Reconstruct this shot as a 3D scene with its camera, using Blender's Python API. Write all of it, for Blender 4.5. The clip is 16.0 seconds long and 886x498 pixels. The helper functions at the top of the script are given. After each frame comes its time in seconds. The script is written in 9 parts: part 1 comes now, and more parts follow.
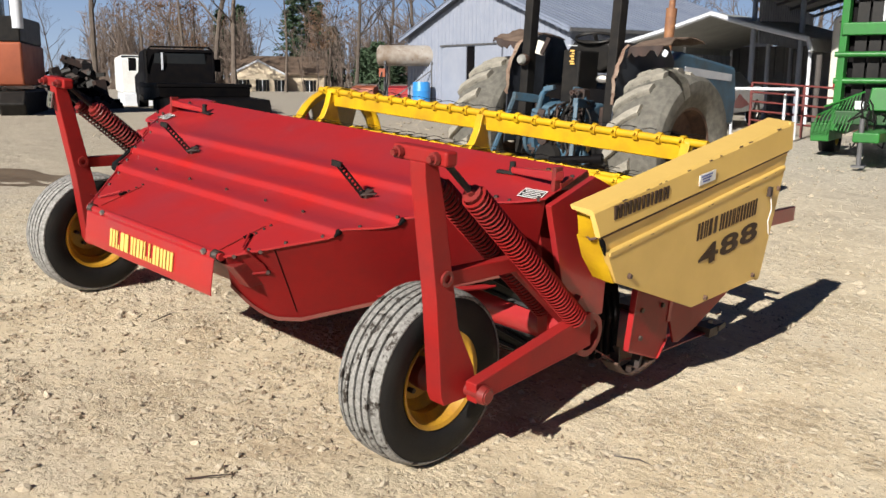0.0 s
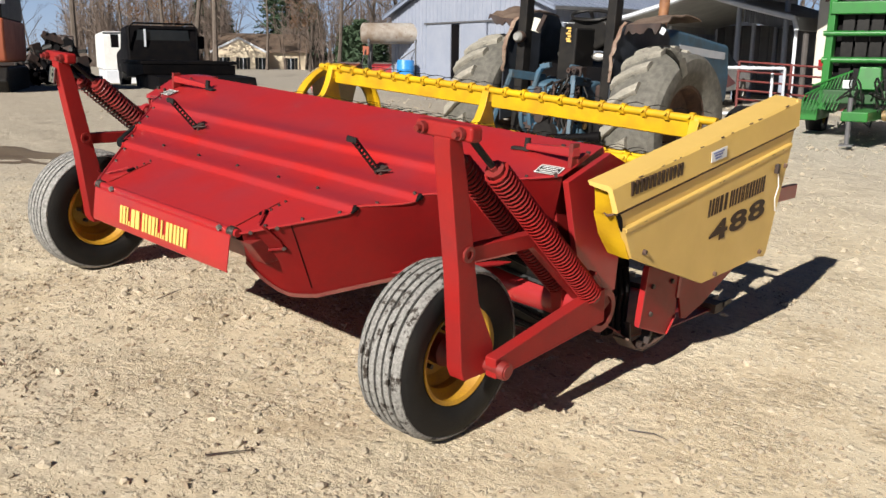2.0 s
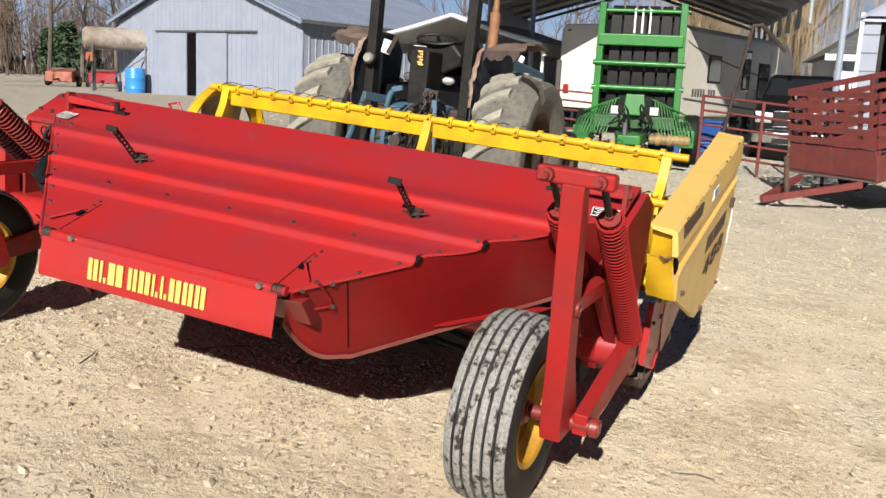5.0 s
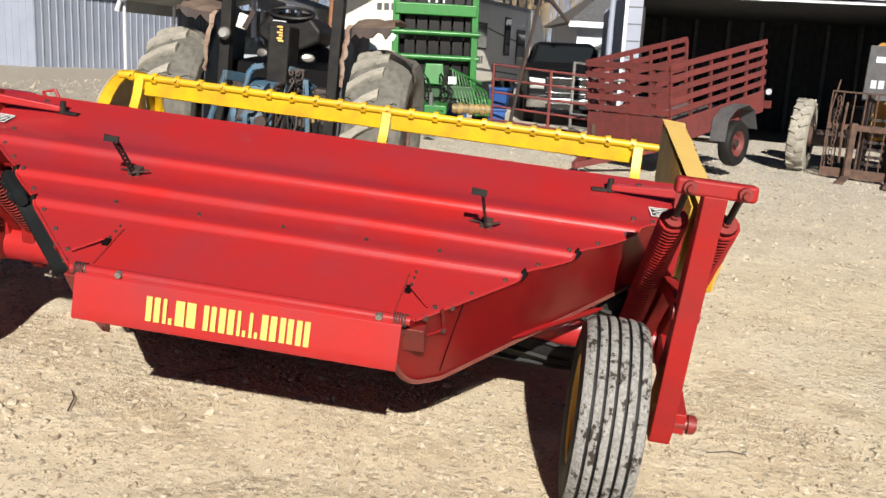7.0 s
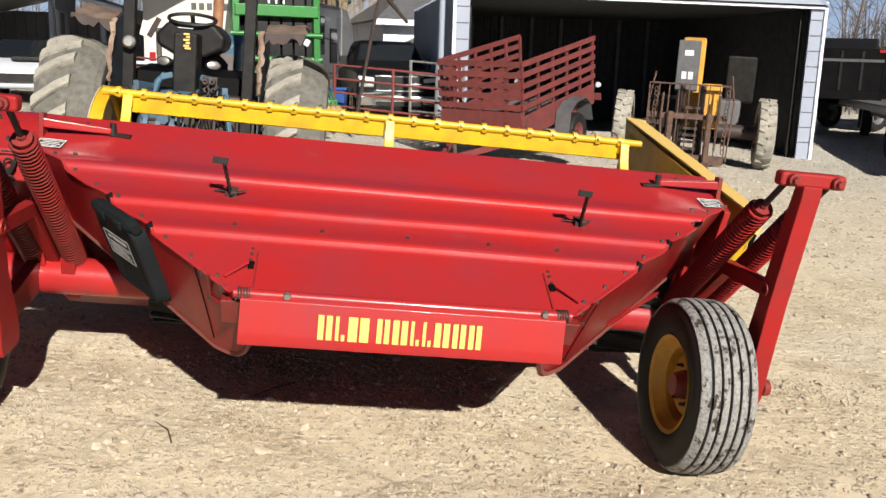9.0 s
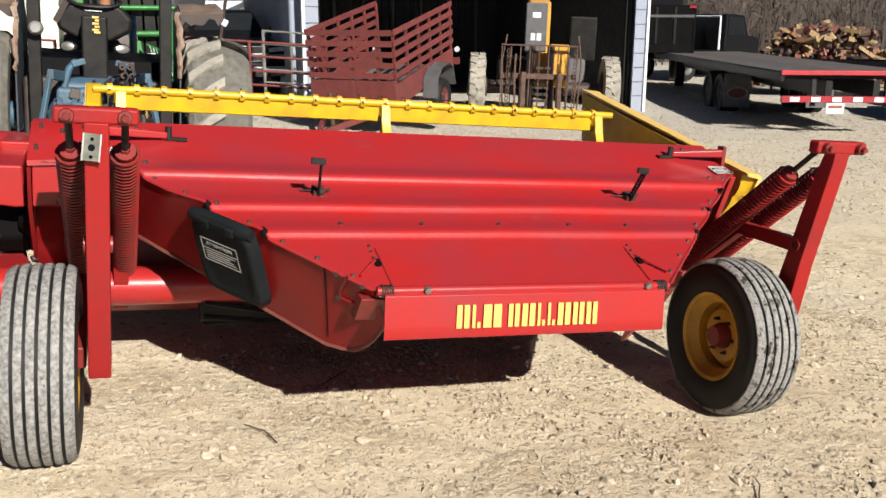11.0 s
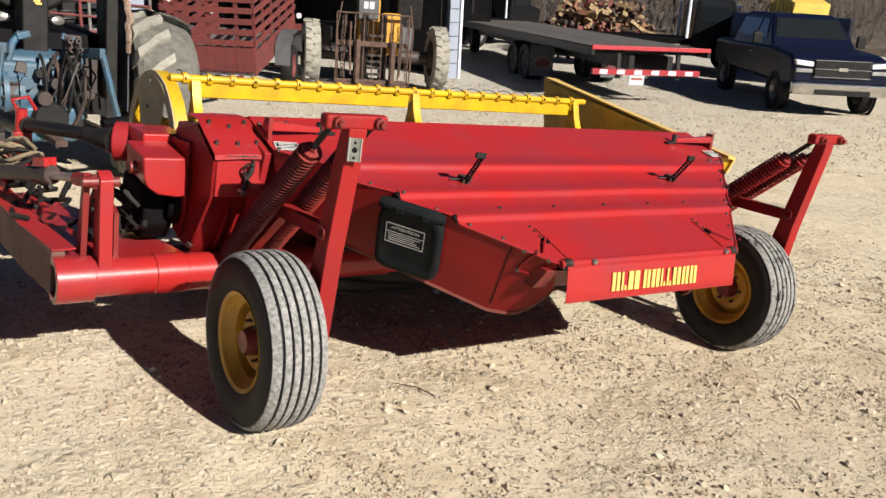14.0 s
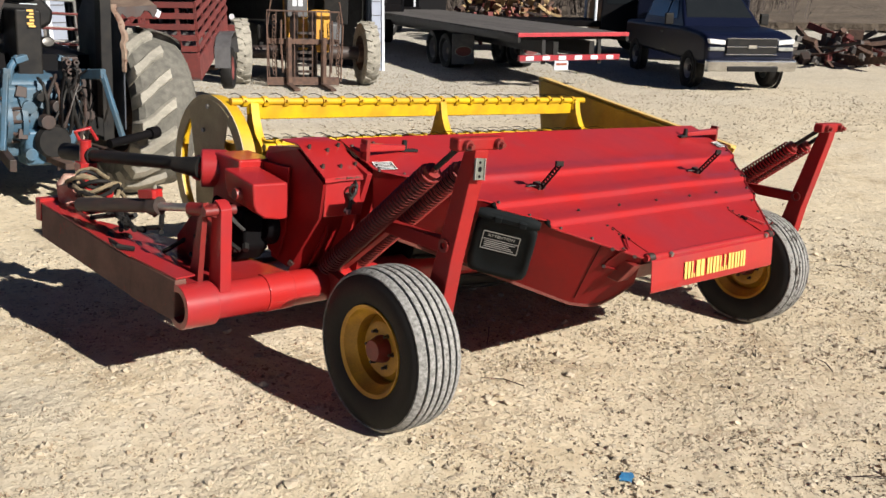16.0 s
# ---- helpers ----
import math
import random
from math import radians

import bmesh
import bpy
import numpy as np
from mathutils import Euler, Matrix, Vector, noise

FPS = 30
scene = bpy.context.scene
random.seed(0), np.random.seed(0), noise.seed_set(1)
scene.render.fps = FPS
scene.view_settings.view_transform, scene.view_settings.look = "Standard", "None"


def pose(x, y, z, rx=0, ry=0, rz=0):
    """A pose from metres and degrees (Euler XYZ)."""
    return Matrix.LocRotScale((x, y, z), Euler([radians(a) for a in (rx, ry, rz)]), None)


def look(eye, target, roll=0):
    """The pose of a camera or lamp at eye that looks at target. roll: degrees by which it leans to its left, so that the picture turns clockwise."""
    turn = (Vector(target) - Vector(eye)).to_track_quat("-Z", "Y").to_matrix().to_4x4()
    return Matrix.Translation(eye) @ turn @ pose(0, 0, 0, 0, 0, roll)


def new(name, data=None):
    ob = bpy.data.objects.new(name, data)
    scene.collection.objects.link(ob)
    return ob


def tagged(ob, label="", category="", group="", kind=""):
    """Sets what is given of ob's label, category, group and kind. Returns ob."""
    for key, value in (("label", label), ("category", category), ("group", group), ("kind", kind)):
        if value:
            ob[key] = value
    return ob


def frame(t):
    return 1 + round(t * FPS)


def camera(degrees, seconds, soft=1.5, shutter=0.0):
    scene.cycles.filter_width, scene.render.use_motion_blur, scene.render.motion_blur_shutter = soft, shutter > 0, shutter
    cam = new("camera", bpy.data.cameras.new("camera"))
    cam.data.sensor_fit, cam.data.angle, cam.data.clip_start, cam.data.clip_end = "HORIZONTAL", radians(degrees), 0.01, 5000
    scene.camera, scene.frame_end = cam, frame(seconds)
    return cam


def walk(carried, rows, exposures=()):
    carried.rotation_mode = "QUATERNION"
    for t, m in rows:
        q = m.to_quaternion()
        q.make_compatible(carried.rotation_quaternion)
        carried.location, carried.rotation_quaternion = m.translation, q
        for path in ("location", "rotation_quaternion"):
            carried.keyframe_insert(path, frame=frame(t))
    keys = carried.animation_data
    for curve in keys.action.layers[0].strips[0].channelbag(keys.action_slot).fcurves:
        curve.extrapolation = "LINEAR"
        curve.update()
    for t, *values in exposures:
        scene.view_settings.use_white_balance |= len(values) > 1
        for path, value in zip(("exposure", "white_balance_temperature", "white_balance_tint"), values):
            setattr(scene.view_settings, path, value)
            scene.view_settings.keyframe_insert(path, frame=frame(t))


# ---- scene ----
# the camera and its walk
cam = camera(52.4, 16.0)
METRES, EYE, TILT, LEAN, TURN = 8.088, 1.65, 0.0, 0.0, 43.0
# the yard falls gently to one side: LEVEL turns the sloping yard's own axes into upright ones
LEVEL = pose(0, 0, 0, 0.63, 3.9, 0)
ROWS = [
    (0.0, 0.0, 0.0, 0.0, 0.54, -13.17, -2.31),
    (0.5, -0.0025, 0.0002, -0.0006, 1.38, -13.25, -2.02),
    (1.0, -0.0054, 0.0006, -0.0009, 1.32, -13.54, -1.96),
    (1.5, -0.0088, 0.0012, -0.0017, 0.54, -14.06, -2.3),
    (2.0, -0.0179, -0.0006, -0.0022, -0.63, -14.44, -2.56),
    (2.5, -0.0305, -0.0023, -0.0034, -1.13, -14.25, -2.83),
    (3.0, -0.0439, 0.0048, -0.0035, -1.49, -13.52, -3.72),
    (3.5, -0.0644, 0.0318, -0.0072, -4.76, -12.11, -4.73),
    (4.0, -0.0932, 0.0541, -0.0044, -8.78, -11.68, -5.04),
    (4.5, -0.1345, 0.0595, -0.0078, -14.06, -11.86, -4.89),
    (5.0, -0.1737, 0.0654, -0.0043, -18.51, -12.46, -5.2),
    (7.5, -0.3404, 0.1824, -0.002, -40.14, -13.02, -4.96),
    (8.0, -0.3763, 0.2005, -0.0038, -44.37, -12.69, -3.87),
    (8.5, -0.4142, 0.2159, -0.0009, -47.4, -12.47, -4.18),
    (9.0, -0.435, 0.2449, -0.0057, -49.79, -12.22, -4.87),
    (11.5, -0.5561, 0.374, 0.003, -65.37, -14.26, -3.62),
    (12.0, -0.5965, 0.3976, 0.0042, -68.12, -14.45, -4.64),
    (12.5, -0.6148, 0.4211, 0.0065, -70.36, -14.67, -4.97),
    (13.0, -0.6196, 0.4553, 0.0096, -72.81, -15.32, -4.65),
    (13.5, -0.6361, 0.4806, 0.0101, -75.05, -15.42, -5.61),
    (14.0, -0.6648, 0.5063, 0.0154, -77.39, -15.23, -5.59),
    (14.5, -0.6714, 0.5324, 0.0136, -79.88, -14.62, -5.34),
    (15.0, -0.6759, 0.5619, 0.0198, -82.78, -14.73, -4.35),
    (15.5, -0.6994, 0.5902, 0.0219, -84.85, -14.98, -3.88),
    (16.0, -0.7183, 0.6084, 0.0287, -84.45, -15.59, -3.57),
]
YARD = LEVEL @ pose(0, 0, -0.01, 0, -0.9, 0) @ pose(3.605, -2.173, EYE, TILT, LEAN, TURN)
walk(cam, [(t, YARD @ pose(METRES * x, METRES * y, METRES * z, 90 + pitch, roll, yaw)) for t, x, y, z, yaw, pitch, roll in ROWS],
     [(0.0, 0.70), (3.0, 0.72), (5.0, 0.78), (16.0, 0.78)])

# low winter sun from behind the walk, and a clear sky
SUN_WAY = (LEVEL.to_3x3() @ Vector((-0.155, 0.975, -0.597))).normalized()
sun = new("sun", bpy.data.lights.new("sun", "SUN"))
sun.data.energy, sun.data.angle, sun.data.color = 5.0, radians(0.53), (1.0, 0.95, 0.87)
sun.matrix_world = look((-SUN_WAY * 60), (0, 0, 0))
world = bpy.data.worlds.new("sky")
scene.world = world
world.use_nodes = True
wn = world.node_tree.nodes
sky = wn.new("ShaderNodeTexSky")
sky.sky_type, sky.sun_disc = "NISHITA", False
sky.sun_elevation = math.asin(-SUN_WAY.z)
sky.sun_rotation = math.atan2(-SUN_WAY.x, -SUN_WAY.y)
sky.air_density, sky.dust_density, sky.ozone_density = 1.0, 0.6, 3.0
clear = wn.new("ShaderNodeMix")
clear.data_type, clear.blend_type = "RGBA", "MULTIPLY"
clear.inputs[0].default_value = 1.0
clear.inputs[7].default_value = (0.76, 0.95, 1.42, 1)
world.node_tree.links.new(sky.outputs[0], clear.inputs[6])
world.node_tree.links.new(clear.outputs[2], wn["Background"].inputs[0])
wn["Background"].inputs[1].default_value = 0.0090


# ---- materials ----
def mat(name, color, rough=0.6, metal=0.0, second=None, scale=6.0, spots=0.5, grain=0.0, bump=0.0, bump_scale=60.0,
        rust=None, rust_at=0.62, gloss_var=0.15, coat=0.0, stretch=(1, 1, 1), tile=0.12, hue=True, rust_scale=None):
    """Painted, rusty or mineral surface: two scales of tone, optional worn patches, fine relief."""
    m = bpy.data.materials.new(name)
    m.use_nodes = True
    nt = m.node_tree
    n, l = nt.nodes, nt.links
    p = n["Principled BSDF"]
    tc = n.new("ShaderNodeTexCoord")
    mp = n.new("ShaderNodeMapping")
    mp.inputs["Scale"].default_value = stretch
    l.new(tc.outputs["Object"], mp.inputs[0])
    second = second or tuple(c * 0.72 for c in color)

    def noise_tex(s, detail=5, rg=0.6):
        t = n.new("ShaderNodeTexNoise")
        t.inputs["Scale"].default_value, t.inputs["Detail"].default_value, t.inputs["Roughness"].default_value = s, detail, rg
        l.new(mp.outputs[0], t.inputs["Vector"])
        return t

    def ramp(src, a, b):
        r = n.new("ShaderNodeMapRange")
        r.inputs["From Min"].default_value, r.inputs["From Max"].default_value = a, b
        l.new(src, r.inputs["Value"])
        return r.outputs[0]

    def mix(fac, a, b, blend="MIX"):
        x = n.new("ShaderNodeMix")
        x.data_type, x.blend_type = "RGBA", blend
        for sock, v in ((x.inputs[0], fac), (x.inputs[6], a), (x.inputs[7], b)):
            if isinstance(v, (int, float)):
                sock.default_value = v
            elif isinstance(v, tuple):
                sock.default_value = (*v[:3], 1)
            else:
                l.new(v, sock)
        return x.outputs[2]

    big = noise_tex(scale, 6)
    fine = noise_tex(scale * 14, 4, 0.7)
    col = mix(ramp(big.outputs[0], 0.5 - spots * 0.3, 0.5 + spots * 0.3), color, second)
    if grain:
        col = mix(ramp(fine.outputs[0], 0.3, 0.75), col, mix(grain, col, (0.02, 0.018, 0.015)))
    if hue:
        oi = n.new("ShaderNodeObjectInfo")
        br = n.new("ShaderNodeMapRange")
        br.inputs["To Min"].default_value, br.inputs["To Max"].default_value = 1 - tile, 1 + tile
        l.new(oi.outputs["Random"], br.inputs["Value"])
        mul = n.new("ShaderNodeVectorMath")
        mul.operation = "SCALE"
        l.new(col, mul.inputs[0])
        l.new(br.outputs[0], mul.inputs["Scale"])
        col = mul.outputs[0]
    if rust:
        rn = noise_tex(rust_scale or scale * 2.3, 9, 0.72)
        col = mix(ramp(rn.outputs[0], rust_at, rust_at + 0.05), col, rust)
    l.new(col, p.inputs["Base Color"])
    rv = n.new("ShaderNodeMapRange")
    rv.inputs["To Min"].default_value, rv.inputs["To Max"].default_value = max(0.04, rough - gloss_var), min(1, rough + gloss_var)
    l.new(big.outputs[0], rv.inputs["Value"])
    l.new(rv.outputs[0], p.inputs["Roughness"])
    p.inputs["Metallic"].default_value = metal
    p.inputs["Coat Weight"].default_value = coat
    if bump:
        b = n.new("ShaderNodeBump")
        b.inputs["Strength"].default_value, b.inputs["Distance"].default_value = 0.8, bump
        bn = noise_tex(bump_scale, 6, 0.6)
        l.new(bn.outputs[0], b.inputs["Height"])
        l.new(b.outputs[0], p.inputs["Normal"])
    return m


RED = mat("red_paint", (0.36, 0.015, 0.013), 0.34, second=(0.27, 0.022, 0.027), scale=2.6, spots=0.6, rust=(0.25, 0.05, 0.05), rust_at=0.66, grain=0.06, rust_scale=3.5, bump=0.0016, bump_scale=7, gloss_var=0.12, tile=0.04, coat=0.3)
RED_FRAME = mat("red_frame_paint", (0.31, 0.013, 0.012), 0.5, second=(0.23, 0.018, 0.018), scale=4, spots=0.6, rust=(0.13, 0.05, 0.04), rust_at=0.67, grain=0.12, rust_scale=9, bump=0.0012, bump_scale=12, tile=0.05)
# worn red, darker than RED: partly older paint, partly shade toned into colour
RED_SIDE = mat("shade_toned_worn_red_paint", (0.24, 0.007, 0.008), 0.34, second=(0.16, 0.009, 0.010), scale=3, spots=0.7, grain=0.12, rust=(0.13, 0.045, 0.035), rust_at=0.70, rust_scale=7, bump=0.0014, bump_scale=6, tile=0.03)
RED_OLD = mat("red_paint_worn", (0.25, 0.015, 0.012), 0.45, second=(0.14, 0.02, 0.018), scale=5, grain=0.3, rust=(0.11, 0.06, 0.045), rust_at=0.66, bump=0.001, tile=0.08)
DUSTY_RED = mat("dusty_red_paint", (0.19, 0.075, 0.05), 0.8, second=(0.17, 0.02, 0.018), scale=7, spots=0.8, grain=0.2)
CREAM = mat("faded_yellow_paint", (0.68, 0.455, 0.125), 0.42, second=(0.58, 0.385, 0.11), scale=2.6, spots=0.8, rust=(0.09, 0.04, 0.025), rust_at=0.79, bump=0.0015, bump_scale=5, tile=0.02)
YELLOW = mat("bright_yellow_paint", (0.62, 0.385, 0.008), 0.45, second=(0.46, 0.26, 0.01), scale=6, rust=(0.2, 0.08, 0.02), rust_at=0.68, tile=0.05)
RIM = mat("rim_yellow", (0.55, 0.3, 0.02), 0.5, second=(0.38, 0.19, 0.02), scale=7, grain=0.3, rust=(0.16, 0.07, 0.03), rust_at=0.68)
TYRE = mat("tyre_sidewall_rubber", (0.009, 0.009, 0.01), 0.6, second=(0.018, 0.017, 0.016), scale=7, grain=0.2, bump=0.002, bump_scale=90)
TREAD = mat("worn_tyre_tread", (0.31, 0.302, 0.288), 0.9, second=(0.13, 0.127, 0.12), scale=60, spots=0.45, rust=(0.04, 0.037, 0.033), rust_at=0.62, rust_scale=26, bump=0.003, bump_scale=150, tile=0.05)
TREAD_MUD = mat("muddy_tyre_tread", (0.29, 0.282, 0.265), 0.9, second=(0.14, 0.136, 0.128), scale=85, spots=0.55, rust=(0.025, 0.018, 0.013), rust_at=0.535, rust_scale=24, bump=0.003, bump_scale=150, tile=0.05)
BLACK = mat("black_steel", (0.009, 0.009, 0.010), 0.5, second=(0.020, 0.018, 0.016), scale=9, grain=0.3)
SOOT = mat("matt_black_paint", (0.003, 0.003, 0.004), 0.65, second=(0.006, 0.005, 0.005), scale=4)
STEEL = mat("bare_steel", (0.42, 0.4, 0.37), 0.42, 0.8, scale=12, rust=(0.22, 0.12, 0.07), rust_at=0.62)
RUST = mat("rusty_steel", (0.13, 0.07, 0.045), 0.85, second=(0.06, 0.035, 0.028), scale=9, grain=0.4, bump=0.003, bump_scale=80)
GREASE = mat("greasy_iron", (0.028, 0.023, 0.021), 0.55, second=(0.06, 0.032, 0.025), scale=11, grain=0.4)
MANUAL = mat("dark_plastic", (0.008, 0.010, 0.011), 0.72, second=(0.012, 0.014, 0.015), scale=6, bump=0.0008, bump_scale=200)
WHITE = mat("white_print", (0.75, 0.75, 0.73), 0.5, tile=0.0, second=(0.66, 0.66, 0.64))
NOTICE = mat("faded_notice_print", (0.34, 0.34, 0.33), 0.5, tile=0.0)
DECAL_Y = mat("yellow_decal", (0.74, 0.47, 0.12), 0.45, second=(0.66, 0.4, 0.1), tile=0.0)
DECAL_B = mat("brown_decal", (0.03, 0.017, 0.012), 0.6, second=(0.06, 0.035, 0.02), scale=30, rust=(0.4, 0.27, 0.09), rust_at=0.84, tile=0.0)


# ---- mesh building ----
for dull, level in ((SOOT, 0.06), (BLACK, 0.2), (TYRE, 0.2), (MANUAL, 0.08), (DECAL_B, 0.2), (RED_FRAME, 0.2)):
    dull.node_tree.nodes["Principled BSDF"].inputs["Specular IOR Level"].default_value = level

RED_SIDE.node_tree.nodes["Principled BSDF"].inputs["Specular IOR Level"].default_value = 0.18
RED.node_tree.nodes["Principled BSDF"].inputs["Specular IOR Level"].default_value = 0.34
RED.node_tree.nodes["Principled BSDF"].inputs["Coat Roughness"].default_value = 0.11


class Mesh:
    """Vertices and faces that grow shape by shape, then become one mesh."""

    def __init__(self):
        self.v, self.f, self.smooth = [], [], True

    def add(self, verts, faces, m=None):
        o = len(self.v)
        self.v += [tuple(m @ Vector(p)) if m is not None else tuple(p) for p in verts]
        self.f += [tuple(o + i for i in q) for q in faces]
        return self

    def box(self, c, s, m=None, rot=None, top=1.0):
        x, y, z = (a / 2 for a in s)
        vs = [(-x, -y, -z), (x, -y, -z), (x, y, -z), (-x, y, -z), (-x * top, -y * top, z), (x * top, -y * top, z), (x * top, y * top, z), (-x * top, y * top, z)]
        t = Matrix.Translation(c)
        if rot:
            t = t @ pose(0, 0, 0, *rot)
        return self.add(vs, [(0, 3, 2, 1), (4, 5, 6, 7), (0, 1, 5, 4), (1, 2, 6, 5), (2, 3, 7, 6), (3, 0, 4, 7)], m @ t if m is not None else t)

    def bar(self, a, b, w, h, up=(0, 0, 1), w2=None, h2=None):
        """A square bar from a to b, w wide and h high (towards up)."""
        a, b = Vector(a), Vector(b)
        d = (b - a).normalized()
        side = d.cross(Vector(up))
        side = side.normalized() if side.length > 1e-4 else d.orthogonal().normalized()
        u = side.cross(d)
        vs = []
        for p, ww, hh in ((a, w, h), (b, w2 or w, h2 or h)):
            vs += [p + side * i * ww / 2 + u * j * hh / 2 for i, j in ((-1, -1), (1, -1), (1, 1), (-1, 1))]
        return self.add(vs, [(3, 2, 1, 0), (4, 5, 6, 7), (0, 1, 5, 4), (1, 2, 6, 5), (2, 3, 7, 6), (3, 0, 4, 7)])

    def cyl(self, a, b, r, r2=None, seg=14, caps=True):
        a, b = Vector(a), Vector(b)
        d = (b - a).normalized()
        u = d.orthogonal().normalized()
        w = d.cross(u)
        r2 = r if r2 is None else r2
        vs = [p + (u * math.cos(k * math.tau / seg) + w * math.sin(k * math.tau / seg)) * rr for p, rr in ((a, r), (b, r2)) for k in range(seg)]
        fs = [(k, (k + 1) % seg, seg + (k + 1) % seg, seg + k) for k in range(seg)]
        if caps:
            fs += [tuple(range(seg - 1, -1, -1)), tuple(range(seg, 2 * seg))]
        return self.add(vs, fs)

    def path(self, pts, r, seg=8, closed=False):
        """A round tube along points."""
        pts = [Vector(p) for p in pts]
        n = len(pts)
        vs, fs = [], []
        u = None
        for i, p in enumerate(pts):
            d = (pts[(i + 1) % n] - pts[i - 1]) if closed or 0 < i < n - 1 else (pts[1] - pts[0] if i == 0 else pts[-1] - pts[-2])
            d.normalize()
            u = d.orthogonal().normalized() if u is None else (u - d * u.dot(d)).normalized()
            w = d.cross(u)
            rr = r[i] if isinstance(r, (list, tuple)) else r
            vs += [p + (u * math.cos(k * math.tau / seg) + w * math.sin(k * math.tau / seg)) * rr for k in range(seg)]
        for i in range(n if closed else n - 1):
            j = (i + 1) % n
            fs += [(i * seg + k, i * seg + (k + 1) % seg, j * seg + (k + 1) % seg, j * seg + k) for k in range(seg)]
        if not closed:
            fs += [tuple(range(seg - 1, -1, -1)), tuple(range((n - 1) * seg, n * seg))]
        return self.add(vs, fs)

    def lathe(self, profile, c=(0, 0, 0), axis="x", seg=48, closed=True):
        """(along, radius) pairs turned round an axis through c."""
        k, n = len(profile), seg
        vs = []
        for i in range(n):
            s, q = math.sin(i * math.tau / n), math.cos(i * math.tau / n)
            for a, r in profile:
                p = {"x": (a, r * q, r * s), "y": (r * s, a, r * q), "z": (r * q, r * s, a)}[axis]
                vs.append((c[0] + p[0], c[1] + p[1], c[2] + p[2]))
        fs = []
        for i in range(n):
            j = (i + 1) % n
            fs += [(i * k + b, i * k + (b + 1) % k, j * k + (b + 1) % k, j * k + b) for b in range(k if closed else k - 1)]
        return self.add(vs, fs)

    def prism(self, poly, lo, hi, axis="x"):
        """A flat polygon, given in the other two axes, with thickness from lo to hi along an axis."""
        def put(a, p):
            return {"x": (a, p[0], p[1]), "y": (p[0], a, p[1]), "z": (p[0], p[1], a)}[axis]
        k = len(poly)
        vs = [put(a, p) for a in (lo, hi) for p in poly]
        fs = [tuple(range(k - 1, -1, -1)), tuple(range(k, 2 * k))] + [(i, (i + 1) % k, k + (i + 1) % k, k + i) for i in range(k)]
        return self.add(vs, fs)

    def strip(self, rows, thick=0.004):
        """A sheet through rows of points, with thickness downwards along its normals."""
        r, c = len(rows), len(rows[0])
        g = [[Vector(p) for p in row] for row in rows]
        under = []
        for i in range(r):
            for j in range(c):
                a = g[min(i + 1, r - 1)][j] - g[max(i - 1, 0)][j]
                b = g[i][min(j + 1, c - 1)] - g[i][max(j - 1, 0)]
                under.append(g[i][j] - a.cross(b).normalized() * thick)
        vs = [p for row in g for p in row] + under
        o = r * c
        fs = []
        for i in range(r - 1):
            for j in range(c - 1):
                q = (i * c + j, (i + 1) * c + j, (i + 1) * c + j + 1, i * c + j + 1)
                fs += [q, tuple(o + t for t in reversed(q))]
        edge = [(0, j) for j in range(c)] + [(i, c - 1) for i in range(1, r)] + [(r - 1, j) for j in range(c - 2, -1, -1)] + [(i, 0) for i in range(r - 2, 0, -1)]
        ids = [i * c + j for i, j in edge]
        fs += [(ids[k], ids[(k + 1) % len(ids)], o + ids[(k + 1) % len(ids)], o + ids[k]) for k in range(len(ids))]
        return self.add(vs, fs)

    def helix(self, a, b, r, wire, turns, seg=12, sides=6):
        a, b = Vector(a), Vector(b)
        d = b - a
        ax = d.normalized()
        u = ax.orthogonal().normalized()
        w = ax.cross(u)
        n = int(turns * seg)
        return self.path([a + d * i / n + (u * math.cos(i * math.tau / seg) + w * math.sin(i * math.tau / seg)) * r for i in range(n + 1)], wire, sides)

    def data(self, name, material, angle=35):
        me = bpy.data.meshes.new(name)
        me.from_pydata(self.v, [], self.f)
        me.validate()
        for m in material if isinstance(material, (list, tuple)) else [material]:
            me.materials.append(m)
        if self.smooth:
            me.polygons.foreach_set("use_smooth", [True] * len(me.polygons))
            me.set_sharp_from_angle(angle=radians(angle))
        bm = bmesh.new()
        bm.from_mesh(me)
        if len(bm.faces) < 40000:
            bmesh.ops.recalc_face_normals(bm, faces=bm.faces)
        bm.to_mesh(me)
        bm.free()
        return me


def part(name, m, material, parent=None, label="", bevel=0.0, angle=35):
    """Links a built mesh as one object, under a thing or a part."""
    ob = new(name, m.data(name, material, angle) if isinstance(m, Mesh) else m)
    if parent is not None:
        ob.parent = parent
    if bevel:
        b = ob.modifiers.new("worn_edges", "BEVEL")
        b.width, b.segments, b.limit_method, b.angle_limit = bevel, 2, "ANGLE", radians(40)
        b.harden_normals = True
    return tagged(ob, label)


def thing(name, label, category, m=None, group="", kind=""):
    ob = new(name)
    ob.empty_display_size = 0.2
    if m is not None:
        ob.matrix_world = m
    return tagged(ob, label, category, group, kind)


def solo(name, m, material, label, category, group="", kind="", at=None, bevel=0.0):
    ob = part(name, m, material, None, label, bevel)
    if at is not None:
        ob.matrix_world = at
    return tagged(ob, "", category, group, kind)


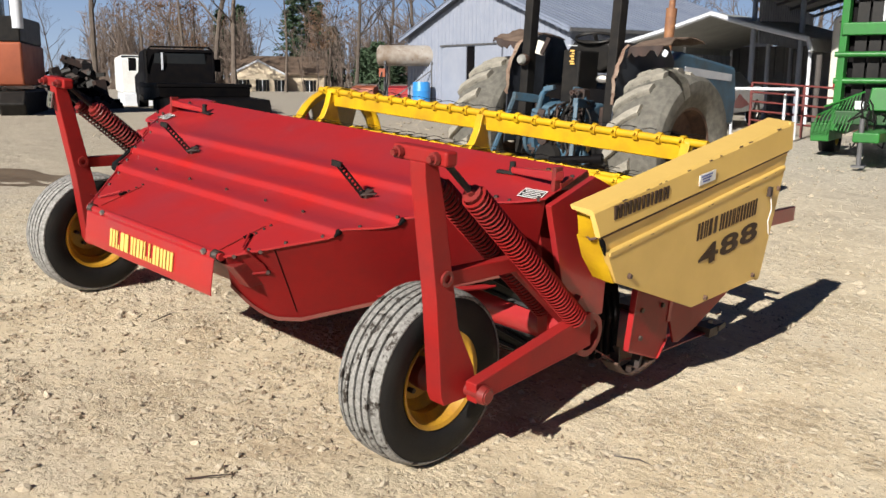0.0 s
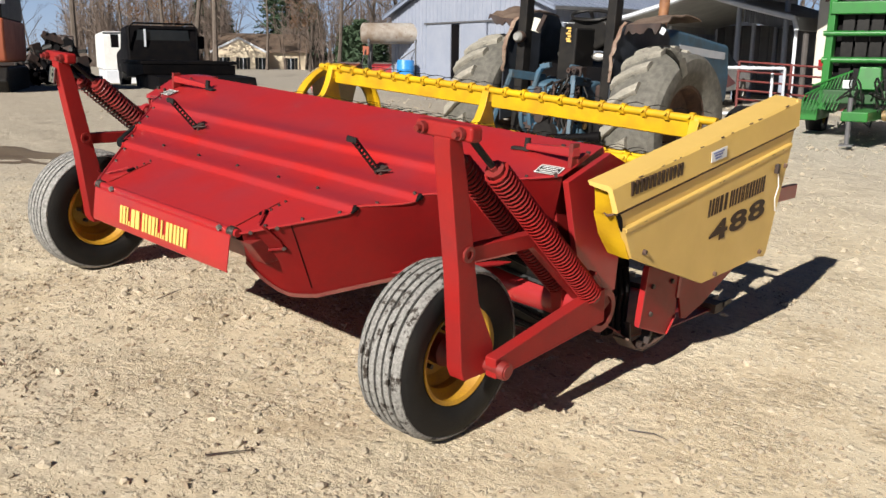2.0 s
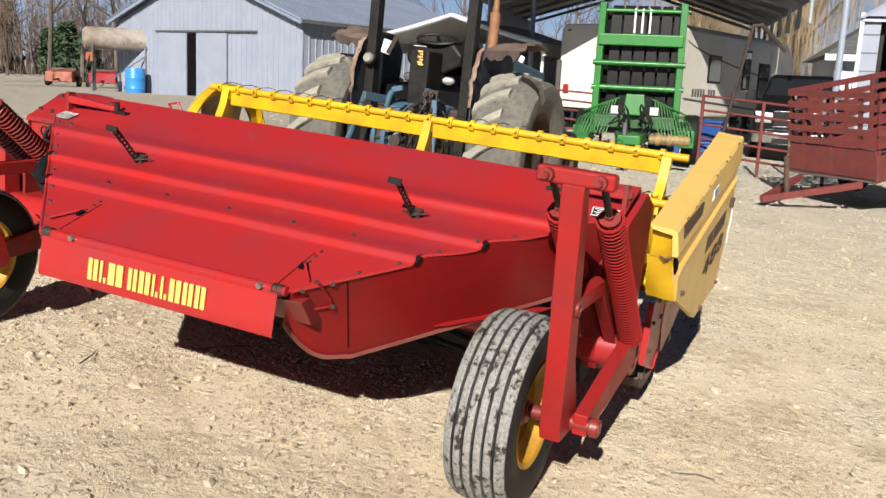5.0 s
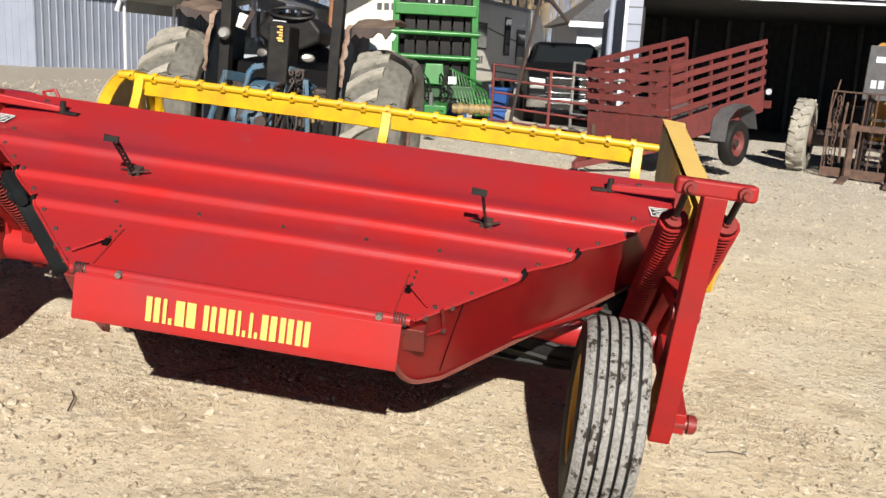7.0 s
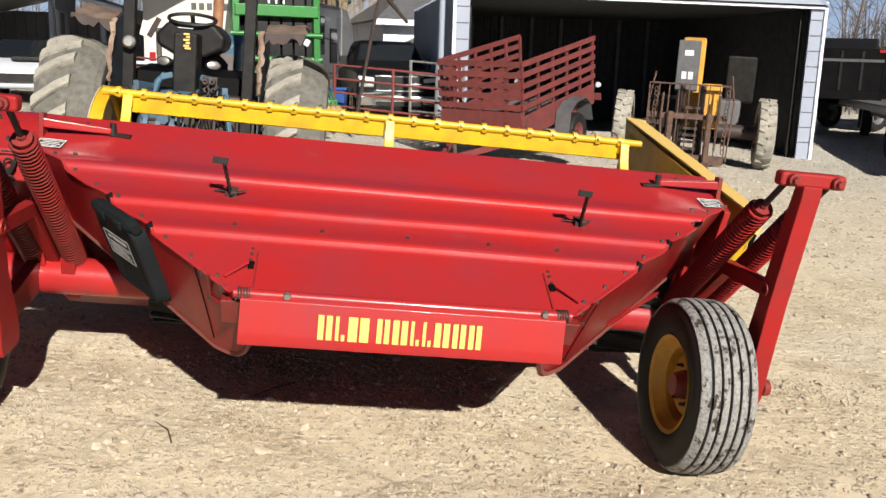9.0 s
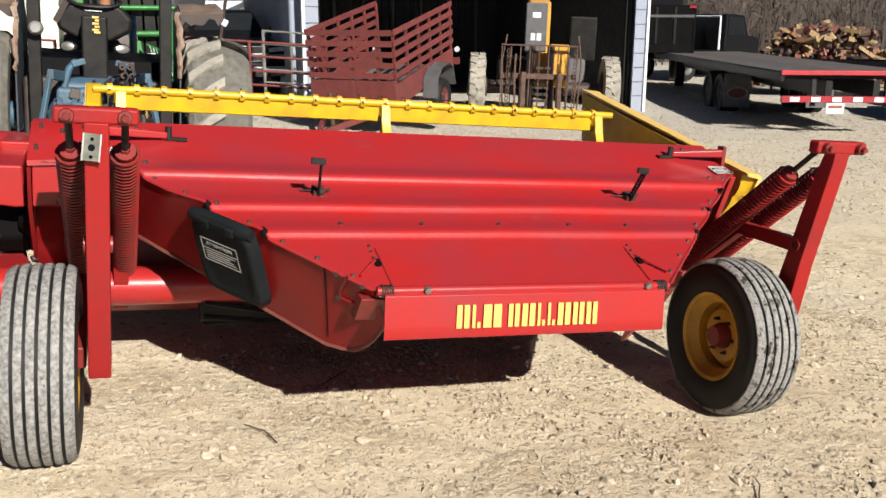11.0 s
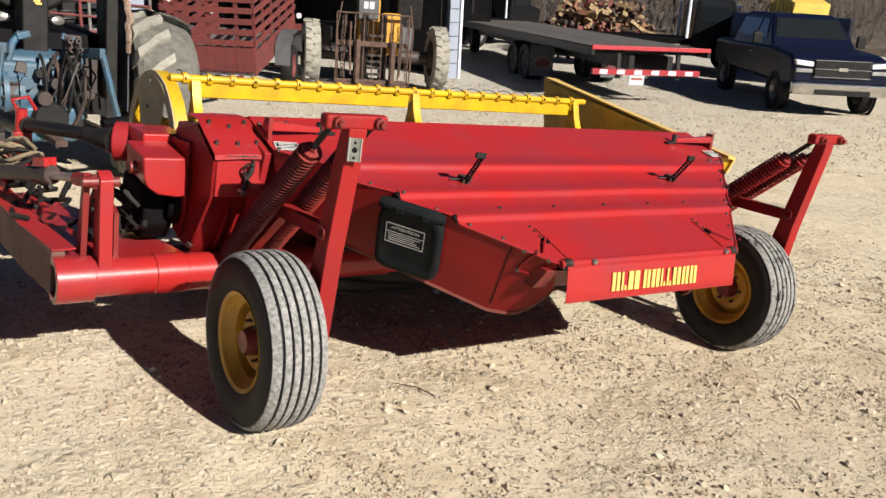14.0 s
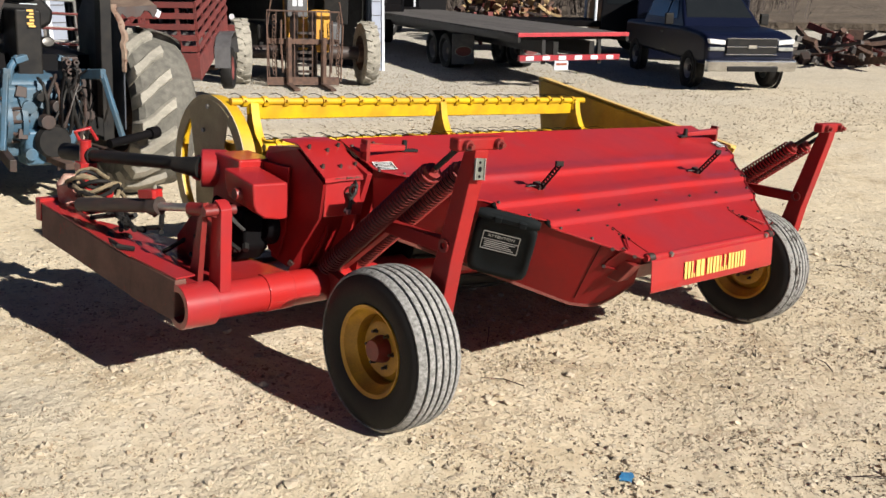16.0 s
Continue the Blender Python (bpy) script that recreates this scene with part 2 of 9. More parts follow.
def letters(text, size, bold=0.0):
    """The built-in font as a mesh, standing in the x-z plane, origin at its middle."""
    cu = bpy.data.curves.new("writing", "FONT")
    cu.body, cu.size, cu.extrude, cu.align_x, cu.align_y = text, size, 0.0008, "CENTER", "CENTER"
    cu.offset = bold
    ob = bpy.data.objects.new("writing", cu)
    scene.collection.objects.link(ob)
    me = bpy.data.meshes.new_from_object(ob.evaluated_get(bpy.context.evaluated_depsgraph_get()))
    bpy.data.objects.remove(ob)
    return me


# ---- the ground ----
def ground_z(x, y):
    r = math.hypot(x, y)
    h = (-0.068 * 9 * math.tanh(x / 9) + 0.011 * 9 * math.tanh(y / 9)) / (1 + (r / 34) ** 4)
    return h


def relief(x, y):
    v = Vector((x, y, 0))
    return 0.018 * noise.noise(v * 0.9) + 0.008 * noise.noise(v * 3.1) + 0.004 * noise.noise(v * 9)


def ground_material():
    m = bpy.data.materials.new("gravel_yard")
    m.use_nodes = True
    n, l = m.node_tree.nodes, m.node_tree.links
    p = n["Principled BSDF"]
    tc = n.new("ShaderNodeTexCoord")

    def tex(kind, scale, **kw):
        t = n.new(kind)
        t.inputs["Scale"].default_value = scale
        for k, v in kw.items():
            t.inputs[k].default_value = v
        l.new(tc.outputs["Object"], t.inputs["Vector"])
        return t

    def rng(src, a, b, c=0.0, d=1.0):
        r = n.new("ShaderNodeMapRange")
        for k, v in zip(("From Min", "From Max", "To Min", "To Max"), (a, b, c, d)):
            r.inputs[k].default_value = v
        l.new(src, r.inputs["Value"])
        return r.outputs[0]

    def mix(fac, a, b, blend="MIX"):
        x = n.new("ShaderNodeMix")
        x.data_type, x.blend_type = "RGBA", blend
        for sock, v in ((x.inputs[0], fac), (x.inputs[6], a), (x.inputs[7], b)):
            if isinstance(v, (int, float)):
                sock.default_value = v
            elif isinstance(v, tuple):
                sock.default_value = (*v[:3], 1)
            else:
                l.new(v, sock)
        return x.outputs[2]

    big = tex("ShaderNodeTexNoise", 0.35, Detail=5.0)
    mid = tex("ShaderNodeTexNoise", 1.7, Detail=8.0, Roughness=0.68)
    clod = tex("ShaderNodeTexNoise", 11, Detail=6.0, Roughness=0.7)
    grit = tex("ShaderNodeTexNoise", 70, Detail=5.0, Roughness=0.7)
    peb = tex("ShaderNodeTexVoronoi", 24, Randomness=1.0)
    peb2 = tex("ShaderNodeTexVoronoi", 70, Randomness=1.0)
    warp = n.new("ShaderNodeMix")
    warp.data_type, warp.blend_type = "RGBA", "LINEAR_LIGHT"
    warp.inputs[0].default_value = 0.035
    l.new(tc.outputs["Object"], warp.inputs[6])
    l.new(clod.outputs["Color"], warp.inputs[7])
    for v in (peb, peb2):
        l.new(warp.outputs[2], v.inputs["Vector"])
    col = mix(rng(big.outputs[0], 0.35, 0.65), (0.655, 0.55, 0.385), (0.60, 0.525, 0.408))
    col = mix(rng(mid.outputs[0], 0.44, 0.60, 0, 0.7), col, (0.56, 0.455, 0.305))
    col = mix(rng(mid.outputs[0], 0.57, 0.67, 0, 0.7), col, (0.34, 0.26, 0.17))
    col = mix(rng(clod.outputs[0], 0.52, 0.68, 0, 0.5), col, (0.33, 0.26, 0.175))
    col = mix(rng(clod.outputs[0], 0.46, 0.36, 0, 0.5), col, (0.66, 0.56, 0.40))
    col = mix(rng(grit.outputs[0], 0.35, 0.7, 0.0, 0.35), col, (0.64, 0.55, 0.41))
    col = mix(rng(grit.outputs[0], 0.63, 0.70, 0.0, 0.5), col, (0.20, 0.155, 0.11))
    sep = n.new("ShaderNodeSeparateColor")
    l.new(peb.outputs["Color"], sep.inputs[0])
    stone = mix(sep.outputs[0], (0.34, 0.28, 0.21), (0.72, 0.64, 0.5))
    keep = n.new("ShaderNodeMath")
    keep.operation = "MULTIPLY"
    l.new(rng(peb.outputs["Distance"], 0.55, 0.25), keep.inputs[0])
    l.new(rng(sep.outputs[1], 0.50, 0.60), keep.inputs[1])
    col = mix(keep.outputs[0], col, stone)
    sep2 = n.new("ShaderNodeSeparateColor")
    l.new(peb2.outputs["Color"], sep2.inputs[0])
    chip = n.new("ShaderNodeMath")
    chip.operation = "MULTIPLY"
    l.new(rng(peb2.outputs["Distance"], 0.5, 0.25), chip.inputs[0])
    l.new(rng(sep2.outputs[1], 0.55, 0.62, 0, 0.8), chip.inputs[1])
    col = mix(chip.outputs[0], col, mix(sep2.outputs[0], (0.24, 0.19, 0.13), (0.74, 0.66, 0.52)))
    # the middle of the yard is browner, with crumbled soil
    spot = n.new("ShaderNodeVectorMath")
    spot.operation = "DISTANCE"
    spot.inputs[1].default_value = (0.7, -1.3, 0.0)
    l.new(tc.outputs["Object"], spot.inputs[0])
    wav = n.new("ShaderNodeMath")
    wav.operation = "MULTIPLY_ADD"
    wav.inputs[1].default_value = -4.0
    l.new(mid.outputs[0], wav.inputs[0])
    l.new(spot.outputs["Value"], wav.inputs[2])
    col = mix(rng(wav.outputs[0], 1.2, -1.6, 0.0, 0.4), col, mix(clod.outputs[0], (0.46, 0.37, 0.25), (0.31, 0.24, 0.155)))
    # loose grey stone takes over away from the packed middle of the yard
    geo = n.new("ShaderNodeSeparateXYZ")
    l.new(tc.outputs["Object"], geo.inputs[0])
    far = mix(sep.outputs[2], (0.28, 0.265, 0.235), (0.56, 0.535, 0.48))
    yy = n.new("ShaderNodeMath")
    yy.operation = "MULTIPLY_ADD"
    yy.inputs[1].default_value, yy.inputs[2].default_value = 0.25, 0.0
    l.new(mid.outputs[0], yy.inputs[0])
    add = n.new("ShaderNodeMath")
    l.new(rng(geo.outputs[1], 3.0, 14.0, 0, 0.75), add.inputs[0])
    l.new(yy.outputs[0], add.inputs[1])
    col = mix(rng(add.outputs[0], 0.2, 0.85, 0, 0.8), col, far)
    west = n.new("ShaderNodeMath")
    west.operation = "MULTIPLY_ADD"
    west.inputs[1].default_value = 3.5
    l.new(mid.outputs[0], west.inputs[0])
    l.new(geo.outputs[0], west.inputs[2])
    col = mix(rng(west.outputs[0], -0.8, -3.6, 0, 0.75), col, mix(clod.outputs[0], (0.46, 0.41, 0.34), (0.22, 0.19, 0.155)))
    l.new(col, p.inputs["Base Color"])
    p.inputs["Roughness"].default_value = 0.95
    p.inputs["Specular IOR Level"].default_value = 0.2
    h = n.new("ShaderNodeMath")
    h.operation = "MULTIPLY_ADD"
    h.inputs[1].default_value = 0.16
    l.new(grit.outputs[0], h.inputs[0])
    kh = n.new("ShaderNodeMath")
    kh.operation = "MULTIPLY"
    kh.inputs[1].default_value = 0.35
    l.new(keep.outputs[0], kh.inputs[0])
    l.new(kh.outputs[0], h.inputs[2])
    h2 = n.new("ShaderNodeMath")
    h2.operation = "MULTIPLY_ADD"
    h2.inputs[1].default_value = 0.22
    l.new(chip.outputs[0], h2.inputs[0])
    l.new(h.outputs[0], h2.inputs[2])
    h3 = n.new("ShaderNodeMath")
    h3.operation = "MULTIPLY_ADD"
    rough_at = tex("ShaderNodeTexNoise", 1.1, Detail=4.0, Roughness=0.6)
    rough = n.new("ShaderNodeMath")
    rough.operation = "MULTIPLY"
    l.new(rng(rough_at.outputs[0], 0.42, 0.60, 0.5, 2.6), rough.inputs[0])
    l.new(clod.outputs[0], rough.inputs[1])
    h3.inputs[1].default_value = 1.0
    l.new(rough.outputs[0], h3.inputs[0])
    l.new(h2.outputs[0], h3.inputs[2])
    b = n.new("ShaderNodeBump")
    b.inputs["Strength"].default_value, b.inputs["Distance"].default_value = 1.0, 0.012
    l.new(h3.outputs[0], b.inputs["Height"])
    l.new(b.outputs[0], p.inputs["Normal"])
    return m


GRAVEL = ground_material()


def hill(x, y):
    """A brown field rises far off to one side, and the ground drops a little beyond the sheds."""
    d = max(0.0, (x - 30) * 0.8 + (y - 20) * 0.25)
    return 9.0 * (1 - math.exp(-(d / 90) ** 2)) if d > 0 else 0.0


def build_ground():
    radii = [0.0]
    while radii[-1] < 8:
        radii.append(radii[-1] + 0.09)
    while radii[-1] < 3000:
        radii.append(radii[-1] * 1.07)
    seg = 220
    m = Mesh()
    vs = []
    for r in radii[1:]:
        for k in range(seg):
            a = k * math.tau / seg
            x, y = r * math.cos(a), r * math.sin(a)
            vs.append((x, y, ground_z(x, y) + (relief(x, y) if r < 40 else 0) + hill(x, y)))
    vs.append((0, 0, 0))
    n = len(radii) - 1
    fs = [(i * seg + k, (i + 1) * seg + k, (i + 1) * seg + (k + 1) % seg, i * seg + (k + 1) % seg) for i in range(n - 1) for k in range(seg)]
    fs += [(len(vs) - 1, k, (k + 1) % seg) for k in range(seg)]
    m.add(vs, fs)
    return solo("ground", m, GRAVEL, "packed tan gravel yard with scattered loose stones", "ground", kind="structure")


build_ground()


def height(x, y):
    return ground_z(x, y) + relief(x, y) + hill(x, y)


STONE = mat("loose_stone", (0.58, 0.5, 0.38), 0.95, second=(0.40, 0.33, 0.24), scale=25, grain=0.2, bump=0.003, bump_scale=150, tile=0.25)


def stone_shape(m, c, r, rng):
    """One angular pebble of twenty faces, flattened and turned at random."""
    t = (1 + 5 ** 0.5) / 2
    vs = [(-1, t, 0), (1, t, 0), (-1, -t, 0), (1, -t, 0), (0, -1, t), (0, 1, t), (0, -1, -t), (0, 1, -t), (t, 0, -1), (t, 0, 1), (-t, 0, -1), (-t, 0, 1)]
    fs = [(0, 11, 5), (0, 5, 1), (0, 1, 7), (0, 7, 10), (0, 10, 11), (1, 5, 9), (5, 11, 4), (11, 10, 2), (10, 7, 6), (7, 1, 8), (3, 9, 4), (3, 4, 2), (3, 2, 6), (3, 6, 8), (3, 8, 9), (4, 9, 5), (2, 4, 11), (6, 2, 10), (8, 6, 7), (9, 8, 1)]
    rot = Euler((rng.uniform(-0.5, 0.5), rng.uniform(-0.5, 0.5), rng.uniform(0, 6.3))).to_matrix()
    s = Vector((rng.uniform(0.7, 1.3), rng.uniform(0.6, 1.1), rng.uniform(0.4, 0.8))) * r / 1.9
    out = []
    for v in vs:
        p = Vector([a * b * rng.uniform(0.75, 1.2) for a, b in zip(v, s)])
        p = rot @ p
        out.append((c[0] + p.x, c[1] + p.y, c[2] + p.z))
    m.add(out, fs)


def chip_shape(m, c, r, rng):
    """One small flat chip of eight faces."""
    a = rng.uniform(0, 6.3)
    ca, sa = math.cos(a), math.sin(a)
    sx, sy, sz = r * rng.uniform(0.7, 1.5), r * rng.uniform(0.5, 1.0), r * rng.uniform(0.4, 0.9)
    k, q = rng.uniform(-0.3, 0.3) * r, rng.uniform(-0.3, 0.3) * r
    m.add([(c[0] + x * ca - y * sa, c[1] + x * sa + y * ca, c[2] + z) for x, y, z in
           ((sx, 0, k), (0, sy, q), (-sx, 0, -k), (0, -sy, -q), (k, q, sz), (0, 0, -sz))],
          [(0, 1, 4), (1, 2, 4), (2, 3, 4), (3, 0, 4), (1, 0, 5), (2, 1, 5), (3, 2, 5), (0, 3, 5)])


# ---- the mower conditioner ----
MACHINE = LEVEL @ pose(-0.04, 0, 0, 0, 0.4, 0)
mower = thing("mower_conditioner", "red pull-type hay mower conditioner with a yellow reel, parked on gravel", "farm machine", MACHINE)

RIDGES = (0.53, 0.30, 0.12)


def hood_z(y):
    """Height of the top sheet: a steady slope, stepped at three pressed ridges."""
    z = 0.76 + (y + 0.2) * 0.339
    for r in RIDGES:
        d = y - r
        z += 0.024 * math.exp(-(d / 0.011) ** 2) if d < 0 else 0.024 * math.exp(-(d / 0.085) ** 2)
    return z


def half(y):
    return 0.588 + (min(y, 0.7) + 0.2) * 1.002


def hood():
    ys = sorted({round(-0.2 + 0.02 * i, 3) for i in range(60)} | {r + d for r in RIDGES for d in (-0.03, -0.02, -0.012, -0.006, 0, 0.006, 0.015)})
    rows = []
    for y in ys:
        w = half(y)
        rows.append([(w * (-1 + 2 * j / 24), y, hood_z(y) + 0.004 * noise.noise(Vector((w * (-1 + 2 * j / 24) * 1.5, y * 3, 4)))) for j in range(25)])
    rows.append([(p[0], 1.0, 1.13) for p in rows[-1]])
    rows.append([(p[0], 1.03, 1.02) for p in rows[-1]])
    m = Mesh()
    m.strip([list(reversed(r)) for r in rows], 0.004)
    return part("hood", m, RED, mower, "red sheet steel top with three pressed ridges", angle=60)


top_sheet = hood()


def wall_low(y):
    """Height of the side wall's lower edge, curved up at the rear like a hull."""
    z = 0.452 if y > -0.06 else 0.452 + 0.165 * (((-0.06 - y) / 0.14) ** 1.8)
    return z + max(0.0, y) * 0.40


def wall_at(s, y, z, off=0.0):
    """A point on the side wall (s: +1 or -1), which leans in towards its lower edge, off metres out from it."""
    k = 0.19 - 4.0 * max(0.0, -0.06 - y) ** 2
    k *= min(1.0, max(0.0, 1 - (z - wall_low(y)) / (0.838 + 0.339 * y - wall_low(y))))
    return Vector((s * (half(y) + 0.004 + 0.707 * (off - k)), y + 0.707 * (k - off), z))


def side_shield(s):
    """The slanting side wall under the top sheet; s is +1 or -1."""
    n = 22
    m = Mesh()
    rows = []
    ys = sorted({-0.2 + 0.9 * i / n for i in range(n + 1)} | {-0.2 + 0.012 * i for i in range(14)} | {r + d for r in RIDGES for d in (-0.025, -0.015, -0.008, 0, 0.01, 0.03)})
    for y in ys:
        top, low = hood_z(y) - 0.003, wall_low(y)
        rows.append([wall_at(s, y, low + (top - low) * t) for t in (0, 0.06, 0.15, 0.25, 0.4, 0.6, 0.8, 1)])
    m.strip(rows if s > 0 else [list(reversed(r)) for r in rows], 0.005)
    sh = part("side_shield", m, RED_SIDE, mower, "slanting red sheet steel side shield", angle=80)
    # folded flange along the top edge
    m = Mesh()
    m.path([(s * (half(y) + 0.002), y, hood_z(y) + 0.001) for y in ys], 0.006, 6)
    part("edge_fold", m, RED, sh)
    for i in range(8):
        y = -0.12 + i * 0.105
        m = Mesh()
        x = s * (half(y) - 0.03)
        m.cyl((x, y, hood_z(y) - 0.002), (x, y, hood_z(y) + 0.009), 0.0085, 0.007, 6)
        part("bolt", m, GREASE, sh)
    # black plugs stand in for the dark shaded openings where the ridges run out
    for r in RIDGES[1:]:
        m = Mesh()
        m.path([(s * (half(r) - 0.004), r - 0.016, hood_z(r - 0.016)), (s * (half(r) + 0.002), r, hood_z(r) - 0.004), (s * (half(r) + 0.002), r + 0.03, hood_z(r + 0.03) - 0.004)], [0.004, 0.014, 0.005], 8)
        part("ridge_end", m, SOOT, sh)
    # dusty lip folded out along the lower edge
    m = Mesh()
    m.strip([[wall_at(s, y, wall_low(y) + 0.004, 0.003), wall_at(s, y, wall_low(y), 0.004) + Vector((0, 0, -0.010)), wall_at(s, y, wall_low(y), -0.012) + Vector((0, 0, -0.016))] for y in ys], 0.004)
    part("lower_lip", m, DUSTY_RED, sh, "dusty folded lower lip")
    if s > 0:
        m = Mesh().path([wall_at(s, 0.23 + 0.036 * k, 0.57 + 0.007 * k, 0.002) for k in range(11)], [0.003] + [0.012] * 9 + [0.003], 8)
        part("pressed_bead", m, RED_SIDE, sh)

    def wall(y, z, off=0.006):
        return wall_at(s, y, z, off)

    # vertical seam and the fold-back bracket near the rear
    m = Mesh()
    m.path([wall(-0.08 + 0.07 * k / 8, 0.91 - 0.42 * k / 8, 0.002) if 0.91 - 0.42 * k / 8 < hood_z(-0.08 + 0.07 * k / 8) else wall(-0.08 + 0.07 * k / 8, hood_z(-0.08 + 0.07 * k / 8) - 0.003, 0.003) for k in range(9)], 0.0022, 5)
    part("seam_bead", m, SOOT, sh)
    m = Mesh()
    d = Vector((s * 0.707, 0.707, 0))
    m.bar(wall(-0.14, 0.80, 0.020), wall(-0.10, 0.73), 0.006, 0.012, up=d)
    m.bar(wall(-0.10, 0.735), wall(-0.085, 0.685), 0.006, 0.010, up=d)
    m.bar(wall(-0.085, 0.690), wall(-0.14, 0.676), 0.006, 0.010)
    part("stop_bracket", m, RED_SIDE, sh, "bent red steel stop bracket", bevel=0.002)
    for y, z in ((-0.175, 0.765), (-0.155, 0.68), (-0.10, 0.79), (-0.085, 0.69)):
        m = Mesh()
        p = wall(y, z, 0.0)
        nrm = Vector((s * 0.707, -0.707, 0))
        m.cyl(p, p + nrm * 0.014, 0.011, 0.009, 6)
        part("bolt", m, GREASE, sh)
    return sh


shield_b, shield_a = side_shield(-1), side_shield(1)


def tailgate():
    m = Mesh()
    prof = [(-0.212, 0.752), (-0.224, 0.742), (-0.229, 0.70), (-0.236, 0.64), (-0.240, 0.60), (-0.236, 0.594)]
    m.strip([[(x * 0.551, y, z) for y, z in prof] for x in (-1, -0.6, -0.2, 0.2, 0.6, 1)], 0.005)
    g = part("swath_gate", m, RED, mower, "red hanging swath gate with yellow lettering shapes", bevel=0.0015)
    m = Mesh()
    m.cyl((-0.575, -0.205, 0.757), (0.575, -0.205, 0.757), 0.017, seg=12)
    part("hinge_tube", m, RED, g)
    for x in (-0.40, 0.475):
        m = Mesh()
        m.cyl((x, -0.221, 0.765), (x, -0.235, 0.762), 0.014, 0.012, 6)
        part("bolt", m, STEEL, g)
    for s in (-1, 1):
        m = Mesh()
        m.helix((s * 0.52, -0.205, 0.757), (s * 0.565, -0.205, 0.757), 0.0205, 0.003, 5, 10, 5)
        part("torsion_spring", m, GREASE, g)
    # name on the gate as plain slanted blocks
    widths = [0.055, 0.04, 0.075, 0.0, 0.05, 0.058, 0.038, 0.038, 0.058, 0.052, 0.052]
    x = -0.292
    for w in widths:
        w *= 1.06
        if w:
            m = Mesh()
            z0, z1 = 0.629, 0.711
            yy = lambda z: -0.2495 + (z - 0.6) * 0.095
            sl = (w - 0.011) / 2 - 0.004
            for x0, za, zb in ((x, z0, z1), (x + w - 0.011 - sl, z0, z1 if w > 0.045 else z0 + 0.02)):
                m.add([(x0, yy(za) - 0.003, za), (x0 + sl, yy(za) - 0.003, za), (x0 + sl, yy(zb) - 0.003, zb), (x0, yy(zb) - 0.003, zb),
                       (x0, yy(za) + 0.002, za), (x0 + sl, yy(za) + 0.002, za), (x0 + sl, yy(zb) + 0.002, zb), (x0, yy(zb) + 0.002, zb)],
                      [(0, 1, 2, 3), (7, 6, 5, 4), (0, 4, 5, 1), (1, 5, 6, 2), (2, 6, 7, 3), (3, 7, 4, 0)])
            part("name_block", m, DECAL_Y, g)
            x += w
        else:
            x += 0.016
    return g


tailgate()

# underside: rear pan, rollers and cross frame that show dark between the wheels
m = Mesh()
m.prism([(-0.18, 0.72), (-0.1, 0.62), (0.35, 0.66), (0.75, 0.62), (0.95, 0.42), (1.2, 0.3), (1.25, 0.38), (1.0, 0.6), (0.9, 0.95), (0.6, 0.93), (0.2, 0.80)], -0.62, 0.62)
part("swath_deflector", m, RED_OLD, mower, "dark red inner deflector pan", bevel=0.004)
for z, y, r in ((0.62, 1.0, 0.125), (0.38, 1.05, 0.125)):
    m = Mesh()
    m.cyl((-1.05, y, z), (1.36, y, z), r, seg=20)
    roll = part("conditioning_roll", m, TYRE, mower, "black ribbed rubber conditioning roll")
    for i in range(10):
        a = i * math.tau / 10
        m = Mesh().path([(-1.04 + 0.238 * j, y + (r + 0.008) * math.cos(a + j * 0.35), z + (r + 0.008) * math.sin(a + j * 0.35)) for j in range(11)], 0.012, 5)
        part("roll_rib", m, TYRE, roll)
m = Mesh()
m.cyl((-2.22, 0.965, 0.448), (1.53, 0.985, 0.452), 0.085, seg=28)
m.cyl((-1.90, 0.965, 0.449), (-1.76, 0.966, 0.449), 0.090, seg=28)
part("cross_tube", m, RED, mower, "heavy red cross tube under the header", bevel=0.004)
m = Mesh()
m.lathe([(1.50, 0.07), (1.50, 0.098), (1.575, 0.098), (1.575, 0.07)], (0, 0.985, 0.452), "x", 26)
part("pivot_ring", m, RED_OLD, mower)


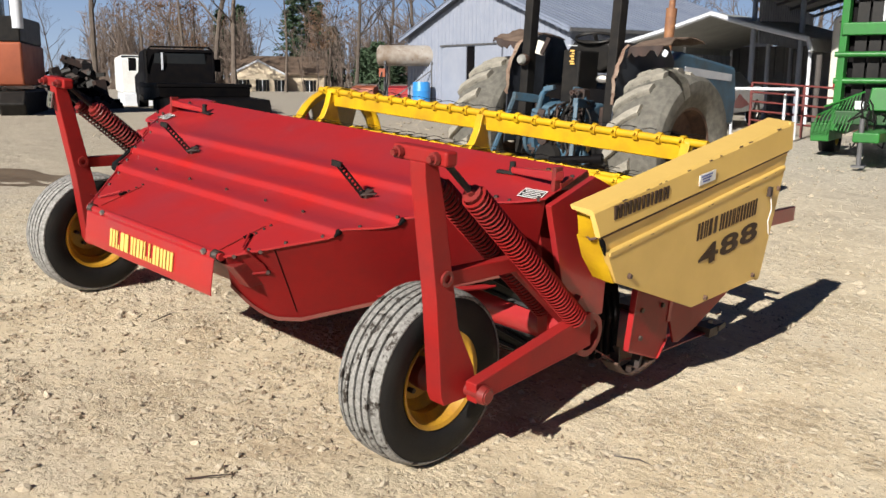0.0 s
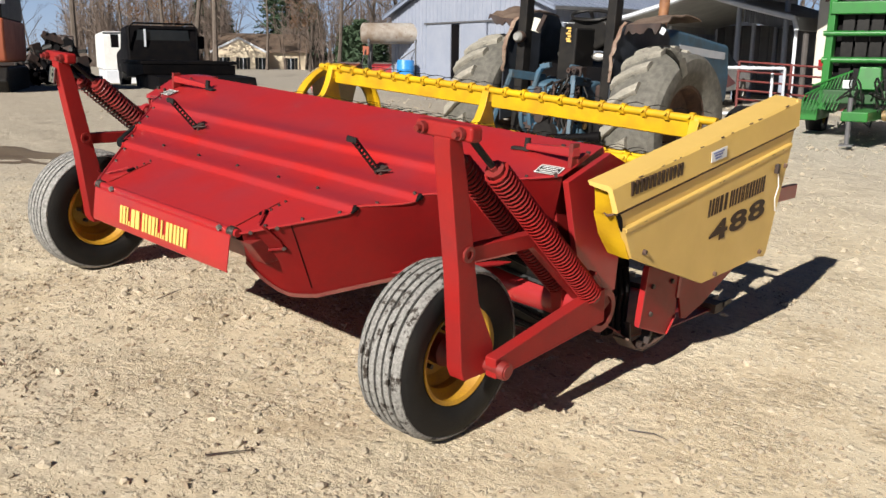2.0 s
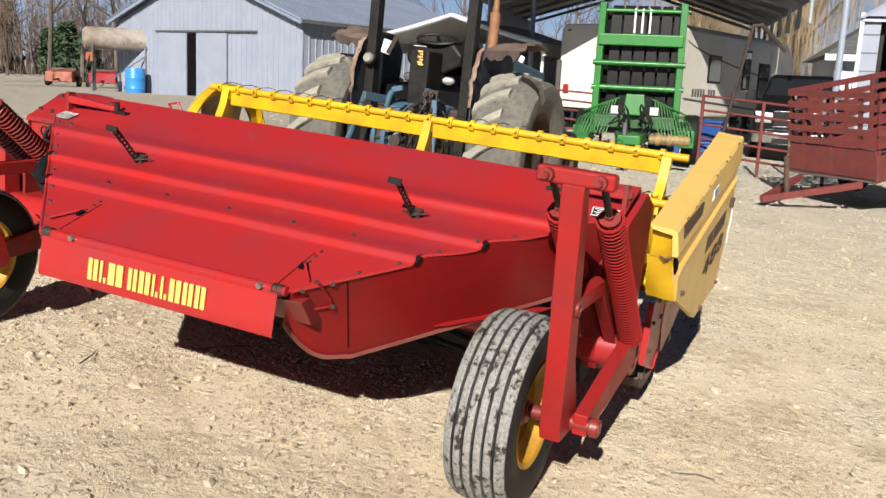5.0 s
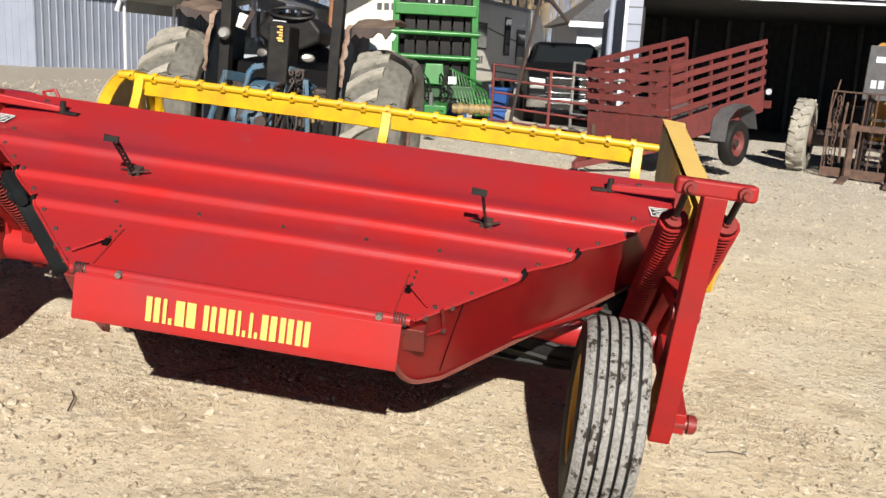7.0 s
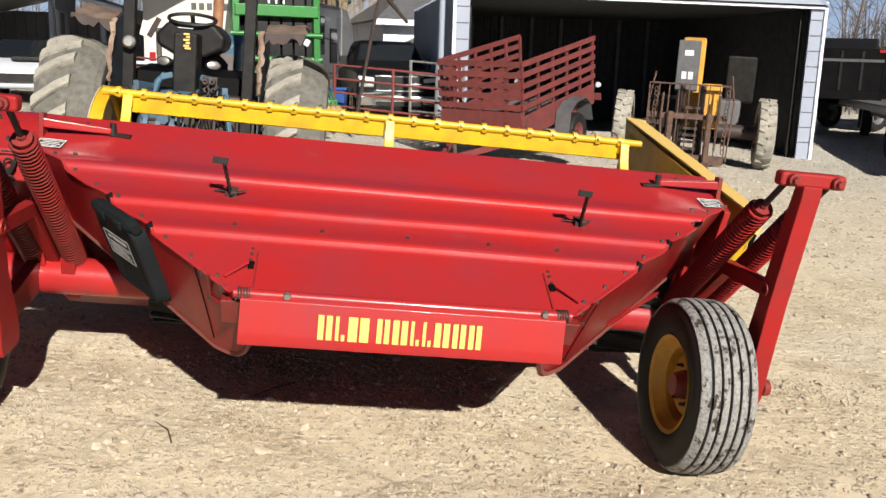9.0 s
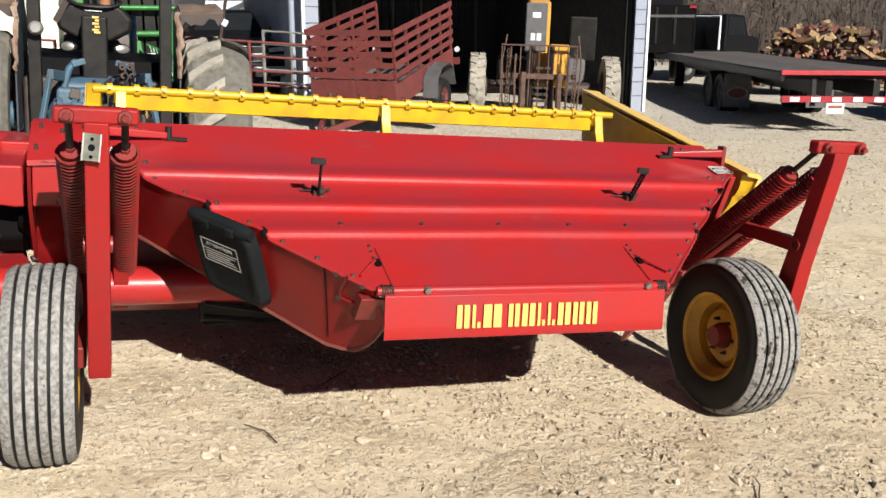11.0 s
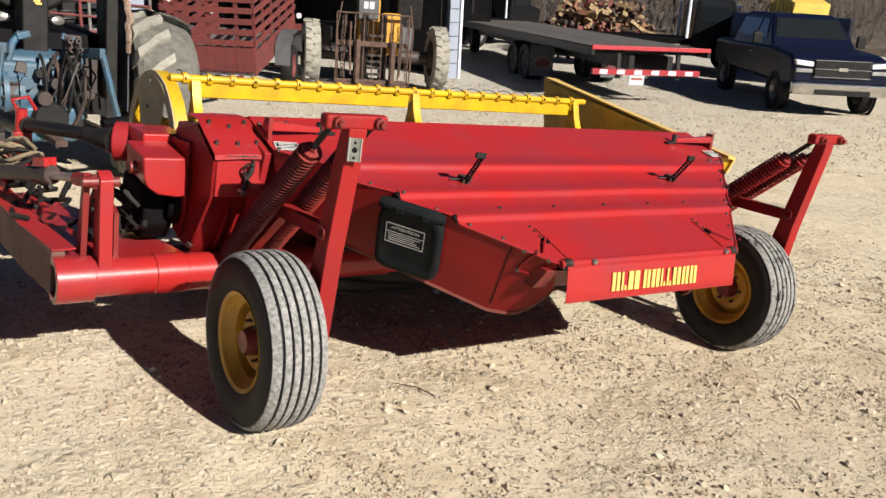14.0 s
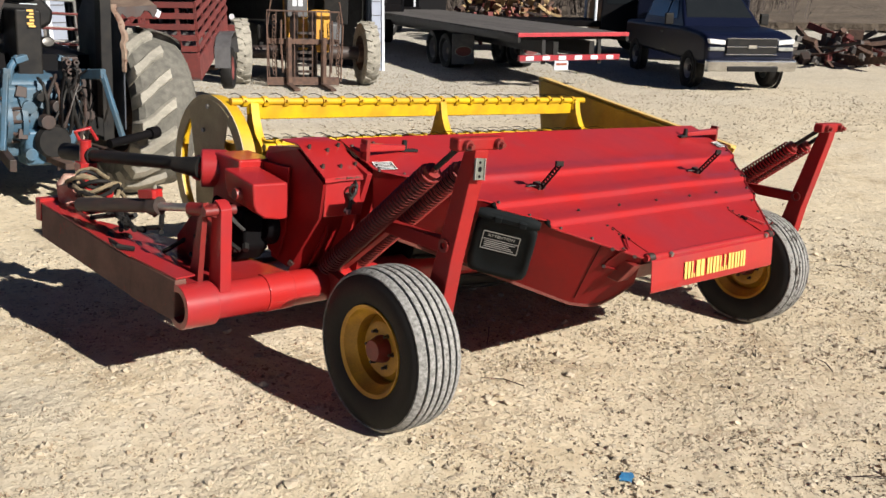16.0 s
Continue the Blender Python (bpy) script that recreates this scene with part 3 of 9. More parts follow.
def carriage(s, out, shift):
    """Lift arm, twin springs, lower beam and link of one wheel; out: which side of the arm the beam lies."""
    x = s * 1.475
    arm = part("lift_arm", Mesh().prism([(-0.035, 1.25), (0.03, 1.25), (0.075, 1.1), (0.19, 0.62), (0.29, 0.44), (0.315, 0.35), (0.29, 0.32), (0.135, 0.32), (0.115, 0.36), (0.06, 0.75), (-0.03, 1.2)], x - 0.038, x + 0.038), RED_FRAME, mower, "tall tapered red lift arm", bevel=0.005)
    m = Mesh()
    m.box((x, 0.0, 1.272), (0.26, 0.06, 0.055))
    part("head_plate", m, RED_FRAME, arm, bevel=0.012)
    # pin collar through the arm
    m = Mesh().lathe([(-0.047, 0.016), (-0.047, 0.030), (0.047, 0.030), (0.047, 0.016)], (x, 0.105, 0.822), "x", 18)
    part("pin_collar", m, RED_OLD, arm)
    for dx in (-0.0865, 0.0865):
        m = Mesh()
        m.cyl((x + dx, -0.034, 1.272), (x + dx, -0.052, 1.272), 0.023, 0.021, 14)
        m.cyl((x + dx, -0.05, 1.272), (x + dx, -0.07, 1.27), 0.013, 0.012, 6)
        part("rod_nut", m, RED_OLD, arm)
        sx = x + dx
        top, low = Vector((sx, 0.165, 1.130)), Vector((sx, 0.885, 0.525))
        d = (low - top).normalized()
        m = Mesh()
        m.cyl((sx, 0.0, 1.268), top + d * 0.06, 0.0125, seg=8)
        part("spring_rod", m, BLACK, arm)
        m = Mesh()
        m.helix(top, low, 0.0455, 0.0060, 42, 12, 5)
        sp = part("coil_spring", m, RED_OLD if s < 0 else RED_FRAME, arm, "tight red painted coil spring")
        # black tube added inside the coil paints the shade between its turns
        part("spring_shadow_tube", Mesh().cyl(top + d * 0.03, low, 0.029, seg=12), BLACK, sp, "black tube for the shade inside the spring")
        m = Mesh()
        m.cyl(top - d * 0.012, top + d * 0.05, 0.037, 0.03, 14)
        m.cyl(top - d * 0.03, top - d * 0.005, 0.017, 0.017, 6)
        part("spring_plug", m, RED_OLD, sp)
        m = Mesh()
        m.cyl(low - d * 0.06, low + d * 0.03, 0.035, 0.03, 12)
        m.bar(low + d * 0.02, low + Vector((0, 0.1, -0.08)), 0.022, 0.04)
        part("spring_anchor", m, RED_OLD, sp)
    m = Mesh()
    m.bar((x, 0.13, 0.812), (x, 0.56, 0.807), 0.05, 0.06)
    m.bar((x, 0.54, 0.81), (x, 0.93, 0.50), 0.05, 0.07)
    link = part("link_bar", m, RED_FRAME, mower, bevel=0.004)
    bx = x + out * 0.075
    m = Mesh()
    m.bar((bx, 0.24, 0.36), (bx, 0.98, 0.465), 0.055, 0.085, h2=0.16)
    b = part("trailing_beam", m, RED_FRAME if s > 0 else RED_OLD, mower, "red trailing beam of the wheel", bevel=0.006)
    m = Mesh()
    m.cyl((x - 0.14, 0.265, 0.357), (bx + out * 0.07, 0.265, 0.357), 0.027, seg=14)
    m.cyl((bx + out * 0.035, 0.265, 0.357), (bx + out * 0.065, 0.265, 0.357), 0.038, 0.034, 14)
    part("axle_pin", m, RED_OLD, b, bevel=0.003)
    m = Mesh()
    m.bar((x, 0.9, 0.60), (x + out * 0.01, 1.02, 0.44), 0.16, 0.07)
    anchor = part("anchor_plate", m, RED_OLD, mower, bevel=0.004)
    # bearing plate of the pivot on the header frame
    m = Mesh()
    m.prism([(0.74, 1.03), (0.84, 1.05), (1.0, 0.62), (1.12, 0.50), (1.08, 0.36), (0.98, 0.34), (0.90, 0.42), (0.86, 0.62)], s * 1.36, s * 1.42)
    part("frame_plate", m, RED_FRAME, mower, bevel=0.004)
    for ob in (arm, link, b, anchor):
        ob.location = shift


carriage(1, 1, (0.0, 0.012, 0.014))
carriage(-1, -1, (0.012, 0.062, 0.010))
TAG = pose(-1.478, 0.022, 1.184, -6, 5, 0)
m = Mesh().box((0, 0, 0), (0.056, 0.006, 0.088), TAG)
tag = part("tag_plate", m, mat("dull_tag", (0.125, 0.13, 0.105), 0.7, second=(0.075, 0.075, 0.06), scale=30, rust=(0.1, 0.05, 0.03), rust_at=0.62), mower, "small weathered grey-green tag plate", bevel=0.002)
for cz, r in ((0.026, 0.006), (-0.001, 0.011), (-0.03, 0.006)):
    m = Mesh().cyl(TAG @ Vector((0, -0.002, cz)), TAG @ Vector((0, -0.0045, cz)), r, seg=14)
    part("tag_hole", m, SOOT, tag)
m = Mesh()
for cx in (-0.026, 0.026):
    m.box((cx, -0.005, 0), (0.005, 0.006, 0.088), TAG)
part("tag_rim", m, STEEL, tag)


def wheel(at, dish, tread):
    """Ribbed implement wheel. dish: side on which the rim's hollow faces out."""
    w = part("wheel", Mesh().cyl((-0.05, 0, 0), (0.05, 0, 0), 0.045, seg=16), RED_OLD, mower, "ribbed implement wheel with a yellow rim")
    w.matrix_local = pose(*at)
    # carcass without the ribs
    prof = [(-0.095, 0.195), (-0.11, 0.215), (-0.122, 0.255), (-0.124, 0.29), (-0.117, 0.325), (-0.104, 0.344), (0.104, 0.344), (0.117, 0.325), (0.124, 0.29), (0.122, 0.255), (0.11, 0.215), (0.095, 0.195), (0.08, 0.225), (-0.08, 0.225)]
    part("tyre", Mesh().lathe(prof, seg=64), TYRE, w, "dusty black rubber tyre", angle=40)
    edges = [(-0.114, -0.081), (-0.069, -0.043), (-0.032, -0.006), (0.006, 0.032), (0.043, 0.069), (0.081, 0.114)]
    for i, (a, b) in enumerate(edges):
        ra = 0.362 - 0.9 * ((a * 8) ** 4) * 0.03
        rb = 0.362 - 0.9 * ((b * 8) ** 4) * 0.03
        c = (a + b) / 2
        rc = 0.3635 - 0.9 * ((c * 8) ** 4) * 0.03
        part("tread_rib", Mesh().lathe([(a, 0.335), (a, ra - 0.002), (a + 0.003, ra), (c, rc), (b - 0.003, rb), (b, rb - 0.002), (b, 0.335)], seg=64), tread, w)
    rim = [(-0.1, 0.198), (-0.106, 0.206), (-0.112, 0.204), (-0.104, 0.188), (-0.082, 0.18), (-0.055, 0.155), (0.045, 0.155), (0.08, 0.18), (0.104, 0.188), (0.112, 0.204), (0.106, 0.206), (0.1, 0.198), (0.075, 0.19), (0.045, 0.165), (-0.055, 0.165), (-0.075, 0.19)]
    part("rim", Mesh().lathe(rim, seg=56), RIM, w, "yellow painted steel rim")
    d = dish
    disc = [(-0.02 * d, 0.05), (-0.035 * d, 0.09), (-0.03 * d, 0.12), (0.0, 0.145), (0.01 * d, 0.16), (0.004 * d, 0.16), (-0.008 * d, 0.145), (-0.038 * d, 0.12), (-0.043 * d, 0.09), (-0.028 * d, 0.05)]
    part("rim_disc", Mesh().lathe(disc, seg=48), RIM, w)
    part("hub", Mesh().lathe([(-0.09 * d, 0.0), (-0.09 * d, 0.045), (-0.05 * d, 0.06), (0.04 * d, 0.065), (0.075 * d, 0.04), (0.08 * d, 0.0)], seg=24), RED_OLD, w, "dark red wheel hub")
    for k in range(6):
        a = k * math.tau / 6
        m = Mesh()
        q = Vector((0, math.cos(a) * 0.082, math.sin(a) * 0.082))
        m.cyl(q + Vector((-0.045 * d, 0, 0)), q + Vector((0.0, 0, 0)), 0.011, seg=6)
        m.cyl(q + Vector((-0.045 * d, 0, 0)), q + Vector((-0.065 * d, 0, 0)), 0.007, seg=6)
        part("wheel_nut", m, GREASE, w)
    return w


wheel((1.277, 0.266, 0.366), 1, TREAD_MUD)
wheel((-1.652, 0.306, 0.356), 1, TREAD)

# prop rods, latches, stickers and small fittings on the top sheet
for px in (-0.66, 0.74):
    m = Mesh()
    base = Vector((px, 0.41, hood_z(0.41)))
    tip = base + Vector((-0.022, -0.135, 0.150))
    flat = Vector((0, 0.743, 0.669))
    for w in (-0.0105, 0.0105):
        m.bar(base + flat * w, tip + flat * w, 0.008, 0.006, up=(1, 0, 0))
    for k in range(10):
        c = base.lerp(tip, (k + 0.3) / 9.6)
        m.bar(c - flat * 0.012, c + flat * 0.012, 0.0085, 0.0058, up=(1, 0, 0))
    m.bar(tip + Vector((0.016, 0, 0)), tip + Vector((-0.040, -0.004, 0.004)), 0.010, 0.024)
    rod = part("prop_strap", m, BLACK, mower, "upright perforated black steel strap")
    m = Mesh()
    m.box(base + Vector((0, 0.01, 0.012)), (0.045, 0.05, 0.03), rot=(18, 0, 0))
    m.bar(base + Vector((-0.07, 0.03, 0.012)), base + Vector((0.02, -0.01, 0.02)), 0.012, 0.006)
    m.bar(base + Vector((0.0, -0.03, 0.012)), base + Vector((0.05, 0.02, 0.022)), 0.012, 0.006)
    part("strap_foot", m, GREASE, rod, bevel=0.002)
for s in (-1, 1):
    m = Mesh()
    a = Vector((s * 1.49, 0.785, hood_z(0.785) + 0.055))
    b = Vector((s * 1.21, 0.832, hood_z(0.832) + 0.020))
    m.bar(a, b, 0.050, 0.042, w2=0.034, h2=0.028)
    lt = part("latch_handle", m, RED, mower, "red hold-down latch handle", bevel=0.008)
    m = Mesh()
    m.box((s * 1.475, 0.787, hood_z(0.787) + 0.04), (0.02, 0.05, 0.10))
    m.bar((s * 1.475, 0.80, hood_z(0.8) + 0.01), (s * 1.475, 0.88, hood_z(0.88) + 0.004), 0.03, 0.02)
    part("latch_post", m, RED_OLD, lt, bevel=0.003)
    m = Mesh()
    m.cyl((s * 1.205, 0.833, hood_z(0.833)), (s * 1.205, 0.833, hood_z(0.833) + 0.055), 0.016, 0.013, 10)
    m.bar((s * 1.23, 0.838, hood_z(0.838) + 0.006), (s * 1.13, 0.828, hood_z(0.828) + 0.006), 0.030, 0.012)
    part("latch_pad", m, BLACK, lt)
    # small warning sticker by the latch
    m = Mesh()
    mm = pose(s * 1.42, 0.705, hood_z(0.705) + 0.006, 18.7, 0, 8 * s)
    m.box((0, 0, 0), (0.105, 0.07, 0.002), mm)
    st = part("warning_sticker", m, BLACK, mower, "small black and white warning sticker")
    for cx, cy, sx, sy in ((0, 0.034, 0.105, 0.004), (0, -0.034, 0.105, 0.004), (-0.051, 0, 0.004, 0.07), (0.051, 0, 0.004, 0.07)):
        part("sticker_border", Mesh().box((cx, cy, 0.002), (sx, sy, 0.001), mm), WHITE, st)
    for k in range(4):
        m = Mesh()
        m.box((0, 0.022 - 0.0145 * k, 0.002), (0.088 - 0.02 * (k % 2), 0.004, 0.001), mm)
        part("print_bar", m, WHITE, st)
    for bx, by in ((1.3, 0.62), (1.33, 0.92), (1.47, 0.68), (1.47, 0.9)):
        m = Mesh()
        m.cyl((s * bx, by, hood_z(by) - 0.004), (s * bx, by, hood_z(by) + 0.01), 0.011, 0.009, 6)
        part("bolt", m, GREASE, top_sheet)
for bx in (-0.62, -0.3, 0.02, 0.33, 0.6):
    m = Mesh()
    m.cyl((bx, 0.185, hood_z(0.185) - 0.003), (bx, 0.18, hood_z(0.18) + 0.009), 0.0085, 0.007, 6)
    part("bolt", m, GREASE, top_sheet)
for s in (-1, 1):
    m = Mesh()
    m.bar((s * 0.52, 0.045, hood_z(0.045) + 0.0015), (s * 0.515, -0.175, hood_z(-0.175) + 0.003), 0.005, 0.003)
    fl = part("flap_seam", m, RED_OLD, mower)
    m = Mesh().box((s * 0.535, -0.05, hood_z(-0.05) + 0.005), (0.02, 0.035, 0.012), rot=(18.7, 0, 0))
    part("seam_slot", m, SOOT, fl)
    m = Mesh().cyl((s * 0.545, -0.055, hood_z(-0.045) + 0.014), (s * 0.615, -0.135, hood_z(-0.135) + 0.012), 0.0055, seg=8)
    part("gate_rod", m, RED, fl, "thin red control rod")
    for yy in (0.06, 0.025, -0.015):
        part("bolt", Mesh().cyl((s * 0.54, yy, hood_z(yy)), (s * 0.54, yy - 0.002, hood_z(yy) + 0.006), 0.006, 0.005, 6), GREASE, fl)


# ---- yellow end panel beside the right wheel ----
def paired_bars(y, z, w, h, rise, lo, hi):
    """Two upright bars that stand for one sign of a name, on a rising line."""
    m = Mesh()
    b = max(0.011, w * 0.36)
    for y0 in ((y, y + w - b) if w > 0.026 else (y,)):
        z0 = z + (y0 - y) * rise
        m.prism([(y0, z0), (y0 + b, z0 + b * rise), (y0 + b, z0 + h + b * rise), (y0, z0 + h)], lo, hi)
    return m


def end_panel():
    root = part("end_panel", Mesh().prism([(0.835, 0.872), (0.93, 0.73), (1.615, 0.492), (2.335, 0.522), (2.462, 1.105), (0.84, 0.872)], 1.690, 1.716), CREAM, mower, "faded cream-yellow steel end panel, dented, rusty edges", bevel=0.004)
    # recessed strip between the folded top rail and the main sheet
    part("recessed_strip", Mesh().prism([(0.80, 0.955), (0.84, 0.868), (2.462, 1.10), (2.49, 1.20)], 1.690, 1.703), CREAM, root, bevel=0.002)
    m = Mesh()
    def sec(t):
        y = 0.735 + (2.52 - 0.735) * t
        zt, zs = 1.048 + 0.277 * t, 0.938 + 0.246 * t
        o = 0.006 * noise.noise(Vector((t * 6, 1, 2)))
        inner = 1.597 - 0.03 * t
        lean = 0.045 * (1 - t)
        return [(inner, y - 0.015, zt + 0.012), (1.690 + o, y, zt + 0.004), (1.704 + o, y, zt - 0.010), (1.714 + o * 0.3, y + lean, zs + 0.005), (1.708, y + lean, zs), (1.690, y + lean, zs), (1.685, y, zt - 0.02), (inner + 0.01, y - 0.015, zt - 0.004)]
    n = 14
    secs = [sec(i / n) for i in range(n + 1)]
    vs = [p for q in secs for p in q]
    fs = [(i * 8 + k, i * 8 + (k + 1) % 8, (i + 1) * 8 + (k + 1) % 8, (i + 1) * 8 + k) for i in range(n) for k in range(8)]
    fs += [tuple(range(7, -1, -1)), tuple(range(n * 8, n * 8 + 8))]
    m.add(vs, fs)
    part("top_box", m, CREAM, root, "box-folded top rail, rusty seam")
    m = Mesh()
    m.bar((1.7045, 0.79, 0.932), (1.7045, 2.50, 1.176), 0.004, 0.007)
    part("rusty_seam", m, RUST, root)
    m = Mesh().bar((1.716, 0.852, 0.860), (1.716, 2.455, 1.092), 0.010, 0.020)
    part("pressed_rib", m, CREAM, root, bevel=0.004)
    # bright folded end below the overhang, torn where it meets the sheet
    rows = [[(x, y + 0.010 * math.sin(z * 19 + x * 20), z) for x in (a, a + 0.035, 1.672, b)] for y, z, a, b in ((0.755, 1.045, 1.602, 1.692), (0.770, 0.985, 1.606, 1.697), (0.792, 0.945, 1.602, 1.690), (0.806, 0.925, 1.598, 1.684))]
    m = Mesh().strip([list(reversed(r)) for r in rows], 0.004)
    part("end_cap", m, YELLOW, root, "bright yellow folded end cap", angle=60)
    rows = [[(x, y + 0.012 * math.sin(z * 23 + x * 30), z) for x in (a, a + 0.04, 1.665, b)] for y, z, a, b in ((0.798, 0.928, 1.590, 1.695), (0.835, 0.875, 1.592, 1.690), (0.862, 0.83, 1.588, 1.698), (0.905, 0.77, 1.584, 1.702), (0.936, 0.728, 1.588, 1.708))]
    m = Mesh().strip([list(reversed(r)) for r in rows], 0.004)
    part("rear_flange", m, YELLOW, root, "bright yellow bent rear flange", angle=60)
    m = Mesh().path([(1.700, 0.790, 0.945), (1.703, 0.812, 0.915), (1.704, 0.828, 0.885), (1.702, 0.842, 0.858)], [0.004, 0.012, 0.010, 0.004], 6)
    part("torn_rust_edge", m, SOOT, root, "dark rusted tear in the panel edge")
    m = Mesh().path([(1.640, 0.792, 0.930), (1.662, 0.789, 0.922), (1.690, 0.793, 0.932)], [0.002, 0.006, 0.005], 6)
    part("torn_rust_edge", m, RUST, root)
    # inner wall seen from across the reel; bounced light is put into its amber tone
    m = Mesh().prism([(1.0, 1.07), (1.12, 0.74), (1.62, 0.52), (2.33, 0.50), (2.50, 1.31)], 1.575, 1.582)
    part("inner_wall", m, mat("bounce_toned_inner_paint", (0.68, 0.45, 0.07), 0.5, second=(0.5, 0.31, 0.05), scale=5, grain=0.15, rust=(0.2, 0.1, 0.03), rust_at=0.68), root, "yellow inner wall, toned amber for bounced light")
    m = Mesh().prism([(2.485, 1.325), (2.535, 1.328), (2.365, 0.50), (2.33, 0.50)], 1.583, 1.70)
    part("front_edge", m, CREAM, root, bevel=0.003)
    for y, z in ((1.734, 0.520), (2.235, 0.550), (2.40, 0.99), (1.02, 0.745)):
        m = Mesh().cyl((1.714, y, z), (1.730, y, z), 0.014, 0.011, 6)
        part("bolt", m, RUST, root)
    for k, ch in enumerate("488"):
        me = letters(ch, 0.2, 0.006)
        me.materials.append(DECAL_B)
        w = new("digit", me)
        w.parent = root
        xs, zs = [v.co.x for v in me.vertices], [v.co.y for v in me.vertices]
        w.matrix_local = pose(1.7185, 1.92 + (k - 1) * 0.205, 0.757 + (k - 1) * 0.024) @ pose(0, 0, 0, 6.0, 0, 0) @ pose(0, 0, 0, 90, 0, 90) @ Matrix.Diagonal((0.188 / (max(xs) - min(xs)), 0.100 / (max(zs) - min(zs)), 1, 1))
    y = 1.578
    for wd in (0.058, 0.042, 0.08, 0, 0.052, 0.06, 0.04, 0.04, 0.06, 0.054, 0.054):
        wd *= 1.10
        if wd:
            z = 0.818 + (y - 1.578) * 0.10
            part("name_block", paired_bars(y, z, wd - 0.014, 0.082, 0.11, 1.7165, 1.7185), DECAL_B, root)
            y += wd
        else:
            y += 0.016
    y = 0.872
    for wd in (0.068, 0.068, 0.066, 0.068, 0.028, 0.068, 0.058):
        z = 1.000 + (y - 0.872) * 0.118
        part("name_block", paired_bars(y, z, wd - 0.016, 0.055, 0.118, 1.700, 1.7135), DECAL_B, root)
        y += wd
    m = Mesh().box((1.7155, 1.61, 1.112), (0.003, 0.15, 0.05), rot=(7, 0, 0))
    part("paper_tag", m, WHITE, root, "small white and blue sticker")
    for k in range(3):
        m = Mesh().box((1.7175, 1.60, 1.125 - 0.013 * k), (0.002, 0.10 - 0.02 * k, 0.006), rot=(7, 0, 0))
        part("print_bar", m, mat("blue_print", (0.1, 0.15, 0.4), 0.5), root)
    chips = random.Random(19)
    for k in range(11):
        t = chips.random()
        yy, zz, ll = 0.76 + 1.72 * t, 1.042 + 0.277 * t, chips.uniform(0.008, 0.04)
        m = Mesh().bar((1.7015, yy, zz), (1.7015, yy + ll, zz + ll * 0.155), 0.006, chips.uniform(0.002, 0.0045))
        part("rust_fleck", m, RUST, root)
    for k in range(9):
        t = chips.random()
        yy, zz, ll = 0.95 + 1.45 * t, 0.875 + 0.21 * t, chips.uniform(0.01, 0.04)
        m = Mesh().bar((1.7195, yy, zz), (1.7195, yy + ll, zz + ll * 0.145), 0.004, chips.uniform(0.002, 0.004))
        part("rust_fleck", m, RUST, root)
    # string tag hanging from a wire
    m = Mesh().path([(1.722, 2.30, 0.985), (1.732, 2.30, 0.95), (1.734, 2.32, 0.89), (1.732, 2.30, 0.83), (1.732, 2.33, 0.76), (1.728, 2.38, 0.75)], 0.003, 5)
    part("string_tag", m, WHITE, root)
    m = Mesh().box((1.728, 2.285, 0.985), (0.02, 0.03, 0.05))
    part("wire_clip", m, GREASE, root, bevel=0.003)
    return root


end_panel()

# header frame below the end panel: skid, drive covers, cutter bar
# end frame and drive cover: shade under the panel deepened by the darker red
m = Mesh().prism([(1.74, 0.56), (1.70, 0.40), (1.78, 0.235), (1.83, 0.225), (2.0, 0.27), (2.32, 0.40), (2.3, 0.56)], 1.548, 1.560)
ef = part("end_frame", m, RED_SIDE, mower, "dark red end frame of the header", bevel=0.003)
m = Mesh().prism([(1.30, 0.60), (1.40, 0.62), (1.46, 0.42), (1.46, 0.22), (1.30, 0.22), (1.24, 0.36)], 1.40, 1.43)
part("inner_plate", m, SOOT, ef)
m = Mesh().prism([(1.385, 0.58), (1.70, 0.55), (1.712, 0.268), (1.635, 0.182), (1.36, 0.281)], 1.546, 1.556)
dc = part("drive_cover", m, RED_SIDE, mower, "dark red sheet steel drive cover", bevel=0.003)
m = Mesh()
m.bar((1.545, 1.632, 0.185), (1.545, 1.706, 0.268), 0.04, 0.006, up=(0, -0.7, 0.7))
m.bar((1.545, 1.382, 0.58), (1.545, 1.358, 0.285), 0.03, 0.006, up=(0, 1, 0))
m.bar((1.545, 1.36, 0.283), (1.545, 1.634, 0.184), 0.03, 0.006)
part("cover_flange", m, RED, dc)
m = Mesh().bar((1.556, 1.715, 0.56), (1.556, 1.705, 0.36), 0.012, 0.03, up=(0, 1, 0))
part("cover_hinge", m, RED, dc, bevel=0.003)
for yy, zz in ((1.44, 0.47), (1.63, 0.46), (1.45, 0.33)):
    m = Mesh().cyl((1.554, yy, zz), (1.567, yy, zz), 0.014, 0.012, 6)
    part("bolt", m, GREASE, dc)
m = Mesh()
m.strip([[(x, 1.27 + 0.07 * k, (0.238, 0.175, 0.150, 0.150, 0.158, 0.172)[k]) for x in (1.47, 1.52, 1.56)] for k in range(6)], 0.010)
sk = part("skid_shoe", m, RUST, mower, "worn steel skid shoe")
m = Mesh()
m.bar((1.50, 1.36, 0.17), (1.50, 1.33, 0.30), 0.05, 0.014, up=(0, 1, 0))
m.bar((1.52, 1.50, 0.16), (1.52, 1.52, 0.26), 0.05, 0.02, up=(0, 1, 0))
part("skid_post", m, GREASE, sk, bevel=0.003)
for yy in (1.43, 1.57):
    m = Mesh().cyl((1.53, yy, 0.155), (1.53, yy, 0.185), 0.016, seg=6)
    part("bolt", m, GREASE, sk)
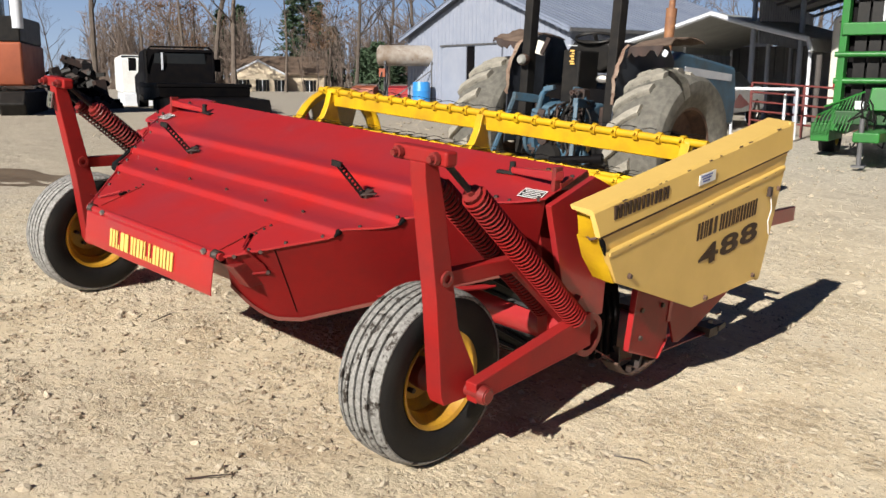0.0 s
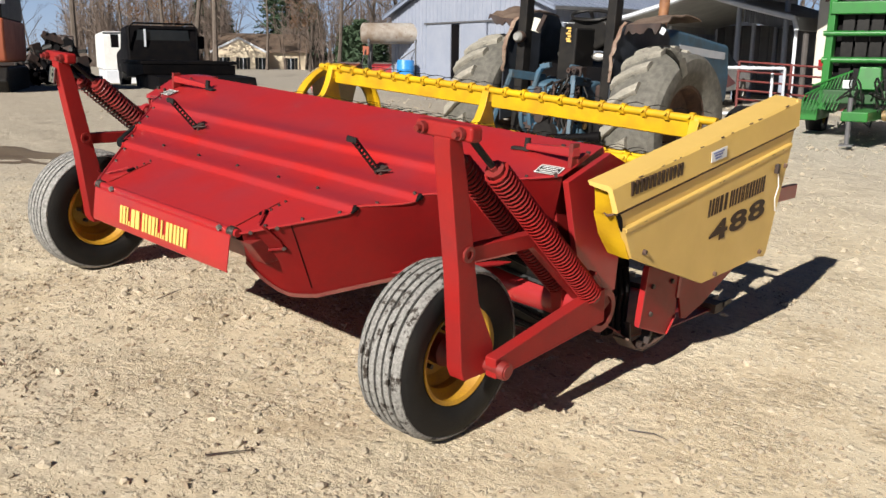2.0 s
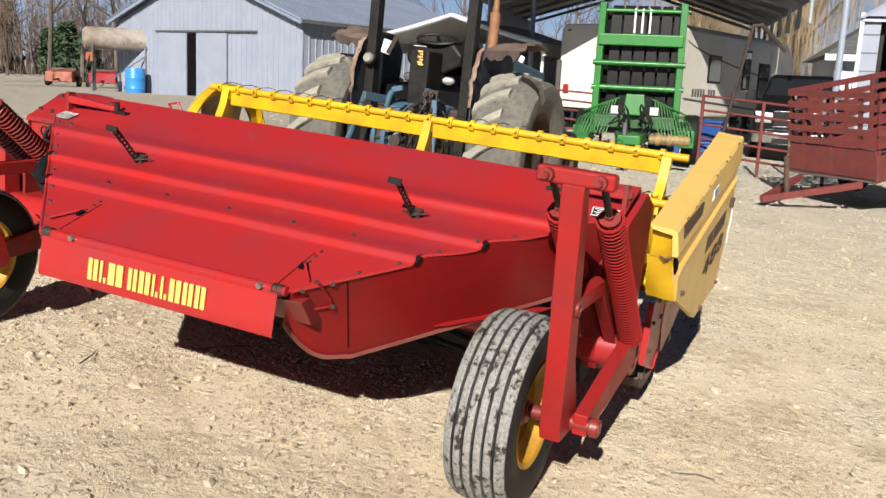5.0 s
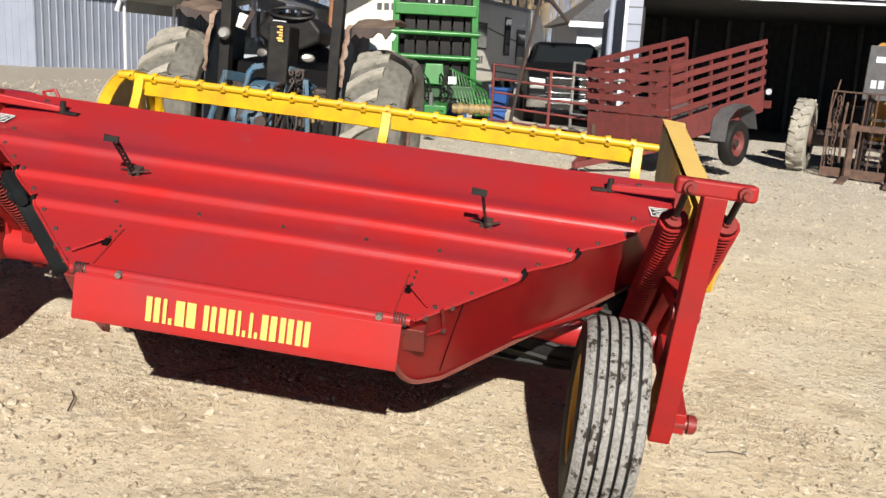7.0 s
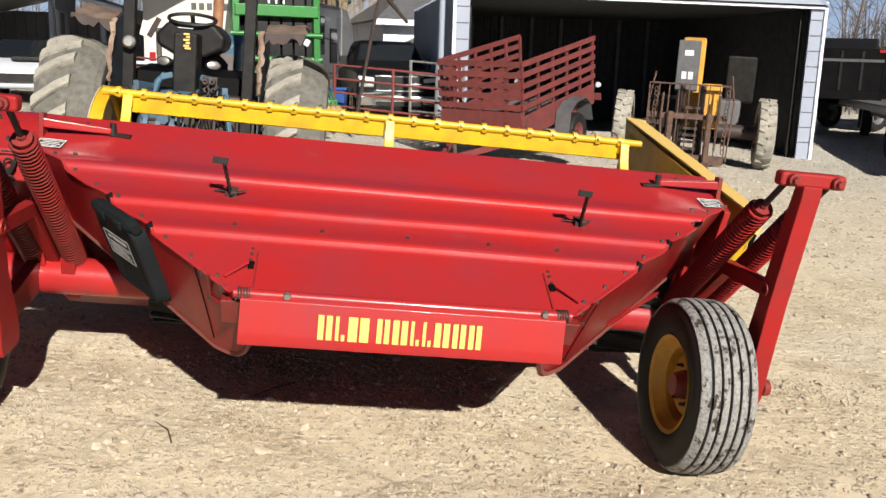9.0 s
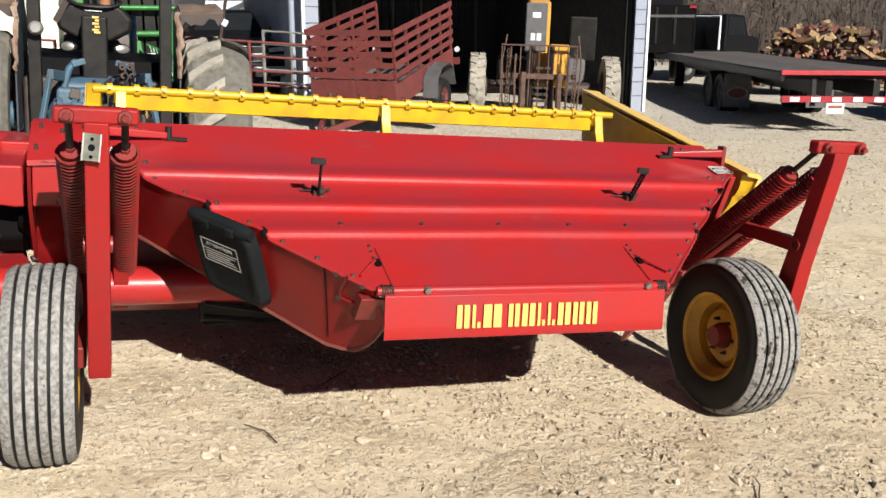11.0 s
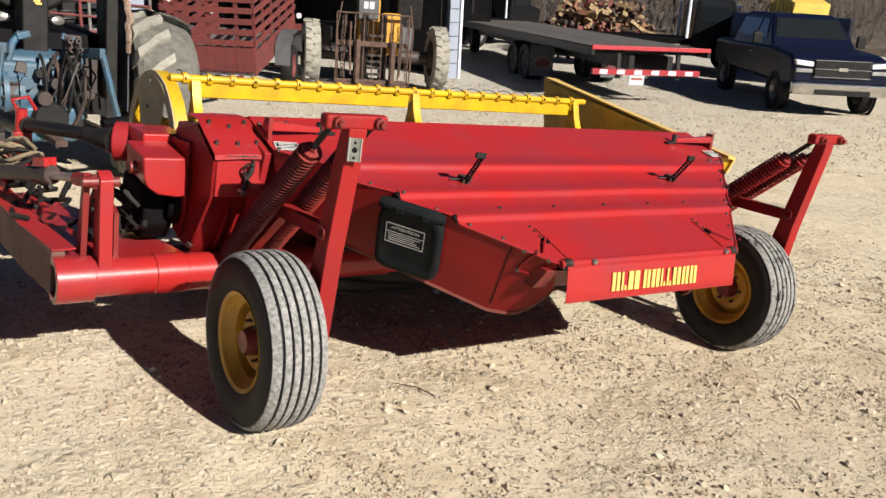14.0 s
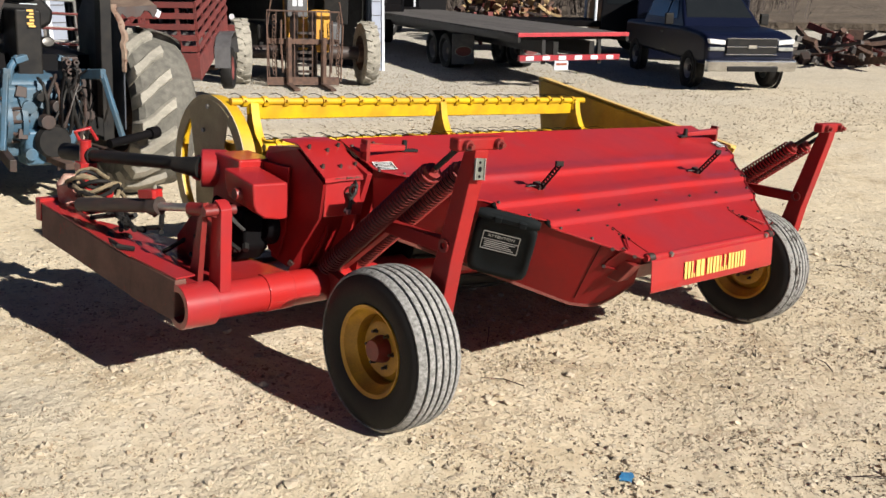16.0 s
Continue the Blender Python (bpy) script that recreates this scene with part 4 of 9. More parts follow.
for k in range(4):
    yy = 1.16 + 0.055 * k
    m = Mesh().path([(1.46, yy, 0.56), (1.50, yy - 0.02, 0.46), (1.47, yy + 0.02, 0.36), (1.49, yy, 0.27)], 0.016 - 0.002 * k, 7)
    part("drive_belt", m, SOOT, ef)
m = Mesh()
m.box((0, 2.30, 0.17), (3.05, 0.1, 0.05))
for k in range(40):
    m.prism([(-1.5 + k * 0.077, 2.34), (-1.47 + k * 0.077, 2.34), (-1.485 + k * 0.077, 2.45)], 0.165, 0.195, "z")
part("cutter_bar", m, GREASE, mower, "dark steel cutter bar with pointed guards")
m = Mesh()
m.strip([[(x, y, z) for x in (1.5, 0.5, -0.5, -1.5)] for y, z in ((1.1, 0.36), (1.35, 0.22), (1.8, 0.17), (2.27, 0.165))], 0.006)
part("header_pan", m, RED_OLD, mower)
m = Mesh().box((0, 1.06, 1.0), (3.04, 0.09, 0.11))
part("top_beam", m, RED, mower, "red header top beam", bevel=0.012)
for s in (-1, 1):
    m = Mesh().prism([(0.70, 1.04), (1.0, 1.135), (1.16, 1.07), (1.16, 0.5), (0.9, 0.5)], s * 1.49, s * 1.52)
    part("header_cheek", m, RED, mower, bevel=0.004)
m = Mesh()
m.strip([[(x, y, z) for x in (1.48, 0.5, -0.5, -1.48)] for y, z in ((1.14, 0.95), (1.16, 0.62), (1.12, 0.35))], 0.005)
part("back_sheet", m, RED_OLD, mower)
m = Mesh().bar((1.46, 2.55, 0.72), (1.44, 3.35, 0.70), 0.03, 0.09)
part("divider_bar", m, RED, mower, "red crop divider bar", bevel=0.004)


# ---- the reel ----
RY, RZ, RR = 1.93, 0.86, 0.385


def reel():
    root = part("reel", Mesh().cyl((-1.55, RY, RZ), (1.50, RY, RZ), 0.04, seg=16), YELLOW, mower, "bright yellow pick-up reel")
    phase = radians(82)
    bats = 5
    for k in range(bats):
        a = phase + k * math.tau / bats
        u = Vector((0, math.cos(a), math.sin(a)))
        tn = Vector((0, -math.sin(a), math.cos(a)))
        c = Vector((0, RY, RZ)) + u * (RR - 0.03)
        bt = part("tine_bar", Mesh().cyl(c + Vector((-1.52, 0, 0)), c + Vector((1.51, 0, 0)), 0.021, seg=12), YELLOW, root)
        for i in range(22):
            x = -1.44 + i * 0.134
            m = Mesh()
            m.cyl(c + Vector((x - 0.014, 0, 0)), c + Vector((x + 0.014, 0, 0)), 0.031, seg=8)
            m.cyl(c + Vector((x, 0, 0)), c + Vector((x, -0.045, 0.012)), 0.008, seg=6)
            part("tine_clamp", m, YELLOW, bt)
        # sheet bat hanging under the bar, with a folded lip
        m = Mesh()
        pts = (c + Vector((0, -0.004, -0.012)), c + Vector((0, -0.002, -0.055)), c + Vector((0, 0.004, -0.098)), c + Vector((0, 0.022, -0.104)))
        for x0, x1 in ((-1.37, 0.0), (0.06, 1.39)):
            m.strip([[Vector((x, 0, 0)) + p for x in (x0, (x0 + x1) / 2, x1)] for p in pts], 0.005)
        part("bat_sheet", m, YELLOW, bt)
        for i in range(22):
            x = -1.44 + i * 0.134
            m = Mesh()
            m.path([c + Vector((x, 0, 0.02)), c + Vector((x, 0.04, 0.03)), c + Vector((x + 0.008, 0.11, 0.034)), c + Vector((x + 0.014, 0.18, 0.02))], 0.0026, 4)
            part("spring_tine", m, BLACK, bt)
        for x in (-1.39, 0.03, 1.40):
            m = Mesh()
            hub = Vector((x, RY, RZ))
            # broad plate arm: flared foot at the hub, narrow at the bar
            wide = [(0.0, -0.16, 0.15), (0.10, -0.135, 0.12), (0.17, -0.09, 0.06), (0.25, -0.06, 0.035), (RR - 0.04, -0.045, 0.024)]
            loop = [hub + u * r + tn * w1 for r, w0, w1 in wide] + [hub + u * r + tn * w0 for r, w0, w1 in reversed(wide)]
            nn = len(loop)
            m.add(loop + [p + Vector((0.012, 0, 0)) for p in loop], [tuple(range(nn - 1, -1, -1)), tuple(range(nn, 2 * nn))] + [(i, (i + 1) % nn, nn + (i + 1) % nn, nn + i) for i in range(nn)])
            # folded flange along its trailing edge
            fl = [hub + u * r + tn * w1 for r, w0, w1 in wide]
            m.strip([[p + Vector((-0.022, 0, 0)), p, p + Vector((0.03, 0, 0))] for p in fl], 0.008)
            m.cyl(hub + u * (RR - 0.1) + Vector((0.0, 0, 0)), hub + u * (RR - 0.03) + Vector((0.0, 0, 0)), 0.03, 0.03, 8)
            part("bat_arm", m, YELLOW, root, bevel=0.003)
    # cam ring with its pale plate on the drive side, set forward of the reel's axis
    cy, cz = RY + 0.215, 0.805
    m = Mesh().lathe([(-1.552, 0.355), (-1.552, 0.422), (-1.485, 0.422), (-1.485, 0.412), (-1.540, 0.412), (-1.540, 0.355)], (0, cy, cz), "x", 64)
    part("cam_ring", m, YELLOW, root, "yellow cam track ring")
    tan = mat("tan_plate", (0.52, 0.43, 0.24), 0.7, second=(0.42, 0.34, 0.19), scale=7, grain=0.2)
    m = Mesh().lathe([(-1.560, 0.352), (-1.560, 0.424), (-1.554, 0.424), (-1.554, 0.352)], (0, cy, cz), "x", 64)
    part("ring_face", m, tan, root, "weathered tan face of the cam ring")
    arc = [(cy + 0.40 * math.sin(a), cz + 0.40 * math.cos(a)) for a in [radians(-34 + 10 * k) for k in range(8)]]
    m = Mesh().prism(arc + [(cy + 0.16, cz + 0.05), (cy + 0.12, cz - 0.36), (cy - 0.10, cz - 0.36), (cy - 0.16, cz + 0.05)], -1.566, -1.560)
    part("cam_plate", m, tan, root, "tan weathered cam plate")
    for dy, dz in ((0.0, 0.36), (0.05, 0.22), (-0.08, 0.1)):
        m = Mesh().cyl((-1.578, cy + dy, cz + dz), (-1.564, cy + dy, cz + dz), 0.014, seg=6)
        part("bolt", m, STEEL, root)
    return root


reel()

# ---- drive side: shield, gearbox, drawbar and tongue ----
m = Mesh().prism([(0.745, 1.015), (0.96, 1.130), (1.25, 1.09), (1.32, 0.95), (1.25, 0.84), (1.05, 0.80), (0.92, 0.835), (0.752, 0.84)], -1.715, -1.50)
dr = part("drive_shield", m, RED, mower, "tall red drive-side shield", bevel=0.008)
m = Mesh()
m.strip([[(-1.49, y, z), (-1.61, y, z + 0.002), (-1.73, y, z - 0.004)] for y, z in ((0.728, 1.010), (0.732, 1.030), (0.84, 1.085), (0.96, 1.148), (1.1, 1.15))], 0.006)
lid = part("shield_lid", m, RED, dr, "red hinged shield lid")
for x, y, z in ((-1.52, 0.80, 1.071), (-1.61, 0.79, 1.066), (-1.70, 0.80, 1.069), (-1.53, 0.93, 1.138), (-1.69, 0.93, 1.136), (-1.61, 0.90, 1.122)):
    part("bolt", Mesh().cyl((x, y, z - 0.008), (x, y - 0.005, z + 0.010), 0.010, 0.008, 6), GREASE, lid)
rust_at = random.Random(41)
for k in range(7):
    x, w = rust_at.uniform(-1.70, -1.55), rust_at.uniform(0.008, 0.035)
    part("rust_fleck", Mesh().bar((x, 0.7265, 1.022 + 0.003 * (k % 2)), (x + w, 0.7265, 1.022), 0.003, rust_at.uniform(0.002, 0.006)), RUST, lid)
# RED_SIDE tones the shade of the cheek and lower sheet into colour
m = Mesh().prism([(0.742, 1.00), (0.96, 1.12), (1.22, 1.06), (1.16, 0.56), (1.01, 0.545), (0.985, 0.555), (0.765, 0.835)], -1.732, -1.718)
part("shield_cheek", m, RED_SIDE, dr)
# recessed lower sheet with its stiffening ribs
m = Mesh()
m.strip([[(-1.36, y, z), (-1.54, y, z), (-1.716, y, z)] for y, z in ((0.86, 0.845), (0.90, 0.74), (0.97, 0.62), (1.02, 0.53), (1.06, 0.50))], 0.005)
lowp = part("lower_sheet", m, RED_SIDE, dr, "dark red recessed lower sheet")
for x in (-1.60, -1.47):
    m = Mesh().path([(x, 0.885, 0.80), (x, 0.895, 0.72), (x - 0.005, 0.965, 0.60), (x - 0.012, 1.01, 0.53)], [0.004, 0.010, 0.012, 0.004], 7)
    part("pressed_rib", m, RED_SIDE, lowp)
m = Mesh().cyl((-1.725, 0.985, 0.575), (-1.742, 0.975, 0.570), 0.016, 0.014, 8)
part("bolt", m, GREASE, lowp)
for y, z in ((0.95, 1.06), (0.92, 0.9), (1.05, 0.62), (1.2, 1.0)):
    m = Mesh().cyl((-1.71, y, z), (-1.73, y, z), 0.014, 0.012, 6)
    part("bolt", m, GREASE, dr)
m = Mesh().path([(-1.555, 0.742, 1.005), (-1.562, 0.722, 0.985), (-1.572, 0.718, 0.955), (-1.590, 0.722, 0.925), (-1.600, 0.716, 0.885), (-1.622, 0.722, 0.862)], [0.006, 0.008, 0.011, 0.008, 0.012, 0.007], 7)
lt = part("latch", m, BLACK, dr, "black over-centre latch")
m = Mesh().bar((-1.600, 0.738, 0.95), (-1.570, 0.738, 0.90), 0.012, 0.038, up=(0, 1, 0))
part("latch_plate", m, GREASE, lt, bevel=0.002)
m = Mesh().path([(-1.585 + 0.02 * math.cos(a), 0.716, 0.968 + 0.024 * math.sin(a)) for a in [k * math.tau / 14 for k in range(14)]], 0.005, 6, True)
part("latch_ring", m, BLACK, lt)
m = Mesh().cyl((-1.612, 0.730, 0.872), (-1.606, 0.705, 0.868), 0.014, 0.012, 8)
part("latch_pin", m, STEEL, lt)
front = [(-1.955, 0.968), (-1.768, 0.966), (-1.758, 0.792), (-1.80, 0.788), (-1.885, 0.800), (-1.930, 0.832), (-1.945, 0.870)]
m = Mesh().add([(x, 0.972 + 0.25 * (1.0 - z) * 0.05, z) for x, z in front] + [(x, 1.24, z + 0.03) for x, z in front], [tuple(range(6, -1, -1)), tuple(range(7, 14))] + [(i, (i + 1) % 7, 7 + (i + 1) % 7, 7 + i) for i in range(7)])
bx = part("gear_cover", m, RED, mower, "boxy red gear cover", bevel=0.012)
# plate added to fill the gap, its dark red standing for shade
m = Mesh().prism([(1.0, 1.03), (1.30, 1.02), (1.27, 0.80), (1.16, 0.60), (1.08, 0.58), (1.02, 0.72)], -1.752, -1.738)
part("drive_hub", m, RED_SIDE, mower, "added dark red plate filling the shadowed gap", bevel=0.003)
m = Mesh().lathe([(-1.80, 0.0), (-1.80, 0.06), (-1.76, 0.09), (-1.70, 0.09), (-1.70, 0.0)], (0, 1.14, 0.72), "x", 20)
part("drive_pulley", m, SOOT, mower)
m = Mesh().prism([(1.14, 0.80), (1.46, 0.82), (1.50, 0.66), (1.40, 0.545), (1.20, 0.545), (1.13, 0.62)], -1.90, -1.76)
gb = part("gearbox_case", m, SOOT, mower, "black greasy lower gearbox case", bevel=0.02)
for dy, dz in ((1.20, 0.60), (1.36, 0.58), (1.43, 0.70)):
    m = Mesh().cyl((-1.90, dy, dz), (-1.918, dy, dz), 0.014, 0.012, 6)
    part("bolt", m, GREASE, gb)
m = Mesh().cyl((-1.943, 1.10, 0.90), (-1.975, 1.10, 0.90), 0.032, 0.026, 16)
part("cover_boss", m, RED_OLD, bx)
m = Mesh()
m.cyl((-1.80, 1.48, 0.94), (-1.92, 1.54, 0.94), 0.095, 0.095, 26)
m.cyl((-1.92, 1.54, 0.94), (-1.96, 1.56, 0.94), 0.07, 0.05, 20)
m.box((-1.78, 1.36, 0.90), (0.2, 0.26, 0.26))
part("swivel_gearbox", m, RED, mower, "red swivel gearbox", bevel=0.012)
m = Mesh()
m.cyl((-1.94, 1.50, 0.95), (-2.02, 1.62, 0.95), 0.055, 0.036, 16)
m.cyl((-2.0, 1.60, 0.955), (-2.17, 2.40, 0.872), 0.034, seg=16)
m.cyl((-2.15, 2.32, 0.88), (-2.2, 2.6, 0.86), 0.045, 0.05, 16)
part("drive_shaft", m, BLACK, mower, "black shielded drive shaft")
# tongue: end boss, long channel and deck plate
m = Mesh().lathe([(-2.315, 0.068), (-2.315, 0.100), (-2.16, 0.100), (-2.16, 0.068)], (0, 0.965, 0.445), "x", 30)
tg = part("tongue_boss", m, RED, mower, "open red tube end of the tongue pivot", bevel=0.003)
m = Mesh()
m.bar((-2.285, 1.00, 0.465), (-2.335, 1.35, 0.485), 0.06, 0.19)
m.bar((-2.335, 1.34, 0.485), (-2.43, 2.25, 0.565), 0.06, 0.18)
part("tongue_channel", m, mat("red_brown_worn_steel", (0.17, 0.07, 0.05), 0.7, second=(0.11, 0.05, 0.038), scale=6, grain=0.3, rust=(0.22, 0.03, 0.025), rust_at=0.6), tg, "worn red-brown tongue channel", bevel=0.006)
m = Mesh()
m.bar((-2.26, 1.0, 0.567), (-2.315, 1.36, 0.587), 0.10, 0.008)
m.bar((-2.315, 1.35, 0.587), (-2.41, 2.26, 0.662), 0.11, 0.008)
part("tongue_top", m, RED, tg, bevel=0.002)
m = Mesh().prism([(-2.30, 0.98), (-1.75, 0.98), (-1.80, 1.35), (-2.15, 2.25), (-2.40, 2.25), (-2.33, 1.35)], 0.52, 0.53, "z")
part("deck_plate", m, RED, tg)
m = Mesh().prism([(0.90, 0.39), (1.02, 0.39), (0.99, 0.885), (0.965, 0.915), (0.93, 0.905), (0.905, 0.88)], -2.145, -2.09)
po = part("cylinder_post", m, RED, mower, "upright red cylinder bracket", bevel=0.004)
m = Mesh().prism([(1.03, 0.5), (1.12, 0.5), (1.03, 0.82), (0.98, 0.9)], -2.19, -2.165)
part("bracket_gusset", m, RED_OLD, po)
m = Mesh()
m.cyl((-2.21, 0.94, 0.87), (-2.06, 0.94, 0.87), 0.022, seg=12)
m.cyl((-2.15, 0.94, 0.87), (-2.19, 1.10, 0.85), 0.03, seg=12)
part("bracket_pin", m, RED_OLD, po)
m = Mesh()
m.cyl((-2.16, 1.0, 0.87), (-2.30, 1.45, 0.80), 0.019, seg=12)
cy = part("hydraulic_cylinder", m, STEEL, mower, "red hydraulic cylinder with hoses")
m = Mesh()
m.cyl((-2.25, 1.28, 0.83), (-2.42, 1.80, 0.74), 0.034, seg=18)
m.cyl((-2.25, 1.28, 0.83), (-2.27, 1.33, 0.82), 0.042, seg=18)
part("barrel", m, GREASE, cy)
m = Mesh()
m.box((-2.27, 1.34, 0.875), (0.06, 0.1, 0.04), rot=(-10, 0, 16))
m.cyl((-2.27, 1.30, 0.86), (-2.27, 1.30, 0.90), 0.02, seg=8)
part("port_block", m, RED, cy, bevel=0.004)
ROPE = mat("tan_rope", (0.26, 0.2, 0.12), 0.9, second=(0.16, 0.12, 0.07), scale=60, grain=0.4)
rng = random.Random(5)
for k in range(7):
    m = Mesh()
    c = Vector((-2.28 + 0.03 * rng.random(), 1.92 + 0.03 * k, 0.70 + 0.012 * k))
    m.path([c + Vector((0.10 * math.cos(a) + 0.02 * rng.random(), 0.13 * math.sin(a), 0.03 * math.sin(2 * a + k) + 0.03)) for a in [i * math.tau / 18 for i in range(17)]], 0.011, 7)
    part("hose" if k % 2 else "rope", m, BLACK if k % 2 else ROPE, cy, "coiled black hose" if k % 2 else "coiled tan rope")
for k in range(14):
    m = Mesh()
    p0 = Vector((-2.25 + rng.uniform(-0.1, 0.1), 1.2 + rng.uniform(0, 0.6), 0.58 + rng.uniform(0, 0.14)))
    m.path([p0, p0 + Vector((rng.uniform(-0.1, 0.1), rng.uniform(0.03, 0.2), rng.uniform(-0.03, 0.06))), p0 + Vector((rng.uniform(-0.1, 0.1), rng.uniform(0.2, 0.35), rng.uniform(-0.06, 0.02)))], 0.013, 6)
    part("hose", m, BLACK, cy)
m = Mesh()
m.bar((-2.47, 2.26, 0.62), (-2.05, 2.34, 0.62), 0.05, 0.12)
m.box((-2.18, 2.36, 0.74), (0.09, 0.09, 0.2))
m.cyl((-2.18, 2.36, 0.80), (-2.18, 2.36, 0.96), 0.035, 0.03, 12)
m.path([(-2.18, 2.40, 0.92), (-2.22, 2.4, 1.0), (-2.14, 2.4, 1.02), (-2.10, 2.4, 0.95)], 0.012, 6)
part("tongue_head", m, RED, tg, "red tongue head with jack socket", bevel=0.006)
m = Mesh()
m.lathe([(0, 0.0), (0, 0.055), (0.10, 0.065), (0.15, 0.03), (0.15, 0.0)], (-2.32, 2.22, 0.655), "z", 18)
part("coupler_cap", m, mat("dusty_red_cap", (0.4, 0.28, 0.22), 0.8, second=(0.35, 0.08, 0.06), scale=12), tg, bevel=0.004)
# dark guards and ironwork between the tongue and the gear cover
m = Mesh().prism([(1.0, 0.5), (1.0, 0.72), (1.3, 0.80), (1.5, 0.62), (1.5, 0.5)], -2.06, -2.04)
part("inner_web", m, RED_OLD, mower)
for k in range(16):
    m = Mesh()
    p0 = Vector((-2.0 + rng.uniform(-0.12, 0.14), 1.05 + rng.uniform(0, 0.35), 0.56 + rng.uniform(0, 0.2)))
    if k % 3:
        m.path([p0, p0 + Vector((rng.uniform(-0.08, 0.08), rng.uniform(-0.05, 0.1), 0.06)), p0 + Vector((rng.uniform(-0.12, 0.12), rng.uniform(0.05, 0.2), rng.uniform(-0.06, 0.12)))], 0.011, 6)
        part("hose", m, BLACK, cy)
    else:
        q = p0 + Vector((rng.uniform(-0.02, 0.02), rng.uniform(0.02, 0.05), rng.uniform(-0.03, 0.03)))
        m.cyl(p0, q, 0.017, seg=6)
        m.cyl(q, q + (q - p0) * 0.6, 0.011, seg=8)
        part("fitting", m, BLACK, cy)
# document canister on the drive-side wall
def wallpoint(y, z, off):
    return wall_at(-1, y, z, off)


def canister():
    def face(u, v, off):
        """A point on the holder's face; u to the front, v up, both -1 to 1."""
        a, b = (u + 1) / 2, (v + 1) / 2
        y = (1 - b) * (0.168 + 0.210 * a) + b * (0.142 + 0.203 * a)
        z = (1 - b) * (0.548 + 0.040 * a) + b * (0.872 + 0.043 * a)
        return wallpoint(y, z, off)

    n = 40
    ring = []
    for k in range(n):
        c, d = math.cos(k * math.tau / n), math.sin(k * math.tau / n)
        r = (abs(c) ** 7 + abs(d) ** 7) ** (-1 / 7)
        ring.append((c * r, d * r))
    steps = ((1.0, -0.02), (1.0, 0.030), (0.985, 0.048), (0.95, 0.058), (0.90, 0.062), (0.80, 0.063), (0.77, 0.0605), (0.5, 0.0605), (0.2, 0.0605))
    vs = [face(u * g, v * g, off) for g, off in steps for u, v in ring] + [face(0, 0, 0.0605)]
    fs = [(i * n + k, (i + 1) * n + k, (i + 1) * n + (k + 1) % n, i * n + (k + 1) % n) for i in range(len(steps) - 1) for k in range(n)]
    fs += [((len(steps) - 1) * n + k, len(steps) * n, (len(steps) - 1) * n + (k + 1) % n) for k in range(n)]
    c = part("manual_canister", Mesh().add(vs, fs), MANUAL, mower, "dark grey plastic manual holder with a white notice", angle=50)
    m = Mesh().path([face(-1.0 + 0.25 * k, 0.99, 0.034) for k in range(9)], [0.020] + [0.030] * 7 + [0.020], 10)
    part("lid", m, MANUAL, c)
    for u in (-0.45, 0.35):
        m = Mesh().bar(face(u, 0.84, 0.068), face(u, 1.02, 0.066), 0.034, 0.016, up=(-0.7, -0.7, 0))
        part("snap", m, MANUAL, c, bevel=0.004)
    # printed notice: a frame, a heading and lines of small print
    nt = part("notice", Mesh().strip([[face(u, v, 0.0622) for u in (-0.50, 0.70)] for v in (0.50, 0.472)], 0.001), NOTICE, c, "white framed printed notice")
    bars = [(-0.50, 0.70, -0.10, -0.072), (-0.50, -0.475, -0.10, 0.50), (0.675, 0.70, -0.10, 0.50), (-0.50, 0.70, 0.232, 0.252)]
    bars += [(-0.38 + 0.09 * (k % 3), 0.60, -0.02 + 0.062 * k, 0.002 + 0.062 * k) for k in range(4)]
    for u0, u1, v0, v1 in bars:
        m = Mesh().strip([[face(u0 + (u1 - u0) * i / 4, v, 0.0622) for i in range(5)] for v in (v1, v0)], 0.001)
        part("print_line", m, NOTICE, nt)
    me = letters("ATTENTION", 0.023)
    me.materials.append(NOTICE)
    t = new("notice_heading", me)
    t.parent = nt
    ax = (face(-0.5, 0.52, 0.0626) - face(0.5, 0.52, 0.0626)).normalized() * -1
    up = (face(0, 0.62, 0.0626) - face(0, 0.42, 0.0626)).normalized()
    out = ax.cross(up).normalized()
    if out.y > 0:
        ax, out = -ax, -out
    up = out.cross(ax)
    at = face(0.1, 0.365, 0.0630)
    t.matrix_local = Matrix(((ax.x, up.x, out.x, at.x), (ax.y, up.y, out.y, at.y), (ax.z, up.z, out.z, at.z), (0, 0, 0, 1)))


canister()


# ---- materials of the yard ----
TRACTOR_BLUE = mat("faded_blue_paint", (0.05, 0.13, 0.21), 0.55, second=(0.06, 0.10, 0.13), scale=5, grain=0.4, rust=(0.12, 0.08, 0.06), rust_at=0.63)
DUSTY = mat("dusty_tractor_tyre", (0.42, 0.39, 0.325), 0.95, second=(0.22, 0.205, 0.172), scale=9, spots=0.8, rust=(0.11, 0.105, 0.09), rust_at=0.58, rust_scale=14, grain=0.45, bump=0.008, bump_scale=40)
CARCASS = mat("dirty_tyre_carcass", (0.17, 0.16, 0.135), 0.95, second=(0.06, 0.057, 0.05), scale=16, spots=1, grain=0.35, bump=0.006, bump_scale=40)
SHEET = mat("weathered_fender_sheet", (0.19, 0.135, 0.10), 0.75, second=(0.10, 0.064, 0.047), scale=6, grain=0.3, rust=(0.06, 0.035, 0.025), rust_at=0.62)
